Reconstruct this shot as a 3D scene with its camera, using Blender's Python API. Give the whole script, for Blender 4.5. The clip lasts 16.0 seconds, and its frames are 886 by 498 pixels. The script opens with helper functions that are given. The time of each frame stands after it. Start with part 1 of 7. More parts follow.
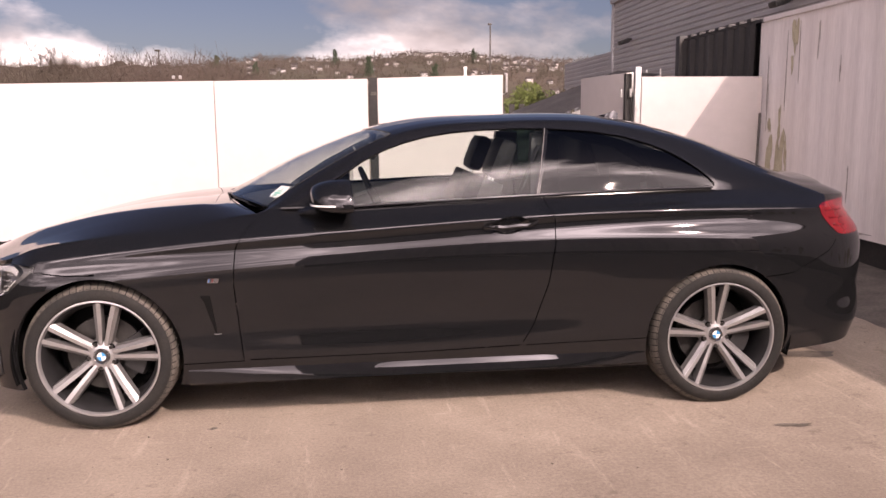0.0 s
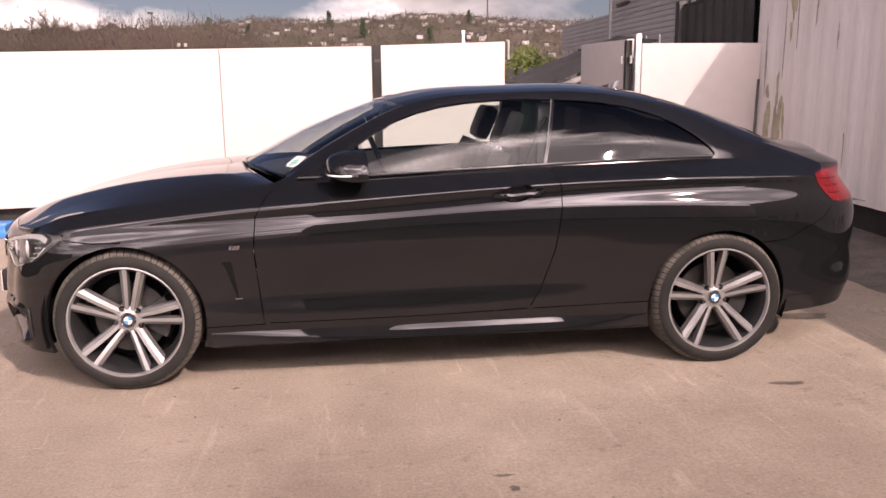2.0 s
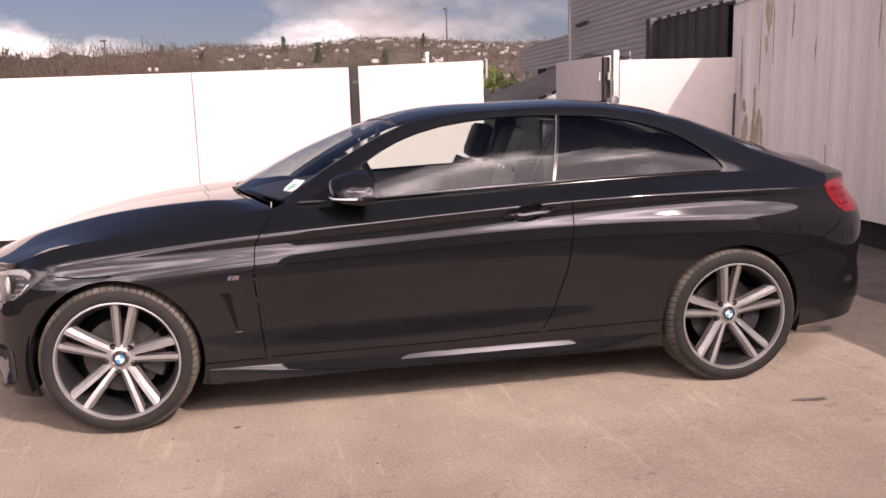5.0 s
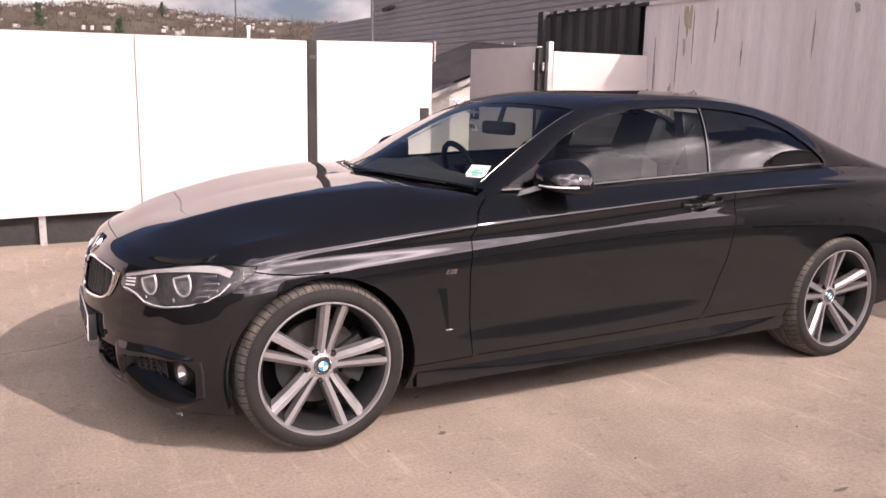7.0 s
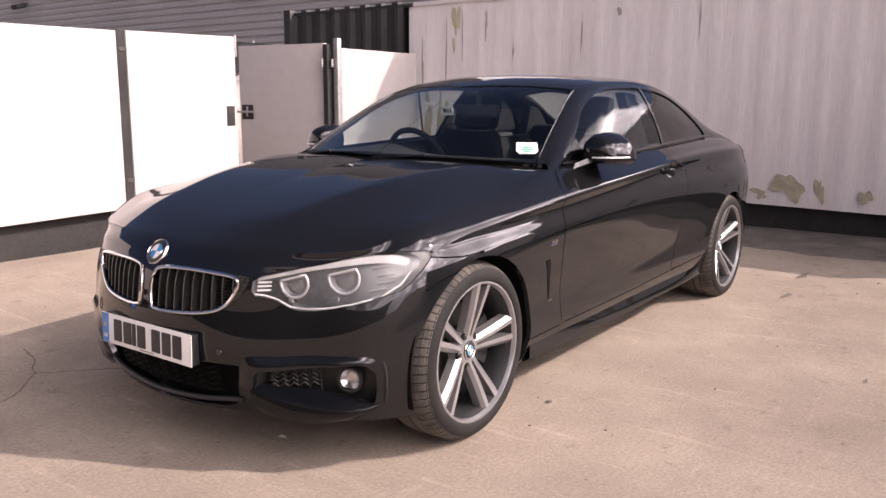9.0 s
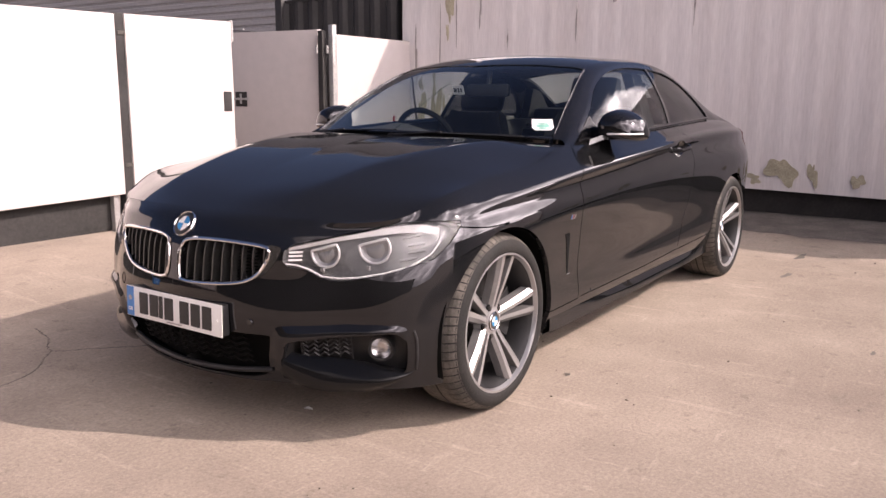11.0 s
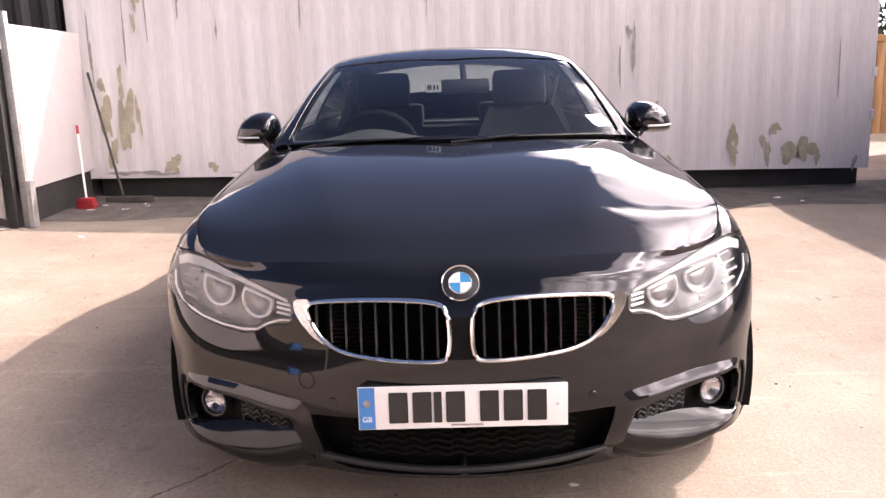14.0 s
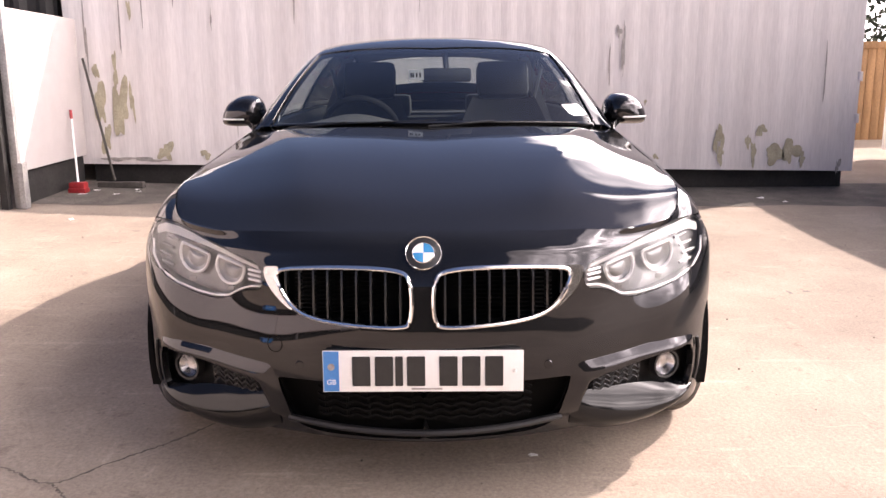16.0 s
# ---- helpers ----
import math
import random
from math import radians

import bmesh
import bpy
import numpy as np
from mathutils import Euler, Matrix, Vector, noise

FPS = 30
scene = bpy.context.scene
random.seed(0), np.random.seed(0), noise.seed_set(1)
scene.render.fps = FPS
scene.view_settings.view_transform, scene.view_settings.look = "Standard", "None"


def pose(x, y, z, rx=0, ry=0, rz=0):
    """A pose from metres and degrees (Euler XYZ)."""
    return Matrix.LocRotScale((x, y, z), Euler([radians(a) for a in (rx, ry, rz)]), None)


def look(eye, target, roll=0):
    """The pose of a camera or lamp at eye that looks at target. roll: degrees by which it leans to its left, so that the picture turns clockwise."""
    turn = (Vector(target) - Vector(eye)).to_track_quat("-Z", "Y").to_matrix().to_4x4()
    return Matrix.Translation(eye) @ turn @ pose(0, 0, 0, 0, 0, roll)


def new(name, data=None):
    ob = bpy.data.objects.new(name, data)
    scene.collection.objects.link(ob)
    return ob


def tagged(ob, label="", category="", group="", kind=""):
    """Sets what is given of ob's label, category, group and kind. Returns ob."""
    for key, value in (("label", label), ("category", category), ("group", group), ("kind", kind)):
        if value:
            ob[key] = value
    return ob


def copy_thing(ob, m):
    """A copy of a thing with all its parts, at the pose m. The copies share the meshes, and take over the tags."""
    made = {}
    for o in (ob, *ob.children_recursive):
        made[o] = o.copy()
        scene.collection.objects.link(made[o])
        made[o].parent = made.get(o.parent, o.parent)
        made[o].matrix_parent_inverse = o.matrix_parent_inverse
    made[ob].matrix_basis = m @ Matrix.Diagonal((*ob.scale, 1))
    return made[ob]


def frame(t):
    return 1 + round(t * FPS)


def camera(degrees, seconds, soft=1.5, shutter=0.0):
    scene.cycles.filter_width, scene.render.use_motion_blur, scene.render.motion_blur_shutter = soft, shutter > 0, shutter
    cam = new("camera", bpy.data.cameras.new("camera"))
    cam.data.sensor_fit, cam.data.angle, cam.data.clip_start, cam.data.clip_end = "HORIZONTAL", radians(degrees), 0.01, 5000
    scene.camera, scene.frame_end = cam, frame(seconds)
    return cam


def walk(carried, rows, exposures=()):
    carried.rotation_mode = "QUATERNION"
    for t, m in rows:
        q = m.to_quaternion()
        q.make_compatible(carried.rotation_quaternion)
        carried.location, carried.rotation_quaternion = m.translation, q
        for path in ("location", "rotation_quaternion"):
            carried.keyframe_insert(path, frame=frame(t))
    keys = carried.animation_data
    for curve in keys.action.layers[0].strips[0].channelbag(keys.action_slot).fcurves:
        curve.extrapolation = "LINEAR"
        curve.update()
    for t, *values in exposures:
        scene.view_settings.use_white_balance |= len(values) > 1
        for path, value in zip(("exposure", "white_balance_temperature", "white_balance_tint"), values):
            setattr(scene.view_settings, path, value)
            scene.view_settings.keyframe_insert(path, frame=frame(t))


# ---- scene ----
cam = camera(57.3, 16.0)
PATH = [
    (0, (-0.28, -4.435, 1.333), (-0.068, -2.471, 1.025), -0.5),
    (0.5, (-0.365, -4.54, 1.351), (-0.225, -2.581, 0.971), -0.2),
    (1, (-0.361, -4.571, 1.369), (-0.144, -2.624, 0.964), 0.6),
    (1.5, (-0.361, -4.577, 1.37), (-0.133, -2.633, 0.956), 0.1),
    (2, (-0.367, -4.574, 1.375), (-0.147, -2.626, 0.979), -0.6),
    (2.5, (-0.366, -4.576, 1.378), (-0.16, -2.622, 1.003), -0.9),
    (3, (-0.364, -4.579, 1.382), (-0.159, -2.624, 1.015), -0.7),
    (3.5, (-0.367, -4.582, 1.386), (-0.184, -2.623, 1.023), -0.3),
    (6, (-1.202, -4.048, 1.341), (-0.711, -2.137, 1.015), -0.1),
    (6.5, (-1.759, -3.842, 1.368), (-1.138, -1.97, 1.042), 2.0),
    (7, (-2.351, -3.637, 1.37), (-1.45, -1.894, 0.98), 1.3),
    (7.5, (-2.837, -3.224, 1.291), (-1.718, -1.616, 0.891), 0.1),
    (8, (-3.327, -2.963, 1.312), (-1.96, -1.539, 0.989), -1.2),
    (8.5, (-3.596, -2.625, 1.226), (-2.065, -1.394, 0.85), -0.3),
    (9, (-3.766, -2.444, 1.222), (-2.177, -1.284, 0.865), 0.3),
    (11.5, (-3.894, -2.265, 1.138), (-2.267, -1.167, 0.756), 0.7),
    (12, (-3.881, -2.031, 1.149), (-2.214, -1.01, 0.725), 1.7),
    (12.5, (-3.851, -1.507, 1.185), (-2.091, -0.688, 0.707), 0.9),
    (13, (-3.911, -0.849, 1.201), (-2.069, -0.222, 0.739), -2.7),
    (13.5, (-3.941, -0.275, 1.153), (-2.022, 0.037, 0.683), -4.4),
    (14, (-4.07, 0.012, 1.191), (-2.11, 0.038, 0.792), -1.8),
    (14.5, (-4.16, -0.039, 1.154), (-2.202, -0.03, 0.744), -1.1),
    (15, (-4.178, -0.068, 1.138), (-2.226, -0.056, 0.704), -0.5),
    (15.5, (-4.173, -0.067, 1.138), (-2.214, -0.056, 0.732), -0.4),
    (16, (-4.172, -0.07, 1.135), (-2.212, -0.054, 0.736), -0.4),
]
walk(cam, [(t, look(eye, target, roll)) for t, eye, target, roll in PATH], [(0, .39, 7450, 33), (3.5, .39, 7400, 33), (6, .44, 7150, 31), (9, .60, 7000, 27), (12.5, .72, 7000, 26), (13.5, 1.14, 7000, 25), (14, 1.42, 7000, 25), (16, 1.42, 7050, 24)])

# ---------------------------------------------------------------- light
SUN_WAY = Vector((-0.65, 1.105, -0.97)).normalized()
world = bpy.data.worlds.new("sky")
scene.world = world
world.use_nodes = True
wt = world.node_tree
wt.nodes.clear()


def wnode(kind, **values):
    n = wt.nodes.new(kind)
    for key, value in values.items():
        n.inputs[key].default_value = value
    return n


w_out, w_bg = wnode("ShaderNodeOutputWorld"), wnode("ShaderNodeBackground", Strength=0.105)
w_sky = wnode("ShaderNodeTexSky")
w_sky.sky_type, w_sky.sun_disc = "NISHITA", False
w_sky.sun_elevation = math.asin(-SUN_WAY.z)
w_sky.sun_rotation = math.atan2(-SUN_WAY.x, -SUN_WAY.y)
w_co = wnode("ShaderNodeTexCoord")
w_map = wt.nodes.new("ShaderNodeMapping")
w_map.inputs["Scale"].default_value = (1.0, 1.0, 2.2)
w_map.inputs["Location"].default_value = (1.3, 4.2, 2.0)
w_noise = wnode("ShaderNodeTexNoise", Scale=2.3, Detail=8.0, Roughness=0.58, Distortion=0.2)
w_cover = wt.nodes.new("ShaderNodeValToRGB")
w_cover.color_ramp.elements[0].position, w_cover.color_ramp.elements[1].position = 0.41, 0.54
w_tone = wnode("ShaderNodeTexNoise", Scale=3.4, Detail=5.0, Roughness=0.55)
w_shade = wt.nodes.new("ShaderNodeValToRGB")
w_shade.color_ramp.elements[0].position, w_shade.color_ramp.elements[1].position = 0.40, 0.69
w_shade.color_ramp.elements[0].color = (4.4, 4.35, 4.5, 1)
w_shade.color_ramp.elements[1].color = (28.0, 27.7, 27.5, 1)
w_half = w_shade.color_ramp.elements.new(0.52)
w_half.color = (8.4, 8.3, 8.4, 1)
w_split, w_up, w_thin = wt.nodes.new("ShaderNodeSeparateXYZ"), wnode("ShaderNodeMapRange"), wt.nodes.new("ShaderNodeMath")
w_up.inputs["From Min"].default_value, w_up.inputs["From Max"].default_value = -0.12, 0.30
w_up.inputs["To Min"].default_value, w_up.inputs["To Max"].default_value = -0.33, 0.33
w_thin.operation = "SUBTRACT"
w_back, w_low = wnode("ShaderNodeMapRange"), wt.nodes.new("ShaderNodeMath")
for key, value in (("From Min", -1.0), ("From Max", 0.0), ("To Min", -1.30), ("To Max", 0.0)):
    w_back.inputs[key].default_value = value
w_low.operation = "ADD"
w_deep = wt.nodes.new("ShaderNodeVectorMath")
w_deep.operation, w_deep.inputs[1].default_value = "MULTIPLY", (0.38, 0.40, 0.47)
# clouds brighten towards the sun
w_near, w_glow, w_lit = wt.nodes.new("ShaderNodeVectorMath"), wnode("ShaderNodeMapRange"), wt.nodes.new("ShaderNodeVectorMath")
w_near.operation, w_near.inputs[1].default_value, w_lit.operation = "DOT_PRODUCT", -SUN_WAY, "SCALE"
w_glow.interpolation_type = "SMOOTHSTEP"
for key, value in (("From Min", 0.1), ("From Max", 1.0), ("To Min", 0.74), ("To Max", 4.0)):
    w_glow.inputs[key].default_value = value
w_mix = wt.nodes.new("ShaderNodeMix")
w_mix.data_type = "RGBA"
for a, b in ((w_co.outputs["Generated"], w_map.inputs["Vector"]), (w_map.outputs[0], w_noise.inputs["Vector"]), (w_map.outputs[0], w_tone.inputs["Vector"]),
             (w_co.outputs["Generated"], w_split.inputs[0]), (w_split.outputs[1], w_back.inputs["Value"]), (w_back.outputs[0], w_low.inputs[0]), (w_split.outputs[2], w_low.inputs[1]), (w_low.outputs[0], w_up.inputs["Value"]), (w_noise.outputs["Fac"], w_thin.inputs[0]), (w_up.outputs[0], w_thin.inputs[1]), (w_thin.outputs[0], w_cover.inputs[0]), (w_tone.outputs["Fac"], w_shade.inputs[0]), (w_cover.outputs[0], w_mix.inputs[0]),
             (w_sky.outputs[0], w_deep.inputs[0]), (w_deep.outputs[0], w_mix.inputs[6]), (w_co.outputs["Generated"], w_near.inputs[0]), (w_near.outputs["Value"], w_glow.inputs["Value"]), (w_shade.outputs[0], w_lit.inputs[0]), (w_glow.outputs[0], w_lit.inputs["Scale"]), (w_lit.outputs[0], w_mix.inputs[7]), (w_mix.outputs[2], w_bg.inputs["Color"]),
             (w_bg.outputs[0], w_out.inputs[0])):
    wt.links.new(a, b)

sun = new("sun", bpy.data.lights.new("sun", "SUN"))
sun.data.energy, sun.data.angle, sun.data.color = 3.6, radians(0.53), (1.0, 0.94, 0.86)
sun.matrix_world = look((0, 0, 30), Vector((0, 0, 30)) + SUN_WAY)


# ---------------------------------------------------------------- materials
def material(name, color, rough=0.6, metal=0.0, coat=0.0, vary=0.18, scale=3.0, fine=45.0, bump=0.0, spec=0.5, stretch=(1, 1, 1), tint=None, each=0.0):
    """A principled surface with two scales of variation in colour, gloss and relief; tint: a second colour in broad blotches."""
    m = bpy.data.materials.new(name)
    m.use_nodes = True
    t = m.node_tree
    p = t.nodes["Principled BSDF"]
    p.inputs["Roughness"].default_value, p.inputs["Metallic"].default_value = rough, metal
    p.inputs["Coat Weight"].default_value, p.inputs["Coat Roughness"].default_value = coat, 0.015
    p.inputs["Specular IOR Level"].default_value = spec
    co, mp = t.nodes.new("ShaderNodeTexCoord"), t.nodes.new("ShaderNodeMapping")
    mp.inputs["Scale"].default_value = stretch
    t.links.new(co.outputs["Object"], mp.inputs["Vector"])
    broad, small = t.nodes.new("ShaderNodeTexNoise"), t.nodes.new("ShaderNodeTexNoise")
    for n, s, d in ((broad, scale, 5), (small, fine, 6)):
        n.inputs["Scale"].default_value, n.inputs["Detail"].default_value = s, d
        t.links.new(mp.outputs[0], n.inputs["Vector"])
    a = (*color, 1)
    b = (*(tint or [c * (1 - vary) for c in color]), 1)
    ramp = t.nodes.new("ShaderNodeMapRange")
    ramp.inputs["From Min"].default_value, ramp.inputs["From Max"].default_value = 0.38, 0.64
    t.links.new(broad.outputs["Fac"], ramp.inputs["Value"])
    mix = t.nodes.new("ShaderNodeMix")
    mix.data_type = "RGBA"
    mix.inputs[6].default_value, mix.inputs[7].default_value = a, b
    t.links.new(ramp.outputs[0], mix.inputs[0])
    grain = t.nodes.new("ShaderNodeMapRange")
    grain.inputs["From Min"].default_value, grain.inputs["From Max"].default_value = 0.3, 0.7
    grain.inputs["To Min"].default_value, grain.inputs["To Max"].default_value = 1 - vary, 1 + vary * 0.6
    t.links.new(small.outputs["Fac"], grain.inputs["Value"])
    hsv = t.nodes.new("ShaderNodeHueSaturation")
    t.links.new(mix.outputs[2], hsv.inputs["Color"])
    last = grain.outputs[0]
    if each:
        info, mul, rng = t.nodes.new("ShaderNodeObjectInfo"), t.nodes.new("ShaderNodeMath"), t.nodes.new("ShaderNodeMapRange")
        rng.inputs["To Min"].default_value, rng.inputs["To Max"].default_value = 1 - each, 1 + each
        mul.operation = "MULTIPLY"
        t.links.new(info.outputs["Random"], rng.inputs["Value"])
        t.links.new(rng.outputs[0], mul.inputs[0])
        t.links.new(last, mul.inputs[1])
        last = mul.outputs[0]
    t.links.new(last, hsv.inputs["Value"])
    t.links.new(hsv.outputs[0], p.inputs["Base Color"])
    gloss = t.nodes.new("ShaderNodeMapRange")
    gloss.inputs["To Min"].default_value, gloss.inputs["To Max"].default_value = max(rough * 0.85, 0.01), min(rough * 1.15, 1)
    t.links.new(broad.outputs["Fac"], gloss.inputs["Value"])
    t.links.new(gloss.outputs[0], p.inputs["Roughness"])
    if bump:
        bp = t.nodes.new("ShaderNodeBump")
        bp.inputs["Strength"].default_value, bp.inputs["Distance"].default_value = bump, 0.01
        t.links.new(small.outputs["Fac"], bp.inputs["Height"])
        t.links.new(bp.outputs[0], p.inputs["Normal"])
    return m


def concrete(name):
    """Worn yard slab: broad blotches, long scuffs along y, fine speckle and pits."""
    m = bpy.data.materials.new(name)
    m.use_nodes = True
    t = m.node_tree
    p = t.nodes["Principled BSDF"]
    p.inputs["Specular IOR Level"].default_value = 0.25
    co = t.nodes.new("ShaderNodeTexCoord")

    def noise_at(scale, stretch, detail, rough=0.55, turn=0.0):
        mp, n = t.nodes.new("ShaderNodeMapping"), t.nodes.new("ShaderNodeTexNoise")
        mp.inputs["Scale"].default_value = stretch
        mp.inputs["Rotation"].default_value = (0, 0, turn)
        n.inputs["Scale"].default_value, n.inputs["Detail"].default_value, n.inputs["Roughness"].default_value = scale, detail, rough
        t.links.new(co.outputs["Object"], mp.inputs["Vector"])
        t.links.new(mp.outputs[0], n.inputs["Vector"])
        return n.outputs["Fac"]

    def ramp(value, a, b, lo, hi):
        r = t.nodes.new("ShaderNodeMapRange")
        for key, v in (("From Min", a), ("From Max", b), ("To Min", lo), ("To Max", hi)):
            r.inputs[key].default_value = v
        t.links.new(value, r.inputs["Value"])
        return r.outputs[0]

    def times(a, b):
        n = t.nodes.new("ShaderNodeMath")
        n.operation = "MULTIPLY"
        t.links.new(a, n.inputs[0])
        t.links.new(b, n.inputs[1])
        return n.outputs[0]

    broad, patch = noise_at(0.55, (1, 1, 1), 6), noise_at(2.2, (1, 1, 1), 9, 0.70)
    scuff, scuff2 = noise_at(1.0, (9, 0.8, 1), 8, 0.68), noise_at(1.3, (2.2, 12, 1), 8, 0.68)
    scratch, chip = noise_at(2.6, (6, 0.9, 1), 10, 0.78, 0.5), noise_at(7.0, (1, 1, 1), 8, 0.72)
    grain, pit = noise_at(75, (1, 1, 1), 6, 0.75), noise_at(24, (1, 1, 1), 6, 0.6)
    mix = t.nodes.new("ShaderNodeMix")
    mix.data_type = "RGBA"
    mix.inputs[6].default_value, mix.inputs[7].default_value = (0.242, 0.196, 0.159, 1), (0.325, 0.270, 0.221, 1)
    t.links.new(ramp(broad, 0.35, 0.65, 0, 1), mix.inputs[0])
    value = times(times(ramp(patch, 0.3, 0.7, 0.88, 1.10), ramp(scuff, 0.59, 0.66, 1.0, 1.16)), times(ramp(scuff2, 0.60, 0.66, 1.0, 1.16), ramp(grain, 0.32, 0.68, 0.76, 1.20)))
    value = times(times(value, ramp(pit, 0.26, 0.36, 0.66, 1.0)), times(ramp(scratch, 0.57, 0.64, 1.0, 1.22), ramp(chip, 0.34, 0.40, 0.78, 1.0)))
    hsv = t.nodes.new("ShaderNodeHueSaturation")
    t.links.new(mix.outputs[2], hsv.inputs["Color"])
    t.links.new(value, hsv.inputs["Value"])
    t.links.new(hsv.outputs[0], p.inputs["Base Color"])
    t.links.new(ramp(patch, 0.3, 0.7, 0.75, 0.95), p.inputs["Roughness"])
    bp = t.nodes.new("ShaderNodeBump")
    bp.inputs["Strength"].default_value, bp.inputs["Distance"].default_value = 0.5, 0.008
    t.links.new(times(grain, pit), bp.inputs["Height"])
    t.links.new(bp.outputs[0], p.inputs["Normal"])
    return m


def pane(name, tint, gloss=1.0):
    """Thin clear sheet: tinted straight-through light, with a mirror coat by Fresnel."""
    m = bpy.data.materials.new(name)
    m.use_nodes = True
    t = m.node_tree
    t.nodes.remove(t.nodes["Principled BSDF"])
    out = t.nodes["Material Output"]
    clear, shine = t.nodes.new("ShaderNodeBsdfTransparent"), t.nodes.new("ShaderNodeBsdfGlossy")
    clear.inputs[0].default_value = (*tint, 1)
    shine.inputs["Roughness"].default_value = 0.01
    facing, mix = t.nodes.new("ShaderNodeLayerWeight"), t.nodes.new("ShaderNodeMixShader")
    steep, mul = t.nodes.new("ShaderNodeMath"), t.nodes.new("ShaderNodeMath")
    facing.inputs["Blend"].default_value = 0.5
    steep.operation, steep.inputs[1].default_value = "POWER", 4.2
    mul.operation, mul.inputs[1].default_value, mul.inputs[2].default_value = "MULTIPLY_ADD", 0.92 * gloss, 0.055 * gloss
    mul.use_clamp = True
    t.links.new(facing.outputs["Facing"], steep.inputs[0])
    t.links.new(steep.outputs[0], mul.inputs[0])
    t.links.new(mul.outputs[0], mix.inputs[0])
    t.links.new(clear.outputs[0], mix.inputs[1])
    t.links.new(shine.outputs[0], mix.inputs[2])
    t.links.new(mix.outputs[0], out.inputs[0])
    return m


PAINT = material("black_paint", (0.0070, 0.0073, 0.0078), 0.035, 0.0, 0.0, 0.10, 2.0, 900.0, spec=0.55)
PAINT.node_tree.nodes["Principled BSDF"].inputs["Specular Tint"].default_value = (0.97, 0.95, 1.0, 1)
TRIM = material("gloss_black_trim", (0.008, 0.008, 0.009), 0.15, 0, 0.5, 0.1)
SATIN_BLACK = material("satin_black_trim", (0.007, 0.007, 0.0074), 0.08, 0, 0, 0.15, 20, 200, spec=0.28)
PLASTIC = material("black_plastic", (0.014, 0.014, 0.015), 0.5, 0, 0, 0.25, 20, 200, 0.05)
DARK = material("dark_void", (0.0035, 0.0035, 0.0035), 0.8, spec=0.12)
SLAT = material("dark_chrome_slat", (0.07, 0.069, 0.068), 0.30, 0.7, 0, 0.15, 20, 120)
LAMP_HOUSING = material("lamp_housing", (0.19, 0.19, 0.192), 0.34, 0.5, 0, 0.25, 25, 140)
CHROME = material("chrome", (0.80, 0.79, 0.78), 0.12, 1.0, 0, 0.05)
SATIN = material("satin_silver", (0.62, 0.61, 0.62), 0.25, 1.0, 0, 0.05)
ALLOY = material("machined_alloy", (0.38, 0.378, 0.38), 0.30, 0.70, 0.3, 0.04, 30, 300)
ALLOY_GREY = material("grey_painted_alloy", (0.20, 0.196, 0.195), 0.35, 0.5, 0.4, 0.15, 20, 200)
RUBBER = material("tyre_rubber", (0.0125, 0.0122, 0.012), 0.75, 0, 0, 0.25, 12, 120, 0.15, spec=0.25, tint=(0.019, 0.0175, 0.016))
TREAD = material("dusty_tread_rubber", (0.12, 0.104, 0.088), 0.85, 0, 0, 0.3, 10, 90, 0.2, tint=(0.05, 0.046, 0.04))
STEEL = material("brake_steel", (0.05, 0.048, 0.046), 0.45, 0.6, 0, 0.2)
GLASS = pane("car_glass", (0.80, 0.86, 0.84))
REAR_GLASS = pane("rear_glass", (0.74, 0.80, 0.77))
TINTED = pane("tinted_glass", (0.09, 0.10, 0.10))
LENS = pane("lamp_lens", (0.92, 0.92, 0.92), 0.85)
LAMP_RED = material("red_lens", (0.17, 0.004, 0.008), 0.12, 0, 0.2, 0.25, 12, 60, spec=0.7)
LAMP_SILVER = material("lamp_reflector", (0.32, 0.318, 0.318), 0.25, 0.35, 0, 0.2, 30, 160)
LAMP_BOWL = material("lamp_bowl", (0.30, 0.30, 0.302), 0.15, 0.3, 0, 0.2, 30, 160)
LAMP_RING = material("frosted_ring", (0.68, 0.675, 0.675), 0.2, 0.2, 0.6, 0.05)
LAMP_WHITE = material("lamp_ring", (0.88, 0.875, 0.87), 0.2, 0, 0.6, 0.05)
LEATHER = material("black_leather", (0.011, 0.0108, 0.0112), 0.65, 0, 0, 0.2, 30, 120, 0.04, spec=0.25)
HEADLINING = material("grey_headlining", (0.20, 0.195, 0.19), 0.9, 0, 0, 0.1, 20, 200)
CABIN = material("cabin_plastic", (0.034, 0.033, 0.034), 0.6, 0, 0, 0.2, 20, 200, 0.1)
WHITE = material("white_plate", (0.80, 0.79, 0.77), 0.35, 0, 0.3, 0.04)
INK = material("black_ink", (0.02, 0.02, 0.02), 0.5)
BLUE = material("blue_band", (0.03, 0.19, 0.50), 0.35, 0, 0.3, 0.06)
SKY_BLUE = material("badge_blue", (0.04, 0.26, 0.52), 0.25, 0, 0.8, 0.05)
GREEN_INK = material("green_print", (0.15, 0.52, 0.42), 0.5)
RED = material("red_plastic", (0.32, 0.02, 0.024), 0.45, 0, 0, 0.2, 25, 120)
CONCRETE = concrete("yard_concrete")
STAIN = material("damp_stain", (0.13, 0.11, 0.09), 0.6, 0, 0, 0.3, 6, 40)
CRACK = material("crack_grit", (0.16, 0.135, 0.11), 0.95, 0, 0, 0.4, 20, 150)
GRIT = material("grey_grit", (0.19, 0.16, 0.13), 0.9, 0, 0, 0.4, 8, 90)
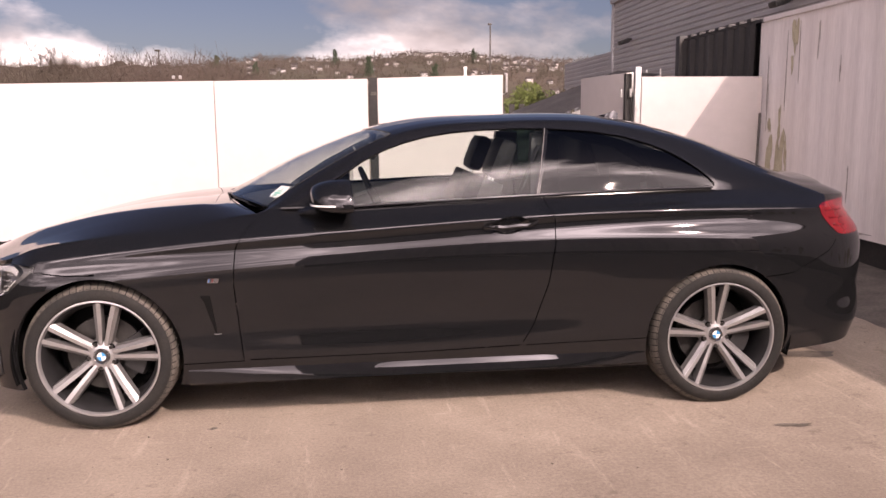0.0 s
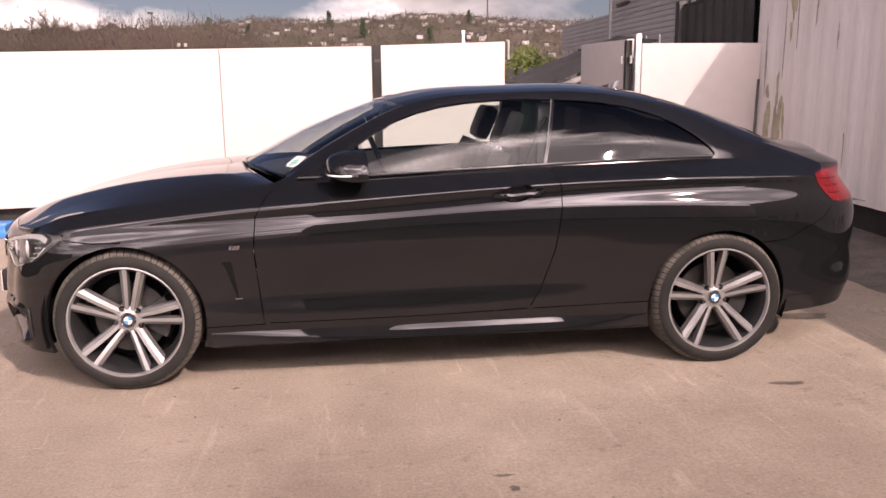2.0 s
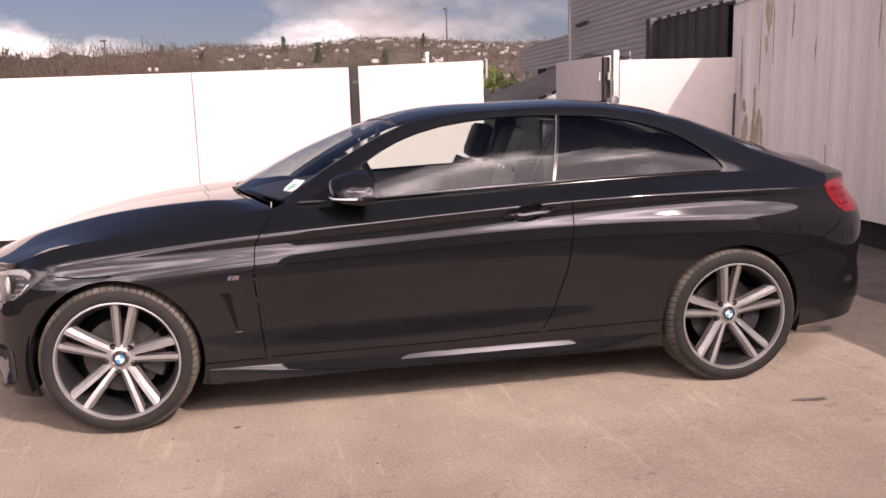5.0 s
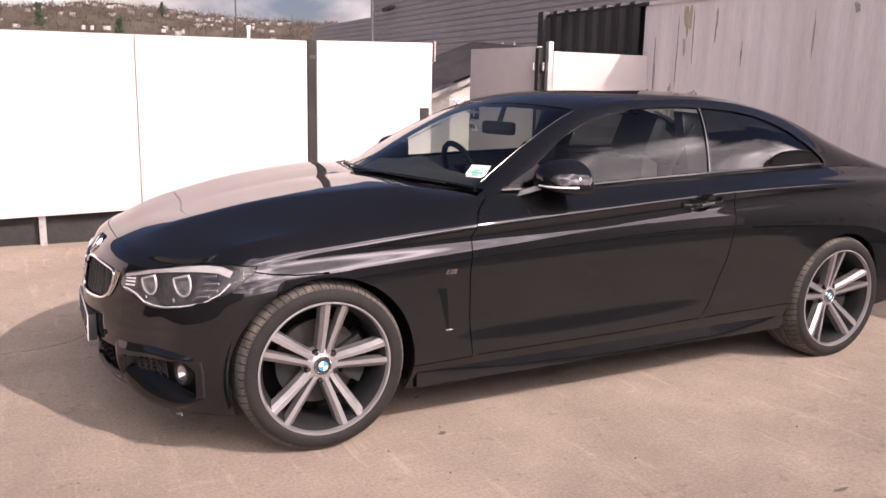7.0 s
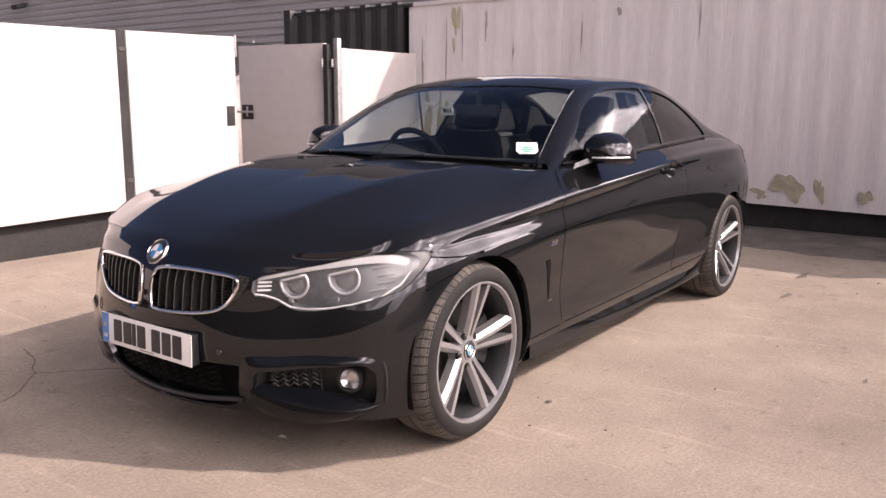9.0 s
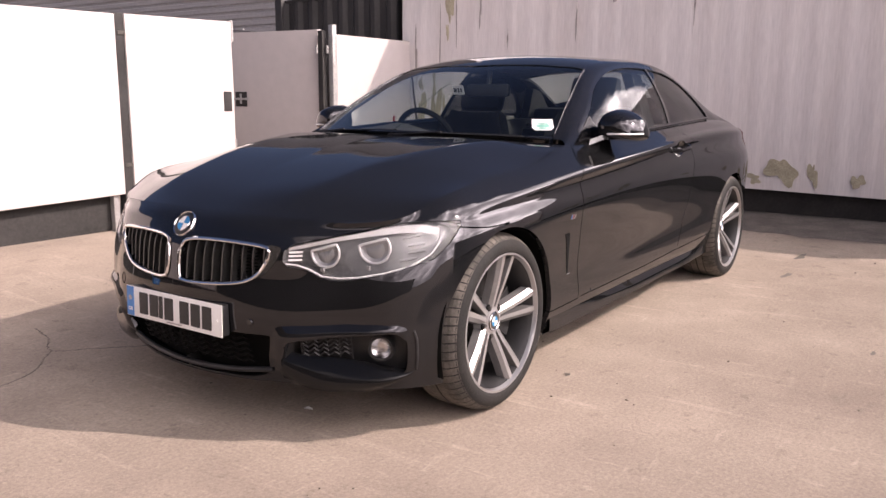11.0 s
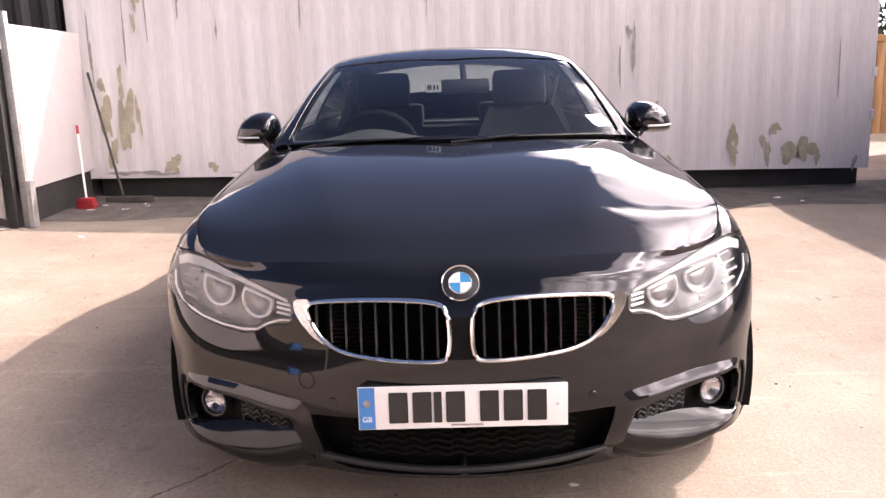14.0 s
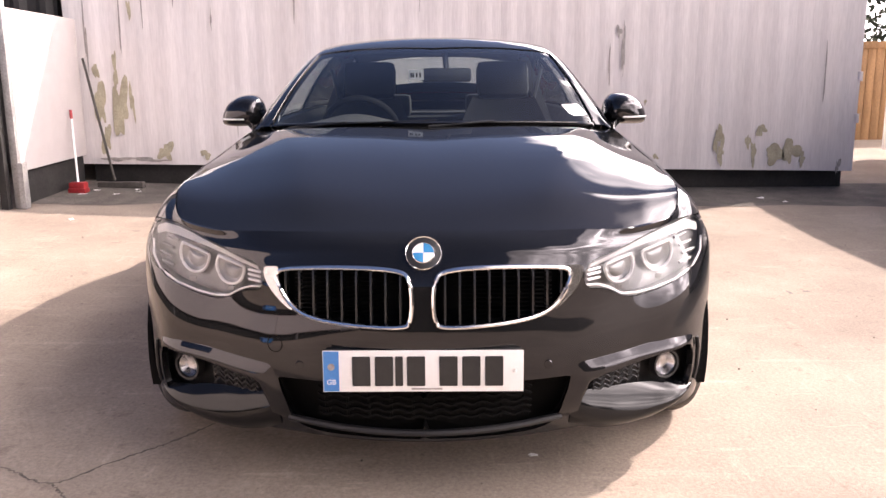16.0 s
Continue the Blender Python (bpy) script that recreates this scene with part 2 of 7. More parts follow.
# dirt colour, deepened to carry part of the container's shade
SHADED_DIRT = material("shaded_moss_dirt", (0.13, 0.112, 0.098), 0.9, 0, 0, 0.35, 5, 60, 0.3, tint=(0.085, 0.075, 0.065))
FENCE = material("white_fence_sheet", (0.465, 0.422, 0.408), 0.55, 0, 0, 0.04, 0.8, 9)
POST = material("grey_galvanised", (0.40, 0.39, 0.38), 0.45, 0.5, 0, 0.2, 6, 60)
POST_DARK = material("dark_timber_post", (0.07, 0.062, 0.055), 0.8, 0, 0, 0.3, 8, 70, 0.2)
KICK = material("black_kickboard", (0.022, 0.020, 0.019), 0.8, 0, 0, 0.3, 4, 40, 0.15)
BOX_WHITE = material("weathered_white_paint", (0.73, 0.69, 0.685), 0.6, 0, 0, 0.08, 1.1, 24, 0.08, stretch=(1, 3.2, 0.35), tint=(0.67, 0.625, 0.615))
BOX_DARK = material("black_container_steel", (0.024, 0.022, 0.022), 0.6, 0, 0, 0.3, 2, 30, 0.1)
PEEL = material("peeled_primer", (0.47, 0.425, 0.31), 0.8, 0, 0, 0.25, 9, 70, 0.2)
GRIME = material("grey_grime", (0.42, 0.39, 0.37), 0.85, 0, 0, 0.3, 12, 80)
CLAD = material("grey_cladding", (0.30, 0.295, 0.305), 0.5, 0.2, 0, 0.10, 0.5, 14, 0.03)
# near-black, so the added wall still mirrors dark in full sun
ADDED_WALL = material("added_dark_wall", (0.028, 0.026, 0.024), 0.85, 0, 0, 0.35, 1.5, 30, 0.2)
TIMBER = material("brown_fence_timber", (0.36, 0.20, 0.085), 0.75, 0, 0, 0.3, 3, 40, 0.2, stretch=(4, 4, 0.6), each=0.2)
SHED_WALL = material("cream_plaster", (0.50, 0.46, 0.42), 0.85, 0, 0, 0.15, 2, 30, 0.1)
SHED_ROOF = material("grey_roof_felt", (0.13, 0.125, 0.13), 0.8, 0, 0, 0.25, 3, 40, 0.2)
TWIG = material("bare_twigs", (0.058, 0.041, 0.031), 0.9, 0, 0, 0.4, 0.08, 2.0, tint=(0.046, 0.038, 0.026))
LEAF = material("spring_leaves", (0.12, 0.15, 0.038), 0.6, 0, 0, 0.4, 1.5, 12, tint=(0.09, 0.12, 0.03))
EVERGREEN = material("evergreen_leaves", (0.035, 0.055, 0.025), 0.7, 0, 0, 0.4, 1, 9)
HILL = material("far_hillside", (0.085, 0.063, 0.045), 0.95, 0, 0, 0.4, 0.01, 0.12, tint=(0.062, 0.056, 0.034))
HOUSE_WALL = material("house_walls", (0.27, 0.25, 0.235), 0.85, 0, 0, 0.2, 0.3, 4, each=0.6)
HOUSE_ROOF = material("tiled_roofs", (0.055, 0.042, 0.038), 0.85, 0, 0, 0.3, 0.4, 5, each=0.35)
HOUSE_GLASS = material("house_panes", (0.05, 0.055, 0.06), 0.15, 0, 0, 0.1)
BIN_GREEN = material("green_bin_plastic", (0.04, 0.09, 0.05), 0.5, 0, 0, 0.2, 10, 80)


# ---------------------------------------------------------------- mesh helpers
def mesh_of(name, bm, mats, smooth=True, angle=None):
    me = bpy.data.meshes.new(name)
    bm.normal_update()
    bm.to_mesh(me)
    bm.free()
    for m in (mats if isinstance(mats, (list, tuple)) else [mats]):
        me.materials.append(m)
    if smooth:
        me.shade_smooth()
        if angle:
            me.set_sharp_from_angle(angle=radians(angle))
    return me


def part(name, bm, mats, parent, label="", smooth=True, angle=35, at=None):
    ob = new(name, mesh_of(name, bm, mats, smooth, angle))
    ob.parent = parent
    if at is not None:
        ob.matrix_basis = at
    if label:
        ob["label"] = label
    return ob


def thing(name, label, category, at=None, group="", kind=""):
    ob = new(name)
    if at is not None:
        ob.matrix_basis = at
    return tagged(ob, label, category, group, kind)


def solid(name, bm, mats, label, category, group="", kind="", smooth=True, angle=35, at=None):
    ob = new(name, mesh_of(name, bm, mats, smooth, angle))
    if at is not None:
        ob.matrix_basis = at
    return tagged(ob, label, category, group, kind)


def box(x0, y0, z0, x1, y1, z1, bevel=0.0, bm=None, m=None, mat=0):
    """A box, its edges bevelled, added to bm."""
    own = bmesh.new()
    bmesh.ops.create_cube(own, size=1)
    bmesh.ops.scale(own, vec=(abs(x1 - x0), abs(y1 - y0), abs(z1 - z0)), verts=own.verts)
    bmesh.ops.translate(own, vec=((x0 + x1) / 2, (y0 + y1) / 2, (z0 + z1) / 2), verts=own.verts)
    if bevel:
        bmesh.ops.bevel(own, geom=list(own.edges), offset=bevel, segments=2, affect="EDGES", profile=0.6)
    return join(bm, own, m, mat)


def join(bm, own, m=None, mat=0):
    if m is not None:
        bmesh.ops.transform(own, matrix=m, verts=own.verts)
    for f in own.faces:
        f.material_index = mat or f.material_index
    if bm is None:
        return own
    tmp = bpy.data.meshes.new("tmp")
    own.to_mesh(tmp)
    own.free()
    bm.from_mesh(tmp)
    bpy.data.meshes.remove(tmp)
    return bm


def lathe(profile, n=48, bm=None, m=None, mat=0, axis="y", closed=False):
    """Turns (radius, along) pairs about the axis."""
    own = bmesh.new()
    rings = []
    for r, a in profile:
        ring = []
        for i in range(n):
            c, s = math.cos(2 * math.pi * i / n) * r, math.sin(2 * math.pi * i / n) * r
            ring.append(own.verts.new((c, a, s) if axis == "y" else (c, s, a) if axis == "z" else (a, c, s)))
        rings.append(ring)
    pairs = list(zip(rings, rings[1:])) + ([(rings[-1], rings[0])] if closed else [])
    for p, q in pairs:
        for i in range(n):
            own.faces.new((p[i], p[(i + 1) % n], q[(i + 1) % n], q[i]))
    if not closed:
        for ring, (r, a) in ((rings[0], profile[0]), (rings[-1], profile[-1])):
            if r < 0.02:
                own.faces.new(ring)
    bmesh.ops.recalc_face_normals(own, faces=own.faces)
    return join(bm, own, m, mat)


def tube(points, radius, n=8, bm=None, mat=0, closed=False, taper=None):
    """A round bar along points."""
    own = bmesh.new()
    pts = [Vector(p) for p in points]
    rings = []
    for i, p in enumerate(pts):
        a = pts[i - 1] if (i or closed) else p
        b = pts[(i + 1) % len(pts)] if (i < len(pts) - 1 or closed) else p
        d = (b - a).normalized()
        side = d.cross(Vector((0, 0, 1)) if abs(d.z) < 0.9 else Vector((1, 0, 0))).normalized()
        up = side.cross(d)
        r = radius * (1 + (taper - 1) * i / (len(pts) - 1)) if taper else radius
        rings.append([own.verts.new(p + (side * math.cos(k * 2 * math.pi / n) + up * math.sin(k * 2 * math.pi / n)) * r) for k in range(n)])
    pairs = list(zip(rings, rings[1:])) + ([(rings[-1], rings[0])] if closed else [])
    for p, q in pairs:
        for k in range(n):
            own.faces.new((p[k], p[(k + 1) % n], q[(k + 1) % n], q[k]))
    if not closed:
        own.faces.new(rings[0]), own.faces.new(rings[-1])
    bmesh.ops.recalc_face_normals(own, faces=own.faces)
    return join(bm, own, None, mat)


def chaikin(pts, rounds=2, closed=True):
    pts = [tuple(p) for p in pts]
    for _ in range(rounds):
        out = []
        n = len(pts)
        for i in range(n if closed else n - 1):
            a, b = np.array(pts[i]), np.array(pts[(i + 1) % n])
            out += [tuple(a * 0.75 + b * 0.25), tuple(a * 0.25 + b * 0.75)]
        pts = out if closed else [pts[0]] + out + [pts[-1]]
    return pts


def lettering(words, size, m):
    """Flat letters with a little thickness, centred on the origin of m, in its x and y."""
    curve = bpy.data.curves.new("words", "FONT")
    curve.body, curve.size, curve.align_x, curve.align_y, curve.extrude = words, size, "CENTER", "CENTER", .0006
    source = bpy.data.objects.new("words_source", curve)
    scene.collection.objects.link(source)
    me = bpy.data.meshes.new_from_object(source.evaluated_get(bpy.context.evaluated_depsgraph_get()))
    bpy.data.objects.remove(source)
    own = bmesh.new()
    own.from_mesh(me)
    bpy.data.meshes.remove(me)
    bmesh.ops.transform(own, matrix=m, verts=own.verts)
    return own


def segment_distance(p, a, b):
    ab = b - a
    t = np.clip(((p - a) @ ab) / max(ab @ ab, 1e-12), 0, 1)
    return np.linalg.norm(p - a - t[:, None] * ab, axis=1)


def shape_distance(pts, p):
    """Signed distance to a closed outline, negative inside."""
    pts = np.array(pts, float)
    d = np.min([segment_distance(p, pts[i], pts[(i + 1) % len(pts)]) for i in range(len(pts))], axis=0)
    inside = np.zeros(len(p), bool)
    for i in range(len(pts)):
        (x0, y0), (x1, y1) = pts[i], pts[(i + 1) % len(pts)]
        if y0 == y1:
            continue
        hit = ((y0 > p[:, 1]) != (y1 > p[:, 1])) & (p[:, 0] < (x1 - x0) * (p[:, 1] - y0) / (y1 - y0) + x0)
        inside ^= hit
    return np.where(inside, -d, d)


def fill(outline, thick, bm=None, m=None, mat=0):
    """A flat plate with that (x, z) outline, from y = 0 to y = thick."""
    own = bmesh.new()
    a = [own.verts.new((x, 0, z)) for x, z in outline]
    b = [own.verts.new((x, thick, z)) for x, z in outline]
    n = len(a)
    own.faces.new(a), own.faces.new(b[::-1])
    for i in range(n):
        own.faces.new((a[i], a[(i + 1) % n], b[(i + 1) % n], b[i]))
    bmesh.ops.recalc_face_normals(own, faces=own.faces)
    return join(bm, own, m, mat)


def blob_outline(rx, rz, seed, n=28, rough=0.35):
    """An uneven closed outline."""
    rng = random.Random(seed)
    ph = [(rng.uniform(0, 6.28), rng.uniform(0.3, 1)) for _ in range(6)]
    out = []
    for i in range(n):
        a = 2 * math.pi * i / n
        r = 1 + rough * sum(w * math.sin((k + 2) * a + p) / (k + 1.6) for k, (p, w) in enumerate(ph))
        out.append((rx * r * math.cos(a), rz * r * math.sin(a)))
    return out


def ground_z(x, y):
    """The yard is level round the car and rises gently towards the gate and the container."""
    def ramp(v, soft=0.5):
        return soft * math.log1p(math.exp(min(v / soft, 40)))
    if max(abs(x), abs(y)) > 30:
        return 0.0
    near = 1 / (1 + math.exp((max(abs(x), abs(y)) - 14) / 2))
    return (0.046 * ramp(x - 1.75) + 0.040 * ramp(y - 1.0)) * near

# ---------------------------------------------------------------- the car: body surface
# Lines run from the middle of the nose (y = 0) round the car's left side to the middle of the tail; x, y, z in metres, the nose towards -x.
LINES = [
    [(-2.12, 0, .178), (-2.11, -.22, .18), (-2.07, -.42, .185), (-2.0, -.62, .185), (-1.895, -.775, .19), (-1.73, -.85, .19), (-1.4, -.85, .19), (-1.05, -.855, .19), (-.72, -.85, .19), (-.35, -.845, .188), (.1, -.84, .187), (.55, -.84, .186), (1.0, -.845, .186), (1.4, -.85, .2), (1.78, -.862, .235), (2.12, -.80, .262), (2.28, -.65, .28), (2.31, -.32, .28), (2.34, 0, .28)],
    [(-2.165, 0, .29), (-2.155, -.22, .29), (-2.115, -.42, .29), (-2.03, -.605, .30), (-1.925, -.77, .30), (-1.745, -.865, .30), (-1.4, -.885, .30), (-1.05, -.89, .295), (-.72, -.888, .30), (-.35, -.887, .305), (.1, -.885, .31), (.55, -.885, .32), (1.0, -.89, .33), (1.4, -.90, .35), (1.75, -.885, .36), (2.13, -.82, .36), (2.31, -.66, .385), (2.38, -.32, .41), (2.41, 0, .41)],
    [(-2.185, 0, .42), (-2.175, -.22, .42), (-2.13, -.42, .42), (-2.045, -.60, .425), (-1.93, -.765, .43), (-1.745, -.865, .44), (-1.4, -.90, .45), (-1.05, -.892, .44), (-.72, -.882, .44), (-.35, -.879, .44), (.1, -.879, .45), (.55, -.884, .46), (1.0, -.90, .48), (1.4, -.918, .5), (1.75, -.90, .5), (2.1, -.82, .5), (2.29, -.67, .52), (2.41, -.32, .53), (2.445, 0, .53)],
    [(-2.175, 0, .55), (-2.163, -.22, .55), (-2.113, -.42, .55), (-2.026, -.60, .55), (-1.915, -.764, .555), (-1.743, -.864, .565), (-1.4, -.908, .59), (-1.05, -.903, .58), (-.72, -.897, .58), (-.35, -.896, .585), (.1, -.897, .60), (.55, -.902, .61), (1.0, -.914, .63), (1.4, -.928, .65), (1.75, -.912, .65), (2.1, -.825, .64), (2.29, -.68, .65), (2.40, -.32, .66), (2.435, 0, .66)],
    [(-2.14, 0, .655), (-2.128, -.22, .655), (-2.085, -.42, .645), (-1.995, -.60, .635), (-1.885, -.755, .64), (-1.735, -.852, .665), (-1.4, -.902, .70), (-1.05, -.908, .72), (-.72, -.906, .735), (-.35, -.906, .75), (.1, -.907, .775), (.55, -.908, .80), (1.0, -.914, .81), (1.4, -.922, .80), (1.75, -.905, .79), (2.08, -.82, .78), (2.27, -.68, .78), (2.375, -.32, .78), (2.40, 0, .78)],
    [(-2.10, 0, .71), (-2.092, -.22, .71), (-2.055, -.42, .70), (-1.965, -.60, .69), (-1.85, -.745, .70), (-1.72, -.825, .73), (-1.4, -.868, .78), (-1.05, -.886, .805), (-.72, -.897, .835), (-.35, -.901, .86), (.1, -.900, .89), (.55, -.896, .918), (1.0, -.888, .928), (1.4, -.882, .928), (1.75, -.86, .922), (2.06, -.785, .91), (2.25, -.65, .90), (2.36, -.32, .89), (2.39, 0, .89)],
    [(-2.075, 0, .735), (-2.068, -.22, .735), (-2.032, -.42, .725), (-1.947, -.60, .72), (-1.83, -.735, .735), (-1.71, -.80, .77), (-1.4, -.832, .82), (-1.05, -.847, .85), (-.72, -.845, .895), (-.35, -.858, .90), (.1, -.857, .925), (.55, -.848, .948), (1.0, -.825, .962), (1.4, -.805, .968), (1.75, -.79, .962), (2.05, -.745, .948), (2.25, -.635, .937), (2.37, -.32, .93), (2.405, 0, .93)],
    [(-2.05, 0, .75), (-2.043, -.22, .75), (-2.01, -.42, .745), (-1.938, -.62, .738), (-1.822, -.735, .757), (-1.69, -.775, .80), (-1.4, -.79, .848), (-1.05, -.797, .882), (-.72, -.772, .94), (-.35, -.80, .952), (.1, -.80, .972), (.55, -.785, .988), (1.0, -.755, 1.0), (1.4, -.72, 1.005), (1.75, -.71, .995), (2.05, -.705, .975), (2.25, -.62, .965), (2.38, -.32, .962), (2.42, 0, .962)],
]
# Greenhouse, at the last eleven of those stations: roof edge and middle of the roof.
ROOF_EDGE = [(-.67, -.735, .957), (-.40, -.668, 1.112), (-.06, -.585, 1.265), (.45, -.556, 1.318), (.95, -.555, 1.300), (1.35, -.56, 1.210), (1.68, -.59, 1.090), (1.98, -.60, 1.022), (2.18, -.53, 1.005), (2.31, -.28, .998), (2.37, 0, .995)]
ROOF_MID = [(-.95, 0, .985), (-.55, 0, 1.172), (-.07, 0, 1.330), (.45, 0, 1.364), (.95, 0, 1.357), (1.32, 0, 1.294), (1.68, 0, 1.175), (1.98, 0, 1.075), (2.2, 0, 1.045), (2.33, 0, 1.025), (2.385, 0, 1.0)]
BONNET_MID = [(-2.05, 0, .75), (-1.93, 0, .798), (-1.75, 0, .851), (-1.55, 0, .897), (-1.32, 0, .936), (-1.05, 0, .962), (-.95, 0, .970)]

for row, line in enumerate(LINES):
    for k, dx in zip(range(5), (.012, .024, .042, .055, .038) if row < 4 else (0, .008, .02, .045, .035) if row == 4 else (0, 0, .01, .03, .025)):
        line[k] = (line[k][0] + dx, *line[k][1:])
    if row > 4:
        for k, dx in ((15, -.02), (16, -.05), (17, -.06), (18, -.06)):
            line[k] = (line[k][0] + dx, *line[k][1:])
    for k, dx in ((14, -.01), (15, -.045), (16, -.07), (17, -.035)):
        line[k] = (line[k][0] + dx, *line[k][1:])
ROOF_EDGE = [(x - (.105 if x > 2.1 else .06 if x > 1.8 else 0), y, z + .014 * max(0, min(1, (z - 1.0) / .2))) for x, y, z in ROOF_EDGE]
ROOF_MID = [(x - (.09 if x > 2.1 else .05 if x > 1.8 else 0), y, z + .014 * max(0, min(1, (z - 1.0) / .2))) for x, y, z in ROOF_MID]
# undercut just below the shoulder crease
under = []
for k, (e, f) in enumerate(zip(LINES[4], LINES[5])):
    w = max(0, min(1, (k - 5) / 3)) * max(0, min(1, (16 - k) / 2))
    under.append(tuple(np.array(f) * .74 + np.array(e) * .26 + np.array((0, .010 * w, 0))))
LINES.insert(5, under)


def spline(pts, u):
    """Points of a smooth curve through pts at u, counted in points."""
    p = np.array(pts, float)
    u = np.clip(np.asarray(u, float), 0, len(p) - 1)
    i = np.minimum(u.astype(int), len(p) - 2)
    f = (u - i)[:, None]
    over = lambda end, near: near * (1, -1, 1) if len(end) == 3 and abs(end[1]) < 1e-9 and abs(near[1]) > .1 else 2 * end - near
    ext = np.vstack([over(p[0], p[1]), p, over(p[-1], p[-2])])
    p0, p1, p2, p3 = ext[i], ext[i + 1], ext[i + 2], ext[i + 3]
    d1, d2 = np.linalg.norm(p1 - p0, axis=1)[:, None] + 1e-6, np.linalg.norm(p2 - p1, axis=1)[:, None] + 1e-6
    d3 = np.linalg.norm(p3 - p2, axis=1)[:, None] + 1e-6
    t1 = ((p1 - p0) / d1 - (p2 - p0) / (d1 + d2) + (p2 - p1) / d2) * d2
    t2 = ((p2 - p1) / d2 - (p3 - p1) / (d2 + d3) + (p3 - p2) / d3) * d2
    h = f * f * (3 - 2 * f)
    return p1 * (1 - h) + p2 * h + t1 * (f * (1 - f) ** 2) - t2 * (f * f * (1 - f))


def loft(rows, per):
    """Grid points between rows of points; per: steps between one row and the next."""
    rows = np.array(rows)
    v = np.arange(0, (len(rows) - 1) * per + 1) / per
    return np.stack([spline(rows[:, k], v) for k in range(rows.shape[1])], 1), v


def grid_mesh(points, us, vs):
    bm = bmesh.new()
    lu, lv = bm.verts.layers.float.new("u"), bm.verts.layers.float.new("v")
    n, m = points.shape[:2]
    vert = []
    for i in range(n):
        row = []
        for k in range(m):
            w = bm.verts.new(points[i, k])
            w[lu], w[lv] = us[k], vs[i]
            row.append(w)
        vert.append(row)
    for i in range(n - 1):
        for k in range(m - 1):
            bm.faces.new((vert[i][k], vert[i][k + 1], vert[i + 1][k + 1], vert[i + 1][k]))
    bmesh.ops.remove_doubles(bm, verts=bm.verts, dist=1e-5)
    return bm


def places(bm):
    return np.array([v.co[:] for v in bm.verts])


def layer(bm, name):
    key = bm.verts.layers.float[name]
    return np.array([v[key] for v in bm.verts])


def cut(bm, value, tag=0, where=None):
    """Splits the faces of bm along value(points) = 0; marks the faces where it is negative with tag."""
    bm.verts.index_update()
    co = places(bm)
    val = value(bm, co)
    val = np.where(np.abs(val) < 2e-5, 2e-5, val)
    if where is not None:
        val = np.where(where(bm, co), val, 1.0)
    val = list(val)
    fresh = {}
    for e in list(bm.edges):
        a, b = e.verts
        va, vb = val[a.index], val[b.index]
        if va * vb < 0:
            t = va / (va - vb)
            if t < 0.02 or t > 0.98:
                near = a if t < 0.02 else b
                if abs(val[near.index]) < 5e-4:
                    fresh[near] = 1
                    continue
            _, w = bmesh.utils.edge_split(e, a, t)
            fresh[w] = 1
    faces = {f for w in fresh for f in w.link_faces}
    for f in faces:
        todo = [f]
        while todo:
            g = todo.pop()
            ring = list(g.verts)
            on = [i for i, w in enumerate(ring) if w in fresh]
            done = False
            for x in range(len(on)):
                for y in range(x + 1, len(on)):
                    i, k = on[x], on[y]
                    if k - i > 1 and not (i == 0 and k == len(ring) - 1):
                        try:
                            h, _ = bmesh.utils.face_split(g, ring[i], ring[k])
                        except ValueError:
                            continue
                        todo += [g, h]
                        done = True
                        break
                if done:
                    break
    if tag:
        key = bm.faces.layers.int.get("tag") or bm.faces.layers.int.new("tag")
        bm.faces.ensure_lookup_table()
        mid = np.array([f.calc_center_median()[:] for f in bm.faces])
        inside = value(bm, mid) < 0
        if where is not None:
            inside &= where(bm, mid)
        for f, i in zip(bm.faces, inside):
            if i and (tag > 0 or f[key] == 0):
                f[key] = abs(tag)


def side_shape(pts, grow=0.0):
    return lambda bm, co: shape_distance(pts, co[:, [0, 2]]) - grow


def front_shape(pts, grow=0.0):
    return lambda bm, co: shape_distance(pts, co[:, [1, 2]]) - grow


def taken(bm, tag, flange=0.02, mirrored=False, both=False, push=0.0, keep=None):
    """The faces of bm with that tag as a mesh of its own, with a turned-in edge; mirrored: the other side's."""
    key = bm.faces.layers.int["tag"]
    own = bmesh.new()
    made = {}
    for sign in ([1, -1] if both else [-1 if mirrored else 1]):
        made.clear()
        for f in bm.faces:
            if f[key] != tag or (keep and not keep(f.calc_center_median())):
                continue
            ring = []
            for v in f.verts:
                if v not in made:
                    c = v.co + v.normal * push
                    made[v] = own.verts.new((c.x, c.y * sign, c.z))
                ring.append(made[v])
            try:
                own.faces.new(ring if sign > 0 else ring[::-1])
            except ValueError:
                pass
    if both:
        bmesh.ops.remove_doubles(own, verts=[v for v in own.verts if abs(v.co.y) < 1e-4], dist=1e-4)
    own.normal_update()
    if flange:
        rim = [e for e in own.edges if len(e.link_faces) == 1]
        back = {}
        for e in rim:
            for v in e.verts:
                if v not in back:
                    back[v] = (own.verts.new(v.co), own.verts.new(v.co - v.normal * flange))
        for e in rim:
            f = e.link_loops[0]
            a, b = f.vert, f.link_loop_next.vert
            own.faces.new((back[b][0], back[a][0], back[a][1], back[b][1]))
    return own


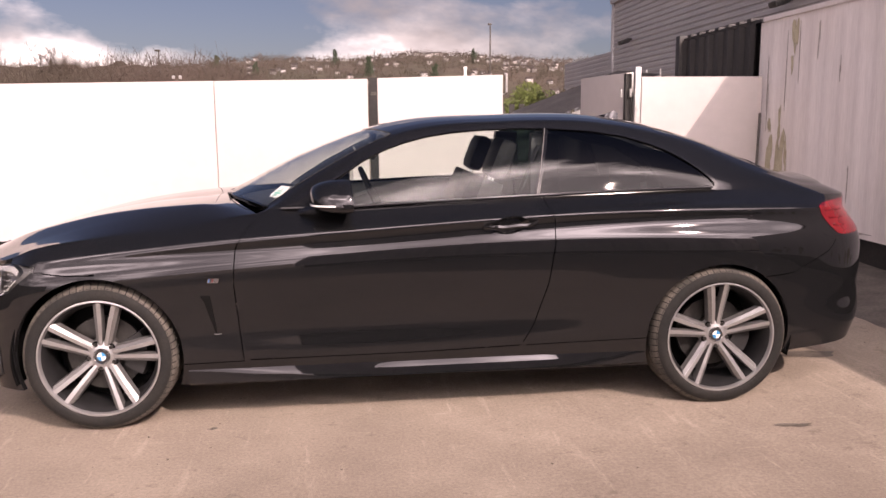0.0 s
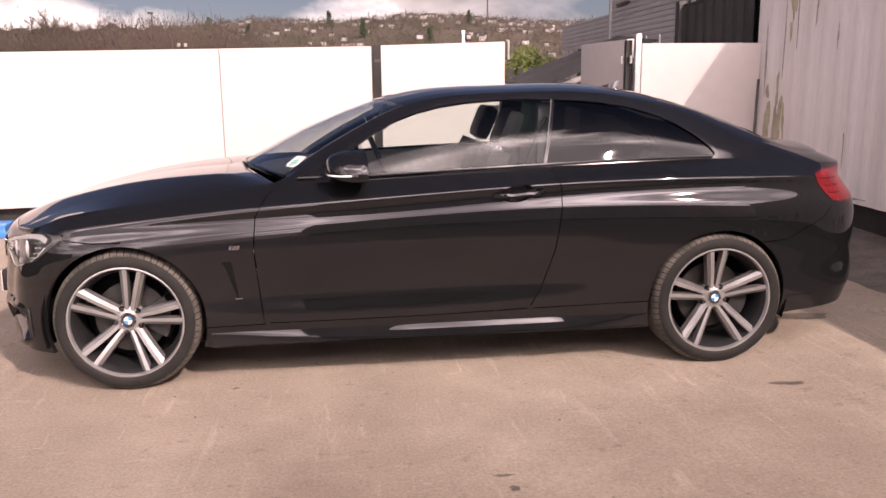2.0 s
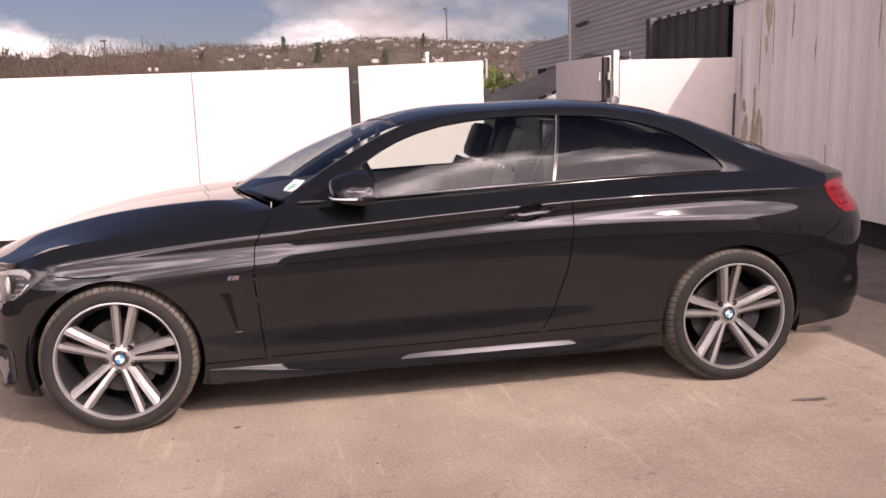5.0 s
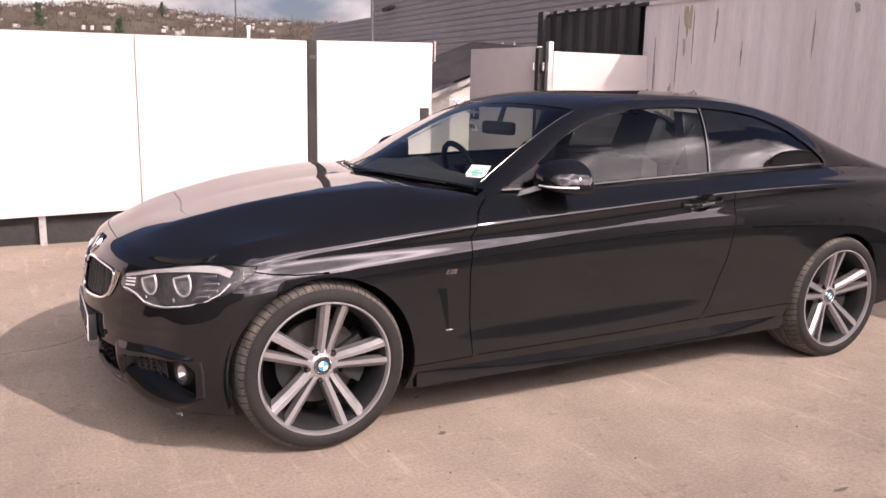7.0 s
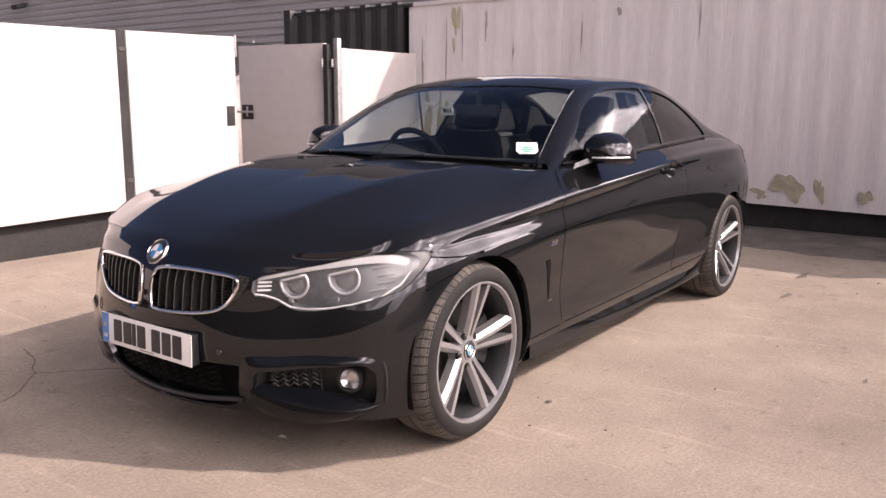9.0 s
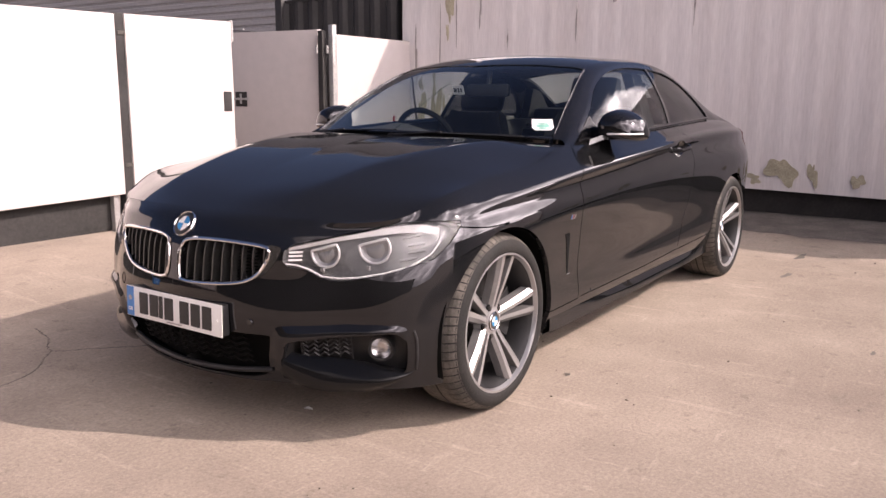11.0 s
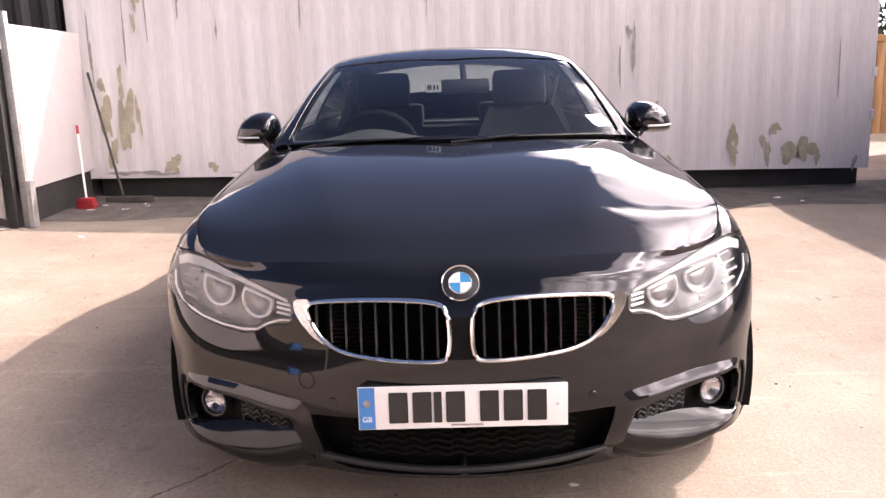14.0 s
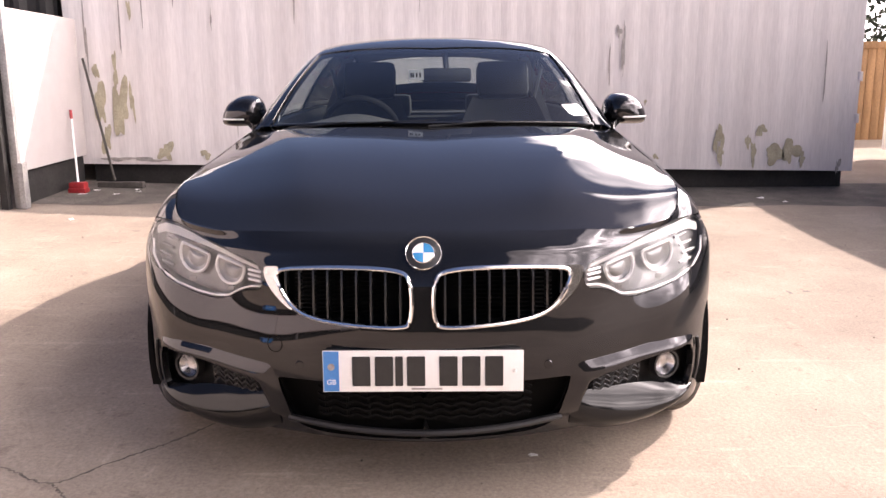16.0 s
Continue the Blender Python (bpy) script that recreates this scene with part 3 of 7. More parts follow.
US = np.concatenate([np.linspace(0, 4, 57), np.linspace(4, 18, 197)[1:]])
body, _ = loft([spline(line, US) for line in LINES], 8)
reach = np.arange(-24, 25)
bell = np.exp(-.5 * (reach / 10.0) ** 2)
soft_body = np.stack([np.stack([np.convolve(np.pad(row[:, c], 24, "edge"), bell / bell.sum(), "valid") for c in range(3)], 1) for row in body])
hold = np.clip((US - 5) / 1.6, 0, 1) * np.clip((15.4 - US) / 1.6, 0, 1)
hold = (hold * hold * (3 - 2 * hold))[None, :, None]
hold = hold * np.minimum(1, np.arange(body.shape[0] - 1, -1, -1) / 6)[:, None, None]
body = body + (soft_body - body) * hold
side = grid_mesh(body, US, np.arange(body.shape[0]) / 8)
bmesh.ops.reverse_faces(side, faces=side.faces)
side.normal_update()
if sum(f.normal.y * f.calc_area() for f in side.faces) > 0:
    bmesh.ops.reverse_faces(side, faces=side.faces)
    side.normal_update()
from mathutils.bvhtree import BVHTree
SKIN = BVHTree.FromBMesh(side)


def on_front(y, z, lift=0.0):
    """The place of the nose's skin at y, z."""
    p, n, _, _ = SKIN.ray_cast(Vector((-4, -max(abs(y), 1.5e-3), z)), Vector((1, 0, 0)))
    if p is None:
        p, n, _, _ = SKIN.find_nearest(Vector((-2.2, -abs(y), z)))
    p = p + n * lift
    return Vector((p.x, p.y if y <= 0 else -p.y, p.z))


def on_side(x, z, lift=0.0):
    p, n, _, _ = SKIN.ray_cast(Vector((x, -3, z)), Vector((0, 1, 0)))
    if p is None:
        p, n, _, _ = SKIN.find_nearest(Vector((x, -.9, z)))
    return p + n * lift


ARCH_F, ARCH_R = (-1.405, 0.325), (1.405, 0.325)
HEADLAMP = chaikin([(-.435, .662), (-.52, .682), (-.62, .708), (-.72, .735), (-.80, .742), (-.845, .722), (-.848, .69), (-.83, .635), (-.78, .598), (-.69, .570), (-.61, .553), (-.555, .555), (-.50, .588), (-.43, .598)], 1)
KIDNEY = chaikin([(-.028, .642), (-.062, .664), (-.20, .669), (-.362, .661), (-.392, .648), (-.383, .61), (-.352, .563), (-.30, .535), (-.20, .523), (-.06, .518), (-.028, .530)], 2)
DUCT = chaikin([(-.447, .346), (-.56, .366), (-.66, .379), (-.765, .387), (-.792, .37), (-.793, .30), (-.783, .242), (-.70, .216), (-.61, .204), (-.51, .206), (-.425, .232), (-.421, .262), (-.438, .31)], 1)
INTAKE = chaikin([(.05, .366), (-.30, .364), (-.400, .364), (-.407, .352), (-.392, .300), (-.374, .240), (-.33, .200), (-.2, .190), (.05, .187)], 1)
TAIL = chaikin([(1.90, .918), (1.95, .942), (2.30, .955), (2.40, .80), (2.06, .785), (1.99, .80)], 1)
DOOR_GAP = [(-.64, .97), (-.70, .925), (-.755, .885), (-.803, .80), (-.815, .65), (-.80, .45), (-.785, .303), (-.60, .303), (.0, .308), (.46, .322), (.52, .42), (.583, .61), (.611, .80), (.612, .895), (.57, 1.01)]
DOOR = DOOR_GAP + [(.2, 1.1), (-.5, 1.1)]
SILL_GAP = [(-1.3, .286), (-.79, .298), (0, .308), (.46, .321), (1.3, .340)]
WING_GAP = [(-1.75, .735), (-1.70, .722), (-1.60, .708), (-1.52, .70)]
REAR_GAP = [(1.62, .612), (1.75, .622), (1.95, .72), (2.01, .79)]
VENT_FRONT, VENT_BACK = ((.430, .46, .515, .57, .600), (-.903, -.911, -.928, -.942, -.960)), ((.430, .46, .515, .57, .600), (-.897, -.897, -.906, -.912, -.918))

DISH = [(.405 + .085 * math.cos(a), .878 + .040 * math.sin(a) + .010 * math.cos(a)) for a in np.linspace(0, 2 * math.pi, 29)[:-1]]

is_front = lambda bm, co: co[:, 0] < -1.60
is_mid = lambda bm, co: (co[:, 0] > -1.5) & (co[:, 0] < 1.5)
GAP, HOLE = 99, 98
W_PAINT, DOOR_T, WING_T, BUMPER_T, LAMP_T, KID_T, DUCT_T, INTAKE_T, TAIL_T, SILL_T, QUARTER_T, REARB_T = range(1, 13)
side.faces.layers.int.new("tag")
HEADLAMP_WIDE = [(y - .05 if y < -.79 else y, z) for y, z in HEADLAMP]


def lamp_area(bm, co):
    """Within the lamp's outline from the front, and ahead of its slanting rear edge on the wing."""
    rear = np.interp(co[:, 2], (.55, .600, .618, .66, .722, .76), (-1.90, -1.855, -1.785, -1.735, -1.655, -1.64))
    return np.maximum(front_shape(HEADLAMP_WIDE)(bm, co), (co[:, 0] - rear) * .8)


cut(side, lamp_area, LAMP_T, is_front)
cut(side, front_shape(KIDNEY), KID_T, is_front)
cut(side, front_shape(DUCT), DUCT_T, is_front)
cut(side, front_shape(INTAKE), INTAKE_T, is_front)
cut(side, side_shape(TAIL), TAIL_T, lambda bm, co: co[:, 0] > 1.8)


def seam(value, where, half=0.0024):
    """Cuts an open joint of that half width along value = 0."""
    cut(side, lambda bm, co: value(bm, co) - half, 0, where)
    cut(side, lambda bm, co: value(bm, co) + half, 0, where)
    key = side.faces.layers.int["tag"]
    mid = np.array([f.calc_center_median()[:] for f in side.faces])
    hit = np.abs(value(side, mid)) < half
    if where is not None:
        hit &= where(side, mid)
    for f, h in zip(side.faces, hit):
        if h:
            f[key] = GAP


def across(pts):
    """Height over a joint that runs along the car."""
    return lambda bm, co: co[:, 2] - np.interp(co[:, 0], [p[0] for p in pts], [p[1] for p in pts])


seam(side_shape(DOOR), is_mid)
seam(across(SILL_GAP), lambda bm, co: (co[:, 0] > -1.06) & (co[:, 0] < 1.08) & ((co[:, 0] < -.783) | (co[:, 0] > .458)))
seam(across(REAR_GAP), lambda bm, co: (co[:, 0] > 1.60) & (co[:, 0] < 2.0) & (co[:, 1] < -.3))
seam(across(WING_GAP), lambda bm, co: (co[:, 0] > -1.74) & (co[:, 0] < -1.4))
seam(lamp_area, is_front, 0.0016)
for (ax, az), r in ((ARCH_F, .360), (ARCH_R, .352)):
    cut(side, lambda bm, co, ax=ax, az=az, r=r: np.hypot(co[:, 0] - ax, co[:, 2] - az) - r, HOLE, lambda bm, co, ax=ax: np.abs(co[:, 0] - ax) < .5)
cut(side, side_shape(DISH), HOLE, is_mid)
cut(side, side_shape(DOOR), -DOOR_T, is_mid)
tags = side.faces.layers.int["tag"]
for f in side.faces:
    if f[tags] == 0:
        c = f.calc_center_median()
        line = np.interp(c.x, [p[0] for p in SILL_GAP], [p[1] for p in SILL_GAP])
        if c.x < -1.30 and (c.z < np.interp(c.x, [p[0] for p in WING_GAP], [p[1] for p in WING_GAP]) or c.x < -1.75):
            f[tags] = BUMPER_T
        elif c.x < -1.0 or (c.x < -.5 and c.z > line):
            f[tags] = WING_T if c.z > line else SILL_T
        elif c.x < 1.2 and c.z < line:
            f[tags] = SILL_T
        elif c.x > 1.5 and (c.x > 2.02 or c.z < np.interp(c.x, [p[0] for p in REAR_GAP], [p[1] for p in REAR_GAP])):
            f[tags] = REARB_T
        else:
            f[tags] = QUARTER_T

car = thing("car", "black two-door coupe with silver double-spoke alloy wheels, parked on concrete", "car")
part("front_bumper", taken(side, BUMPER_T, both=True), PAINT, car, "glossy black bumper with sporty air ducts")
for flip in (False, True):
    part("front_wing", taken(side, WING_T, mirrored=flip), PAINT, car)
    door = part("door", taken(side, DOOR_T, mirrored=flip), PAINT, car)
    part("sill", taken(side, SILL_T, mirrored=flip), PAINT, car)
    part("rear_quarter", taken(side, QUARTER_T, mirrored=flip), PAINT, car)
    own = bmesh.new()
    last = None
    for z in np.linspace(.600, .430, 16):
        xa, xb = np.interp(z, *VENT_FRONT), np.interp(z, *VENT_BACK)
        cur = [own.verts.new((x, (on_side(x, z, .0016).y) * (-1 if flip else 1), z)) for x in (xa, xb)]
        if last:
            own.faces.new((last[0], last[1], cur[1], cur[0]))
        last = cur
    vent = part("wing_vent", own, DARK, car, "black air vent slot with a small bright tip", smooth=False)
    part("vent_tip", tube([(x, on_side(x, .424 + .02 * abs(x + .894), .003).y * (-1 if flip else 1), .424 + .1 * abs(x + .894)) for x in (-.910, -.902, -.894, -.886, -.878)], .0012, 6), ALLOY_GREY, vent)
part("rear_bumper", taken(side, REARB_T, both=True), PAINT, car)


# ---------------------------------------------------------------- the car: bonnet
def bonnet_mesh(n=60, m=70):
    s, t = np.linspace(0, 1, n), np.linspace(0, 1, m)
    bend = 4.15
    front, flank = spline(LINES[-1], s * bend), spline(LINES[-1], bend + t * (8 - bend))
    mid = spline(BONNET_MID, t * (len(BONNET_MID) - 1))
    rear = mid[-1] + (flank[-1] - mid[-1]) * s[:, None]
    rear[:, 0] += -.03 * np.sin(np.pi * s)
    rear[:, 2] += .012 * np.sin(np.pi * s)
    S, T = np.meshgrid(s, t, indexing="ij")
    S, T = S[..., None], T[..., None]
    P = (1 - S) * mid[None] + S * flank[None] + (1 - T) * front[:, None] + T * rear[:, None]
    P -= (1 - S) * (1 - T) * mid[0] + S * (1 - T) * flank[0] + (1 - S) * T * mid[-1] + S * T * flank[-1]
    w = np.clip(T[..., 0] / .55, 0, 1)
    w = w * w * (3 - 2 * w) * (1 - np.clip((T[..., 0] - .86) / .14, 0, 1) ** 2)
    drop = (mid[:, 2] - flank[:, 2])[None]
    P[..., 2] += drop * (S[..., 0] - S[..., 0] ** 4.0) * w
    ridge = .36 + .12 * T[..., 0] + .36 * T[..., 0] ** 2
    fold = np.sqrt((S[..., 0] - ridge) ** 2 + .022 ** 2)
    ease = np.clip(T[..., 0] * 3, 0, 1) * np.clip((1 - T[..., 0]) * 5, 0, 1)
    P[..., 2] += ease ** 2 * (3 - 2 * ease) * .016 * np.clip(1 - fold / .36, 0, 1) ** 2
    bm = grid_mesh(P, t, s)
    key = bm.faces.layers.int.new("tag")
    for f in bm.faces:
        f[key] = 1
    bm.normal_update()
    if sum(f.normal.z for f in bm.faces) < 0:
        bmesh.ops.reverse_faces(bm, faces=bm.faces)
        bm.normal_update()
    return bm


bonnet = bonnet_mesh()
own = taken(bonnet, 1, both=True, flange=0.018)
# shut line: draw the skin in by 2 mm all round
for v in own.verts:
    v.co.x += (v.co.x + 1.4) * -0.0045
    v.co.y *= 0.9945
part("bonnet", own, PAINT, car)

# ---------------------------------------------------------------- the car: greenhouse
UG = np.linspace(8, 18, 150)
B = spline(LINES[-1], UG)
R, C = spline(ROOF_EDGE, UG - 8), spline(ROOF_MID, UG - 8)
bow = np.clip((B[:, 2:3] - R[:, 2:3]) / -.3, 0, 1)
S1, S2, S3 = (B + (R - B) * k + np.array([[0, -1, .25]]) * b * bow for k, b in ((.33, .020), (.66, .024), (.90, .012)))
M1, M2, M3 = R + (C - R) * .10, R + (C - R) * .30, R + (C - R) * .62
for M, k in ((M1, .30), (M2, .62), (M3, .90)):
    M[:, 2] = R[:, 2] + (C[:, 2] - R[:, 2]) * k
for M, k in ((M1, .14), (M2, .40), (M3, .76)):
    M[:, 0] = R[:, 0] + (C[:, 0] - R[:, 0]) * k
top, vt = loft([B, S1, S2, S3, R, M1, M2, M3, C], 7)
house = grid_mesh(top, UG, vt)
house.normal_update()
if sum(f.normal.z * f.calc_area() for f in house.faces) < 0:
    bmesh.ops.reverse_faces(house, faces=house.faces)
    house.normal_update()
house.faces.layers.int.new("tag")
DLO = chaikin([(-.545, .985), (-.36, 1.085), (-.20, 1.19), (0.0, 1.262), (.25, 1.298), (.60, 1.305), (.95, 1.278), (1.20, 1.205), (1.36, 1.11), (1.44, 1.035), (1.43, 1.016), (1.25, 1.014), (.9, 1.012), (.55, 1.002), (0, .985), (-.35, .97), (-.53, .968)], 1)
PILLAR = [(.545, .96), (.650, 1.36)]
FRAME_T, GLASS_T, QUARTERGLASS_T, SCREEN_T, REARGLASS_T, ROOF_T, PILLAR_T = range(1, 8)
lat = lambda bm, co: (co[:, 1] < -.50) & (co[:, 0] < 1.6)


def val(name, f):
    """A value of the layers at the vertices; for face middles it is taken from the nearest vertex."""
    def value(bm, co):
        u, v = layer(bm, "u"), layer(bm, "v")
        if len(co) != len(u) or len(bm.faces) == len(co):
            bm.faces.ensure_lookup_table()
            if len(co) == len(bm.faces):
                ku, kv = bm.verts.layers.float["u"], bm.verts.layers.float["v"]
                u = np.array([sum(w[ku] for w in g.verts) / len(g.verts) for g in bm.faces])
                v = np.array([sum(w[kv] for w in g.verts) / len(g.verts) for g in bm.faces])
        return f(u, v, co)
    return value


cut(house, side_shape(DLO), GLASS_T, lat)
cut(house, side_shape(DLO, 0.016), -FRAME_T, lat)
past_pillar = lambda bm, co: co[:, 0] - (PILLAR[0][0] + (PILLAR[1][0] - PILLAR[0][0]) * (co[:, 2] - .96) / .4)
for edge in (-.010, .010):
    cut(house, lambda bm, co, edge=edge: past_pillar(bm, co) - edge, 0, lat)
cut(house, val("s", lambda u, v, co: np.maximum(np.maximum(4.62 - v, u - 9.96 + .30 * np.clip(v - 4, 0, 4) / 4), 8.03 - u)), -SCREEN_T, lambda bm, co: co[:, 0] < .1)
cut(house, val("r", lambda u, v, co: np.maximum(np.maximum(5.0 - v, u - 14.35), 12.62 - u + .1 * np.clip(v - 4, 0, 4) / 4)), -REARGLASS_T, lambda bm, co: co[:, 0] > .8)
tags = house.faces.layers.int["tag"]
for f in house.faces:
    if f[tags] == GLASS_T:
        past = past_pillar(None, np.array([f.calc_center_median()[:]]))[0]
        f[tags] = PILLAR_T if abs(past) < .010 else QUARTERGLASS_T if past > 0 else GLASS_T
    if f[tags] == 0:
        f[tags] = ROOF_T
GSKIN = BVHTree.FromBMesh(house)
part("roof", taken(house, ROOF_T, both=True, flange=0.025), PAINT, car, "black roof with pillars and boot lid")
part("windscreen", taken(house, SCREEN_T, both=True, flange=0.006, push=-0.004), GLASS, car, "lightly tinted windscreen")
part("rear_window", taken(house, REARGLASS_T, both=True, flange=0.005, push=-0.004), REAR_GLASS, car)
for flip in (False, True):
    frame_ = part("window_trim", taken(house, FRAME_T, mirrored=flip, push=0.002, flange=0.012), TRIM, car)
    part("side_window", taken(house, GLASS_T, mirrored=flip, push=-0.006, flange=0.004), GLASS, car)
    part("quarter_window", taken(house, QUARTERGLASS_T, mirrored=flip, push=-0.006, flange=0.004), TINTED, car, "dark privacy glass")
    part("window_pillar", taken(house, PILLAR_T, mirrored=flip, push=-0.003, flange=0.01), TRIM, car)


def on_screen(y, z, lift=0.0):
    p, n, _, _ = GSKIN.ray_cast(Vector((-3, -abs(y) - 1e-3, z)), Vector((1, 0, 0)))
    p = p + n * lift
    return Vector((p.x, p.y if y <= 0 else -p.y, p.z)), Vector((n.x, n.y if y <= 0 else -n.y, n.z))


# bright window pillar edge and seals
for sgn in (1, -1):
    def mirrored(pts):
        return [(p[0], p[1] * sgn, p[2]) for p in pts]
    bm = bmesh.new()
    pts = []
    for z in np.linspace(1.0, 1.30, 12):
        x = .545 + .105 * (z - .96) / .4 - .007
        p, n, _, _ = GSKIN.ray_cast(Vector((x, -3, z)), Vector((0, 1, 0)))
        pts.append(p + n * .002)
    tube(mirrored(pts), .0017, 6, bm)
    part("pillar_strip", bm, HEADLINING, car, "thin grey strip")
    # bright edge of the screen along the front pillar
    lane = [Vector(r) + (Vector(m) - Vector(r)) * .55 for r, m in zip(R[2:29], M1[2:29])]
    hits = [GSKIN.find_nearest(p) for p in lane]
    part("screen_trim", tube(mirrored([p + n * .002 for p, n, _, _ in hits]), .0018, 6), TRIM, car, "thin glossy strip along the screen")
    # belt seal
    bm = bmesh.new()
    tube(mirrored([Vector(p) + Vector((0, -.002, .012)) for p in spline(LINES[-1], np.linspace(8.3, 13.05, 40))]), .0075, 6, bm)
    part("belt_seal", bm, TRIM, car)

# inner wheel housings, floor pan and bulkheads
bm = bmesh.new()
box(-1.60, -.70, .17, 1.75, .70, .20, 0.01, bm)
box(-1.88, -.44, .20, -1.84, .44, .66, 0.01, bm)
part("floor_pan", bm, DARK, car)
for (ax, az) in (ARCH_F, ARCH_R):
    for sgn in (1, -1):
        bm = bmesh.new()
        ring = [(ax + .374 * math.cos(a), az + .374 * math.sin(a)) for a in np.linspace(-.30, math.pi + .30, 30)]
        for (x0, z0), (x1, z1) in zip(ring, ring[1:]):
            q = [bm.verts.new((x, y * sgn, z)) for x, y, z in ((x0, -.865, z0), (x1, -.865, z1), (x1, -.50, z1), (x0, -.50, z0))]
            bm.faces.new(q)
        f = bm.faces.new([bm.verts.new((x, -.50 * sgn, z)) for x, z in ring])
        part("wheel_arch_liner", bm, DARK, car, smooth=False)

# ---------------------------------------------------------------- the car: nose
def flip_y(pts, sgn):
    return [(p[0], p[1] * sgn, p[2]) for p in pts]


def recess(outline, depth, sgn, floor_only=False, shrink=1.0):
    """A hollow behind an outline of the nose: walls and a back."""
    bm = bmesh.new()
    cy, cz = np.mean([p[0] for p in outline]), np.mean([p[1] for p in outline])
    a = [on_front(min(y, -.002), z, -.002) for y, z in outline]
    b = [on_front(min(cy + (y - cy) * shrink, -.002), cz + (z - cz) * shrink) + Vector((depth, 0, 0)) for y, z in outline]
    n = len(a)
    av = [bm.verts.new((p.x, p.y * sgn, p.z)) for p in a]
    bv = [bm.verts.new((p.x, p.y * sgn, p.z)) for p in b]
    for i in range(n):
        if min(abs(av[i].co.y), abs(av[(i + 1) % n].co.y)) < .004 and max(abs(av[i].co.y), abs(av[(i + 1) % n].co.y)) < .004:
            continue
        bm.faces.new((av[i], av[(i + 1) % n], bv[(i + 1) % n], bv[i]))
    bm.faces.new(bv)
    return bm


def spans(outline, y):
    """The lowest and highest z of an outline at y."""
    zs = []
    for (y0, z0), (y1, z1) in zip(outline, outline[1:] + outline[:1]):
        if (y0 - y) * (y1 - y) <= 0 and y0 != y1:
            zs.append(z0 + (z1 - z0) * (y - y0) / (y1 - y0))
    return min(zs), max(zs)


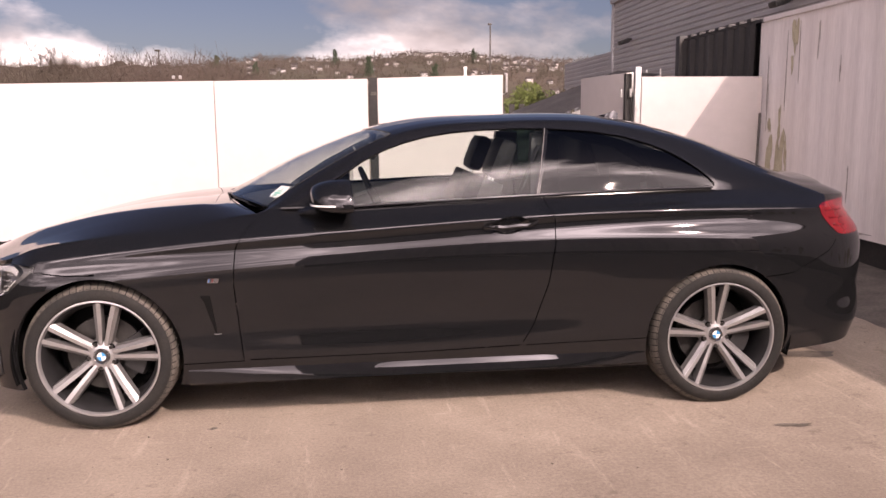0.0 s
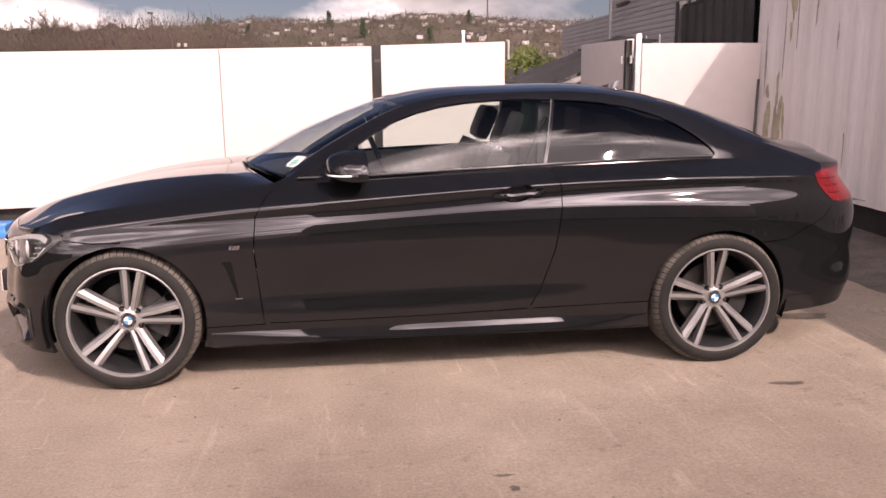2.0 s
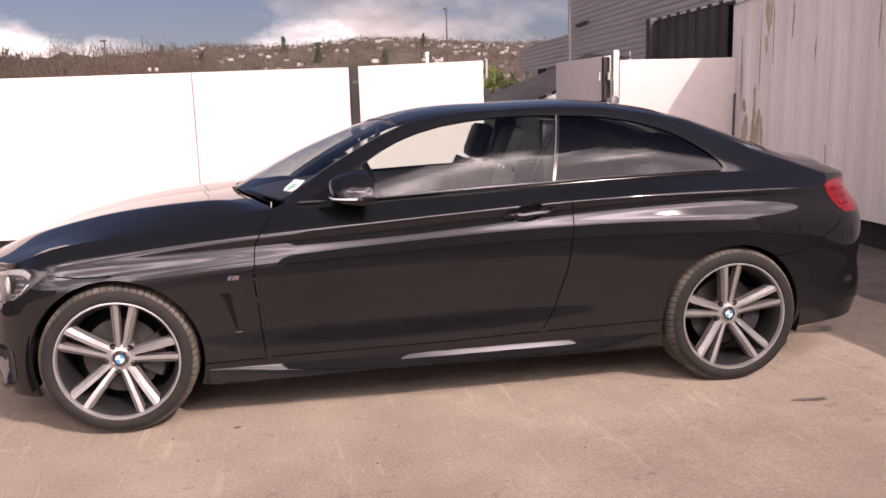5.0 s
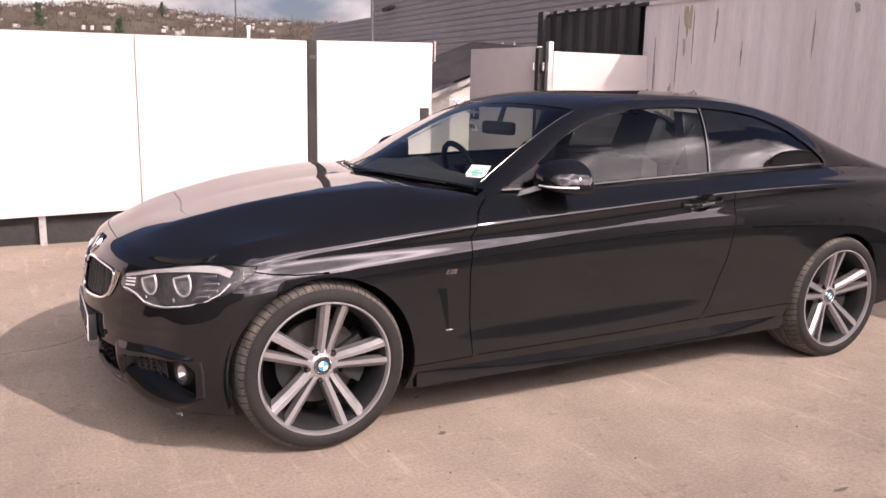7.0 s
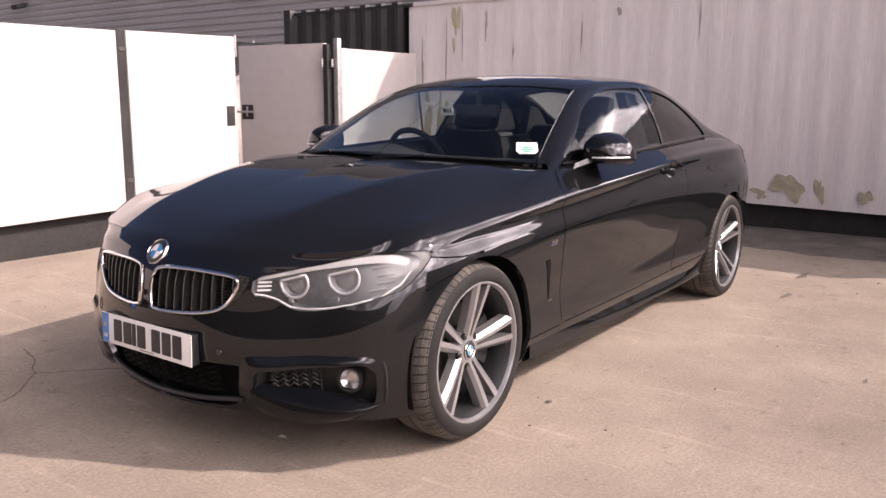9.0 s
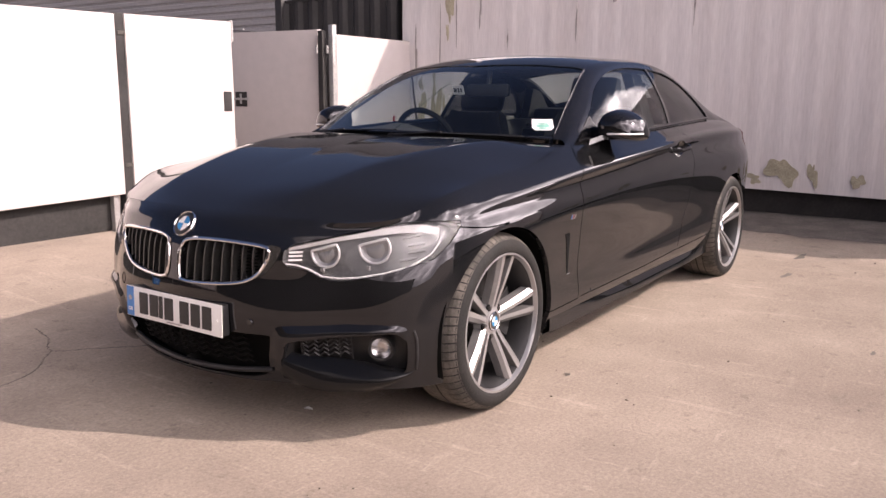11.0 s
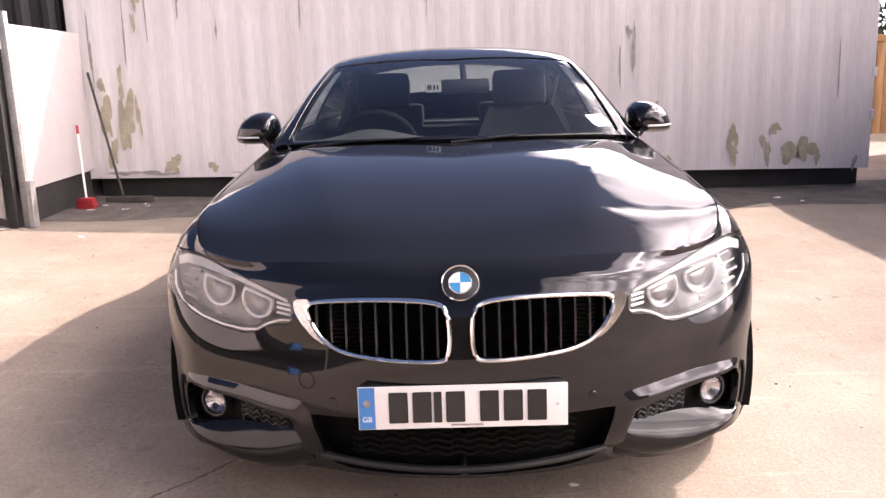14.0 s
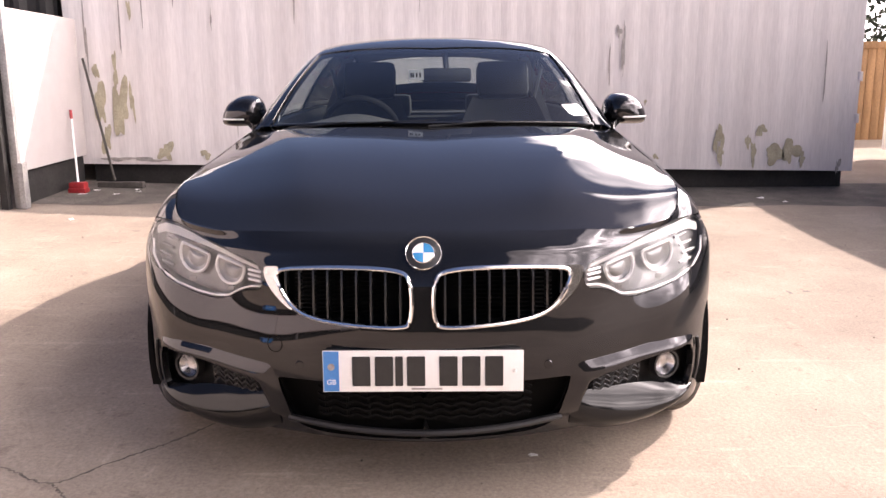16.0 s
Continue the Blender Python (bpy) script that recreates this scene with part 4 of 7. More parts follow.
for sgn in (1, -1):
    # kidney grille
    grille = part("grille", recess(KIDNEY, .055, sgn), DARK, car, "black kidney grille with bright surround", smooth=False)
    bm = bmesh.new()
    tube(flip_y([on_front(min(y, -.004), z, .002) for y, z in KIDNEY], sgn), .0062, 8, bm, closed=True)
    own = bmesh.new()
    ring = chaikin([(-.375, .664), (-.424, .660), (-.426, .642), (-.411, .610), (-.383, .576), (-.354, .553), (-.342, .552), (-.370, .582), (-.391, .63)], 1)
    vs_ = [own.verts.new((p.x, p.y * sgn, p.z)) for p in [on_front(y, z, .005) for y, z in ring]]
    own.faces.new(vs_)
    bmesh.ops.solidify(own, geom=own.faces, thickness=.008)
    bmesh.ops.recalc_face_normals(own, faces=own.faces)
    join(bm, own)
    part("chrome_surround", bm, CHROME, grille, "bright chrome frame")
    for y in np.linspace(-.058, -.366, 9):
        lo, hi = spans(KIDNEY, y)
        bm = bmesh.new()
        a, b = on_front(y, lo + .004), on_front(y, hi - .004)
        n = 7
        for k in range(n):
            za = lo + .004 + (hi - lo - .008) * k / n
            zb = lo + .004 + (hi - lo - .008) * (k + 1) / n
            p, q = on_front(y, za), on_front(y, zb)
            quad = [(p.x + .007, y - .0026, za), (q.x + .007, y - .0026, zb), (q.x + .007, y + .0026, zb), (p.x + .007, y + .0026, za)]
            back = [(x + .035, yy * 1.0, z) for x, yy, z in quad]
            v = [bm.verts.new((c[0], c[1] * sgn, c[2])) for c in quad + back]
            for idx in ((0, 1, 2, 3), (4, 5, 1, 0), (3, 2, 6, 7)):
                bm.faces.new([v[i] for i in idx])
        bmesh.ops.recalc_face_normals(bm, faces=bm.faces)
        part("slat", bm, SLAT, grille, smooth=False)
    # radiator fins seen between the slats
    bm = bmesh.new()
    for z in np.linspace(.535, .655, 12):
        p = on_front(-.2, z)
        box(p.x + .045, -.34 * sgn, z - .0015, p.x + .053, -.05 * sgn, z + .0015, 0, bm)
    part("radiator", bm, DARK, grille, smooth=False)

    # headlamp: bowl, two round units with rings, blade reflector, clear cover
    own = recess(HEADLAMP, .060, sgn, shrink=.985)
    bmesh.ops.delete(own, geom=[max(own.faces, key=lambda f: len(f.verts))], context="FACES_ONLY")
    back = taken(side, LAMP_T, mirrored=sgn < 0, flange=0)
    bmesh.ops.translate(back, vec=(.058, 0, 0), verts=back.verts)
    lamp = part("headlamp", join(own, back), LAMP_HOUSING, car, "clear headlamp with two round units")
    part("lamp_cover", taken(side, LAMP_T, mirrored=sgn < 0, flange=.004, push=.001), LENS, lamp)
    for y, z, r, dx in ((-.540, .640, .047, .016), (-.668, .657, .052, .024)):
        c = on_front(y, z) + Vector((dx, 0, 0))
        turn = Matrix.Translation((c.x, c.y * sgn, c.z)) @ Matrix.Rotation(radians(24 * sgn), 4, "Z")
        # round below, cut off along the slope of the brow above
        loop_ = []
        for a in np.linspace(0, 2 * math.pi, 49)[:-1]:
            dy, dz = math.cos(a), math.sin(a)
            loop_.append((dy * r, min(dz, .40 - .28 * dy) * r))
        def ring_at(k, depth):
            return [turn @ Vector((depth, dy * k * sgn, -.34 * r + (dz + .34 * r) * k)) for dy, dz in loop_]
        part("light_ring", tube(ring_at(1.0, 0), .0046, 8, closed=True), LAMP_RING, lamp, "pale ring, round below and cut straight above")
        bm = bmesh.new()
        rows = [[bm.verts.new(p) for p in ring_at(k, depth)] for k, depth in ((.97, .001), (.90, .004), (.74, .008), (.58, .010))]
        for p, q in zip(rows, rows[1:]):
            for k in range(48):
                bm.faces.new((p[k], p[(k + 1) % 48], q[(k + 1) % 48], q[k]))
        part("reflector_bowl", bm, LAMP_SILVER, lamp, "grey inner bowl")
        bm = bmesh.new()
        rows = [[bm.verts.new(p) for p in ring_at(k, depth)] for k, depth in ((.60, .009), (.46, .005), (.28, .003), (.10, .002))]
        for p, q in zip(rows, rows[1:]):
            for k in range(48):
                bm.faces.new((p[k], p[(k + 1) % 48], q[(k + 1) % 48], q[k]))
        bm.faces.new(rows[-1])
        part("projector_lens", bm, LAMP_BOWL, lamp, "dull grey projector lens")
        foot = on_front(y - .004, z - r * 1.12, -.012)
        part("ring_tab", box(-.004, -.009, -.008, .004, .009, .006, .002, m=Matrix.Translation((foot.x, foot.y * sgn, foot.z))), LAMP_SILVER, lamp)
    bm = bmesh.new()
    loops = []
    for y, z, w in ((-.447, .656, .007), (-.50, .670, .009), (-.56, .687, .011), (-.62, .702, .013), (-.68, .717, .016), (-.74, .728, .019), (-.79, .730, .021), (-.826, .716, .018)):
        loops.append([bm.verts.new((p.x, p.y * sgn, p.z)) for p in (on_front(y, z + .002, -.003), on_front(y, z - w * .5, -.005), on_front(y, z - w, -.008))])
    for p, q in zip(loops, loops[1:]):
        for k in range(2):
            bm.faces.new((p[k], q[k], q[k + 1], p[k + 1]))
    bmesh.ops.solidify(bm, geom=bm.faces, thickness=.003)
    bmesh.ops.recalc_face_normals(bm, faces=bm.faces)
    part("brow_strip", bm, LAMP_WHITE, lamp, "pale strip along the top")
    low = [on_front(y, z, -.006) for y, z in ((-.838, .68), (-.828, .640), (-.79, .604), (-.72, .581), (-.65, .566), (-.59, .561), (-.545, .566), (-.505, .590), (-.47, .602), (-.44, .604))]
    part("lower_strip", tube(flip_y(low, sgn), .0032, 6), LAMP_WHITE, lamp)
    for z in (.616, .630, .643):
        part("reflector_bar", tube(flip_y([on_front(-.447, z, -.012), on_front(-.486, z + .003, -.014)], sgn), .0038, 6), LAMP_WHITE, lamp)
    for k, (y, z) in enumerate(((-.765, .695), (-.782, .672), (-.79, .648), (-.775, .624))):
        part("reflector_bar", tube(flip_y([on_front(y + .018, z, -.022), on_front(y - .022, z + .006, -.016)], sgn), .0050, 6), LAMP_SILVER, lamp)
    # air duct with fog lamp and mesh
    duct = part("air_duct", recess(DUCT, .075, sgn, shrink=.95), PLASTIC, car, "black air duct in the bumper", smooth=False)
    bm = bmesh.new()
    for row, z in enumerate(np.linspace(.292, .356, 5)):
        pts = []
        for i, y in enumerate(np.linspace(-.468, -.615, 21)):
            p = on_front(y, z)
            pts.append((p.x + .030, y * sgn, z + .006 * math.sin(i * 1.55) + .10 * (-.47 - y)))
        tube(pts, .0042, 5, bm)
    for y in (-.470, -.506, -.542, -.578, -.614):
        p, q = on_front(y, .285), on_front(y, .355)
        tube(flip_y([(p.x + .034, y, .284), (q.x + .034, y, .362 + .10 * (-.47 - y))], sgn), .0036, 5, bm)
    part("mesh_grille", bm, PLASTIC, duct)
    c = on_front(-.705, .325) + Vector((.034, 0, 0))
    turn = Matrix.Translation((c.x, c.y * sgn, c.z)) @ Matrix.Rotation(radians(22 * sgn), 4, "Z")
    fog = part("fog_lamp", lathe([(.046, .020), (.043, -.004), (.037, -.003), (.034, .012), (.030, .04)], 32, axis="x", m=turn), PLASTIC, car, "round fog lamp in a black ring")
    part("reflector", lathe([(.0001, .026), (.018, .022), (.034, .003)], 32, axis="x", m=turn), SATIN, fog)
    part("fog_lens", lathe([(.0001, -.008), (.018, -.006), (.030, -.001), (.037, .006)], 32, axis="x", m=turn), LENS, fog)
    # lower blade: a glossy shelf that slopes out of the duct to a proud lip, and its return under the lip
    bm = bmesh.new()
    loops = []
    for y, zl, zb, out in ((-.400, .240, .320, .004), (-.415, .231, .308, .012), (-.440, .222, .300, .020), (-.480, .211, .294, .026), (-.530, .205, .290, .030), (-.590, .202, .286, .030), (-.650, .206, .278, .028), (-.700, .213, .270, .024), (-.745, .224, .262, .018), (-.780, .238, .256, .010), (-.800, .250, .254, .002)):
        ring = []
        for k, o, d in ((1.0, 0, .030), (.75, .20, .012), (.45, .55, .003), (.18, .85, .0), (.04, .98, 0), (-.06, 1.0, 0), (-.20, .85, 0), (-.40, .35, 0), (-.48, -.2, 0)):
            z = zl + (zb - zl) * k
            p = on_front(y, max(z, .186))
            ring.append((p.x - out * o + d, (p.y - out * o * .35) * sgn, max(z, .172)))
        loops.append(ring)
    loops = [[bm.verts.new(c) for c in row] for row in loft(loops, 4)[0]]
    for p, q in zip(loops, loops[1:]):
        for k in range(8):
            bm.faces.new((p[k], q[k], q[k + 1], p[k + 1]) if sgn > 0 else (p[k + 1], q[k + 1], q[k], p[k]))
    bm.normal_update()
    if sum(f.normal.x for f in bm.faces) > 0:
        bmesh.ops.reverse_faces(bm, faces=bm.faces)
    part("lower_blade", bm, SATIN_BLACK, car, "satin black blade under the duct", angle=70)
    # shoulder of the bumper over the duct, running round into the strut beside the intake
    bm = bmesh.new()
    loops = []
    for ty, tz, ly, lz, out in ((-.800, .372, -.788, .362, .001), (-.785, .404, -.768, .386, .010), (-.730, .413, -.722, .384, .015), (-.660, .412, -.655, .378, .017), (-.590, .408, -.590, .370, .018), (-.520, .402, -.525, .359, .018), (-.460, .398, -.470, .350, .017), (-.420, .391, -.447, .340, .015), (-.404, .365, -.438, .315, .014), (-.394, .320, -.428, .290, .013), (-.384, .285, -.421, .262, .012), (-.376, .252, -.420, .242, .008), (-.370, .236, -.420, .226, .001)):
        ring = []
        for k, o in ((-.12, -.06), (.0, .05), (.35, .55), (.80, 1.0), (.98, .95), (1.06, .1), (1.10, -.6)):
            y, z = ty + (ly - ty) * k, tz + (lz - tz) * k
            p = on_front(y, z)
            ring.append((p.x - out * o, (p.y - .3 * out * o) * sgn, p.z))
        loops.append(ring)
    loops = [[bm.verts.new(c) for c in row] for row in loft(loops, 4)[0]]
    for p, q in zip(loops, loops[1:]):
        for k in range(6):
            bm.faces.new((p[k], q[k], q[k + 1], p[k + 1]))
    bm.normal_update()
    if sum(f.normal.x for f in bm.faces) > 0:
        bmesh.ops.reverse_faces(bm, faces=bm.faces)
    part("duct_edge", bm, PAINT, car, angle=60)
    # narrow outer slot beside the duct
    bm = bmesh.new()
    tube(flip_y([on_front(-.806, .392, .002), on_front(-.812, .36, .003), on_front(-.812, .30, .003), on_front(-.806, .258, .002)], sgn), .0045, 6, bm)
    part("curtain_slot", bm, PLASTIC, duct)

# side skirts: a blade under each sill, its top turned to the sky
for sgn in (1, -1):
    bm = bmesh.new()
    loops = []
    for x in np.linspace(-1.03, 1.05, 40):
        e = min(1, (x + 1.03) / .9, (1.05 - x) / .45) ** .8
        p, lift = on_side(x, .268), .012 * (x + 1.03) / 2.0
        loops.append([bm.verts.new((x, (p.y + dy) * sgn, z + lift)) for dy, z in ((.003, .268), (-.002 * e, .254), (-.009 * e, .238), (-.013 * e, .228), (-.017 * e, .200), (.03, .182))])
    for p, q in zip(loops, loops[1:]):
        for k in range(5):
            bm.faces.new((p[k], q[k], q[k + 1], p[k + 1]) if sgn > 0 else (p[k + 1], q[k + 1], q[k], p[k]))
    bm.normal_update()
    if sum(f.normal.y for f in bm.faces) * sgn > 0:
        bmesh.ops.reverse_faces(bm, faces=bm.faces)
    part("side_skirt", bm, PAINT, car, angle=60)

# crease under the lamps, parking sensors, tow-eye cap
for y in (-.33, .33):
    p = on_front(y, .405)
    m = Matrix.Translation(p + Vector((-.001, 0, 0)))
    part("parking_sensor", lathe([(.0001, -.003), (.010, -.003), (.0115, 0), (.0125, .002)], 20, axis="x", m=m), PAINT, car)
p = on_front(.40, .455)
bm = bmesh.new()
tube([on_front(.40 + .021 * math.cos(a), .455 + .021 * math.sin(a), .0004) for a in np.linspace(0, 6.28, 30)[:-1]], .0012, 5, bm, closed=True)
part("tow_eye_cap", bm, DARK, car)

# middle intake
halves = []
for sgn in (1, -1):
    bm = recess([(min(y, 0.0), z) for y, z in INTAKE], .06, sgn, shrink=1.0)
    for v in bm.verts:
        v.co.y = v.co.y if abs(v.co.y) > .003 else 0.0
    halves.append(bm)
intake = part("intake", join(halves[0], halves[1]), DARK, car, "black lower intake", smooth=False)
bm = bmesh.new()
for z in np.linspace(.25, .335, 5):
    tube([(on_front(min(-abs(y), -.003), z).x + .03, y, z + .005 * math.sin(y * 110)) for y in np.linspace(-.29, .29, 60)], .0045, 5, bm)
for y in np.linspace(-.27, .27, 10):
    tube([(on_front(-abs(y) - .003, .245).x + .035, y, .24), (on_front(-abs(y) - .003, .34).x + .035, y, .345)], .004, 5, bm)
part("intake_mesh", bm, DARK, intake)
bm = bmesh.new()
tube([on_front(min(-abs(y), -.003) if y <= 0 else abs(y), .178, .0) + Vector((.004, 0, -.004)) for y in np.linspace(-.42, .42, 31)], .010, 8, bm)
part("splitter_lip", bm, PLASTIC, car)

# number plate: characters stand as plain bars
plate = part("number_plate", box(-.0036, -.26, -.0555, -.0016, .26, .0555, .0009, m=Matrix.Translation((-2.175, 0, .407)) @ Matrix.Rotation(radians(2), 4, "Y")), WHITE, car, "white number plate with blue end band")
pm = Matrix.Translation((-2.1788, 0, .407)) @ Matrix.Rotation(radians(2), 4, "Y")
part("band", box(-.0012, .218, -.0535, .0008, .258, .0535, 0, m=pm), BLUE, plate, "blue end band", smooth=False)
part("band_print", lettering("GB", .019, pm @ Matrix.Translation((-.0016, .238, -.029)) @ Matrix(((0, 0, 1, 0), (-1, 0, 0, 0), (0, 1, 0, 0), (0, 0, 0, 1)))), WHITE, plate, "white country letters", smooth=False)
part("band_print", lathe([(.0075, -.0014), (.0085, -.0018), (.0095, -.0014)], 16, axis="x", m=pm @ Matrix.Translation((0, .238, .012))), GRIME, plate, smooth=False)
for y in (.160, .101, .062, .018, -.066, -.125, -.184):
    half = .010 if y == .062 else .0235
    part("character_bar", box(-.0016, y - half, -.0395, .0008, y + half, .0395, .003, m=pm), INK, plate, smooth=False)
part("print_bar", box(-.0014, -.05, -.0495, .0008, .03, -.0455, 0, m=pm), GRIME, plate, smooth=False)
part("plate_screw", lathe([(.0001, -.003), (.004, -.0028), (.005, 0)], 14, axis="x", m=pm @ Matrix.Translation((-.001, -.237, 0))), WHITE, plate)
box_ = box(-.0012, -.257, -.053, .03, .257, .053, .004, m=Matrix.Translation((-2.175, 0, .407)))
part("plate_carrier", box_, PLASTIC, plate)


def roundel(parent, m, r):
    """Black ring with blue and white quarters; the disc faces -x of m."""
    base = part("roundel", lathe([(.0001, -.004), (r * .9, -.004), (r * .97, -.002), (r, .004)], 40, axis="x", m=m), INK, parent, "round badge in black, blue and white")
    part("badge_rim", lathe([(r * .93, -.003), (r * .98, -.0055), (r * 1.03, -.002), (r * 1.04, .004)], 40, axis="x", m=m), CHROME, base)
    part("badge_ring", lathe([(r * .57, -.004), (r * .60, -.0055), (r * .63, -.004)], 40, axis="x", m=m), CHROME, base)
    for q in range(4):
        bm = bmesh.new()
        pts = [(0, 0)] + [(r * .58 * math.cos(a), r * .58 * math.sin(a)) for a in np.linspace(q * math.pi / 2, (q + 1) * math.pi / 2, 9)]
        bm.faces.new([bm.verts.new((-.0052, y, z)) for y, z in pts])
        bmesh.ops.transform(bm, matrix=m, verts=bm.verts)
        part("quarter", bm, WHITE if q % 2 == 0 else SKY_BLUE, base, smooth=False)


rp, rn, _, _ = SKIN.ray_cast(Vector((-4, -.002, .702)), Vector((1, 0, 0)))
roundel(car, Matrix.Translation(rp + rn * .003) @ Matrix.Rotation(math.atan2(rn.z, -rn.x), 4, "Y"), .047)

# wing badge: three slanted bars
for sgn in (1, -1):
    bm = bmesh.new()
    bm.faces.new([bm.verts.new((a, on_side(a, b, .0008).y * sgn, b)) for a, b in ((-.926, .657), (-.880, .657), (-.874, .676), (-.920, .676))])
    badge = part("wing_badge", bm, SATIN, car, "small silver badge with blue and red stripes", smooth=False)
    for k, (mat_, w) in enumerate(((BLUE, .004), (INK, .004), (RED, .004), (SATIN, .012))):
        x = -.917 + .0075 * k + (.004 if k == 3 else 0)
        p = on_side(x, .665, .0015)
        bm = bmesh.new()
        quad = [(x - w / 2 - .003, .659), (x + w / 2 - .003, .659), (x + w / 2 + .003, .674), (x - w / 2 + .003, .674)]
        bm.faces.new([bm.verts.new((a, on_side(a, b, .002).y * sgn, b)) for a, b in quad])
        bmesh.ops.solidify(bm, geom=bm.faces, thickness=.002)
        part("badge_stripe", bm, mat_, badge, smooth=False)

# ---------------------------------------------------------------- the car: tail lamps, handles, mirrors, fin, wipers
for sgn in (1, -1):
    tail = part("tail_lamp", taken(side, TAIL_T, mirrored=sgn < 0, push=.003, flange=.02), LAMP_RED, car, "red tail lamp wrapping round the corner")
    bm = bmesh.new()
    for k in range(3):
        pts = [on_side(x, .905 - .036 * k - .02 * (x - 1.95), .006) for x in np.linspace(1.945 + .02 * k, 2.06, 8)]
        tube(flip_y(pts, sgn), .004, 6, bm)
    part("light_bar", bm, LAMP_RED, tail)
    # handle and its dish
    dish = bmesh.new()
    n = 28
    ring = [(.405 + .085 * math.cos(2 * math.pi * i / n), .878 + .040 * math.sin(2 * math.pi * i / n) + .01 * math.cos(2 * math.pi * i / n)) for i in range(n)]
    outer = [dish.verts.new((x, on_side(x, z, .0006).y * sgn, z)) for x, z in ring]
    inner = [dish.verts.new((.405 + (x - .405) * .6, (on_side(x, z).y + .024) * sgn, .878 + (z - .878) * .7)) for x, z in ring]
    for i in range(n):
        dish.faces.new((outer[i], outer[(i + 1) % n], inner[(i + 1) % n], inner[i]))
    dish.faces.new(inner)
    bmesh.ops.recalc_face_normals(dish, faces=dish.faces)
    if sum(f.normal.y * sgn for f in dish.faces) > 0:
        bmesh.ops.reverse_faces(dish, faces=dish.faces)
    handle = part("door_handle", dish, TRIM, car)
    bm = bmesh.new()
    bar = []
    for k, t in enumerate(np.linspace(0, 1, 13)):
        x = .285 + .245 * t
        z = .868 + .022 * t
        lift = .030 * min(1, 6 * t, 6 * (1 - t)) ** .7 + .002
        bar.append(on_side(x, z, lift))
    loops = []
    for p in bar:
        loops.append([bm.verts.new((p.x, (p.y + dy) * sgn, p.z + dz)) for dy, dz in ((-.006, -.008), (-.009, 0), (-.006, .010), (.006, .011), (.006, -.010))])
    for p, q in zip(loops, loops[1:]):
        for k in range(5):
            bm.faces.new((p[k], p[(k + 1) % 5], q[(k + 1) % 5], q[k]))
    bm.faces.new(loops[0]), bm.faces.new(loops[-1])
    bmesh.ops.recalc_face_normals(bm, faces=bm.faces)
    part("grip", bm, PAINT, handle)

    # door mirror
    bm = bmesh.new()
    shape = chaikin([(-.776, .962), (-.773, 1.0), (-.782, 1.046), (-.808, 1.076), (-.85, 1.084), (-.90, 1.074), (-.944, 1.048), (-.970, 1.008), (-.980, .968), (-.970, .947), (-.93, .940), (-.86, .941), (-.79, .944)], 2)
    cy, cz = -.868, 1.006
    move = Vector((.040, -.008, .008))
    loops = []
    for x, k, dy in ((-.340, .95, 0), (-.348, .99, 0), (-.37, 1.0, 0), (-.40, .985, .0), (-.43, .945, .001), (-.457, .88, .003), (-.480, .79, .006), (-.498, .67, .010), (-.510, .50, .014), (-.517, .28, .019), (-.520, .04, .025)):
        loops.append([bm.verts.new((x + move.x + .121 * -(y - cy) * k, (cy + (y - cy) * k + dy + move.y) * sgn, cz + (z - cz) * k * 1.02 - .004 * (1 - k) + move.z)) for y, z in shape])
    for p, q in zip(loops, loops[1:]):
        for k in range(len(shape)):
            bm.faces.new((p[k], p[(k + 1) % len(shape)], q[(k + 1) % len(shape)], q[k]))
    bm.faces.new(loops[0]), bm.faces.new(loops[-1])
    bmesh.ops.recalc_face_normals(bm, faces=bm.faces)
    skin = BVHTree.FromBMesh(bm)
    mirror = part("door_mirror", bm, PAINT, car, "black door mirror with white indicator strip")
    strip = []
    for y in np.linspace(-.855, -.981, 22):
        p = skin.ray_cast(Vector((-3, y * sgn, .984)), Vector((1, 0, 0)))[0]
        if p:
            strip.append(p - Vector((.0005, 0, 0)))
    bm = tube(strip, .0042, 8)
    part("indicator_strip", bm, LAMP_WHITE, mirror, "pale indicator strip")
    bm = bmesh.new()
    a, b = Vector((-.50, -.80, .945)), Vector((-.40, -.865, .985))
    loops = []
    for t in np.linspace(0, 1, 6):
        c = a.lerp(b, t)
        w = .045 - .012 * t
        loops.append([bm.verts.new((c.x + dx * w, c.y * sgn, c.z + dz * .018)) for dx, dz in ((-1, -.6), (-.6, .8), (.6, .8), (1, -.6))])
    for p, q in zip(loops, loops[1:]):
        for k in range(4):
            bm.faces.new((p[k], p[(k + 1) % 4], q[(k + 1) % 4], q[k]))
    bm.faces.new(loops[0]), bm.faces.new(loops[-1])
    bmesh.ops.recalc_face_normals(bm, faces=bm.faces)
    part("mirror_foot", bm, TRIM, mirror)
    bm = bmesh.new()
    gl = chaikin([(-.945, .968), (-.940, 1.045), (-.81, 1.052), (-.805, .968)], 2)
    bm.faces.new([bm.verts.new((-.352 + move.x + .121 * -(y + .868), (y + move.y) * sgn, z + move.z)) for y, z in gl])
    part("mirror_glass", bm, CHROME, mirror, smooth=False)
    # quarter trim at the foot of the window
    bm = bmesh.new()
    tri_ = [(-.60, .958), (-.40, 1.06), (-.375, .965)]
    pts = []
    for x, z in tri_:
        p, n, _, _ = GSKIN.ray_cast(Vector((x, -3, z)), Vector((0, 1, 0)))
        pts.append(p + n * .004 if p else Vector((x, -.78, z)))
    bm.faces.new([bm.verts.new((p.x, p.y * sgn, p.z)) for p in pts])
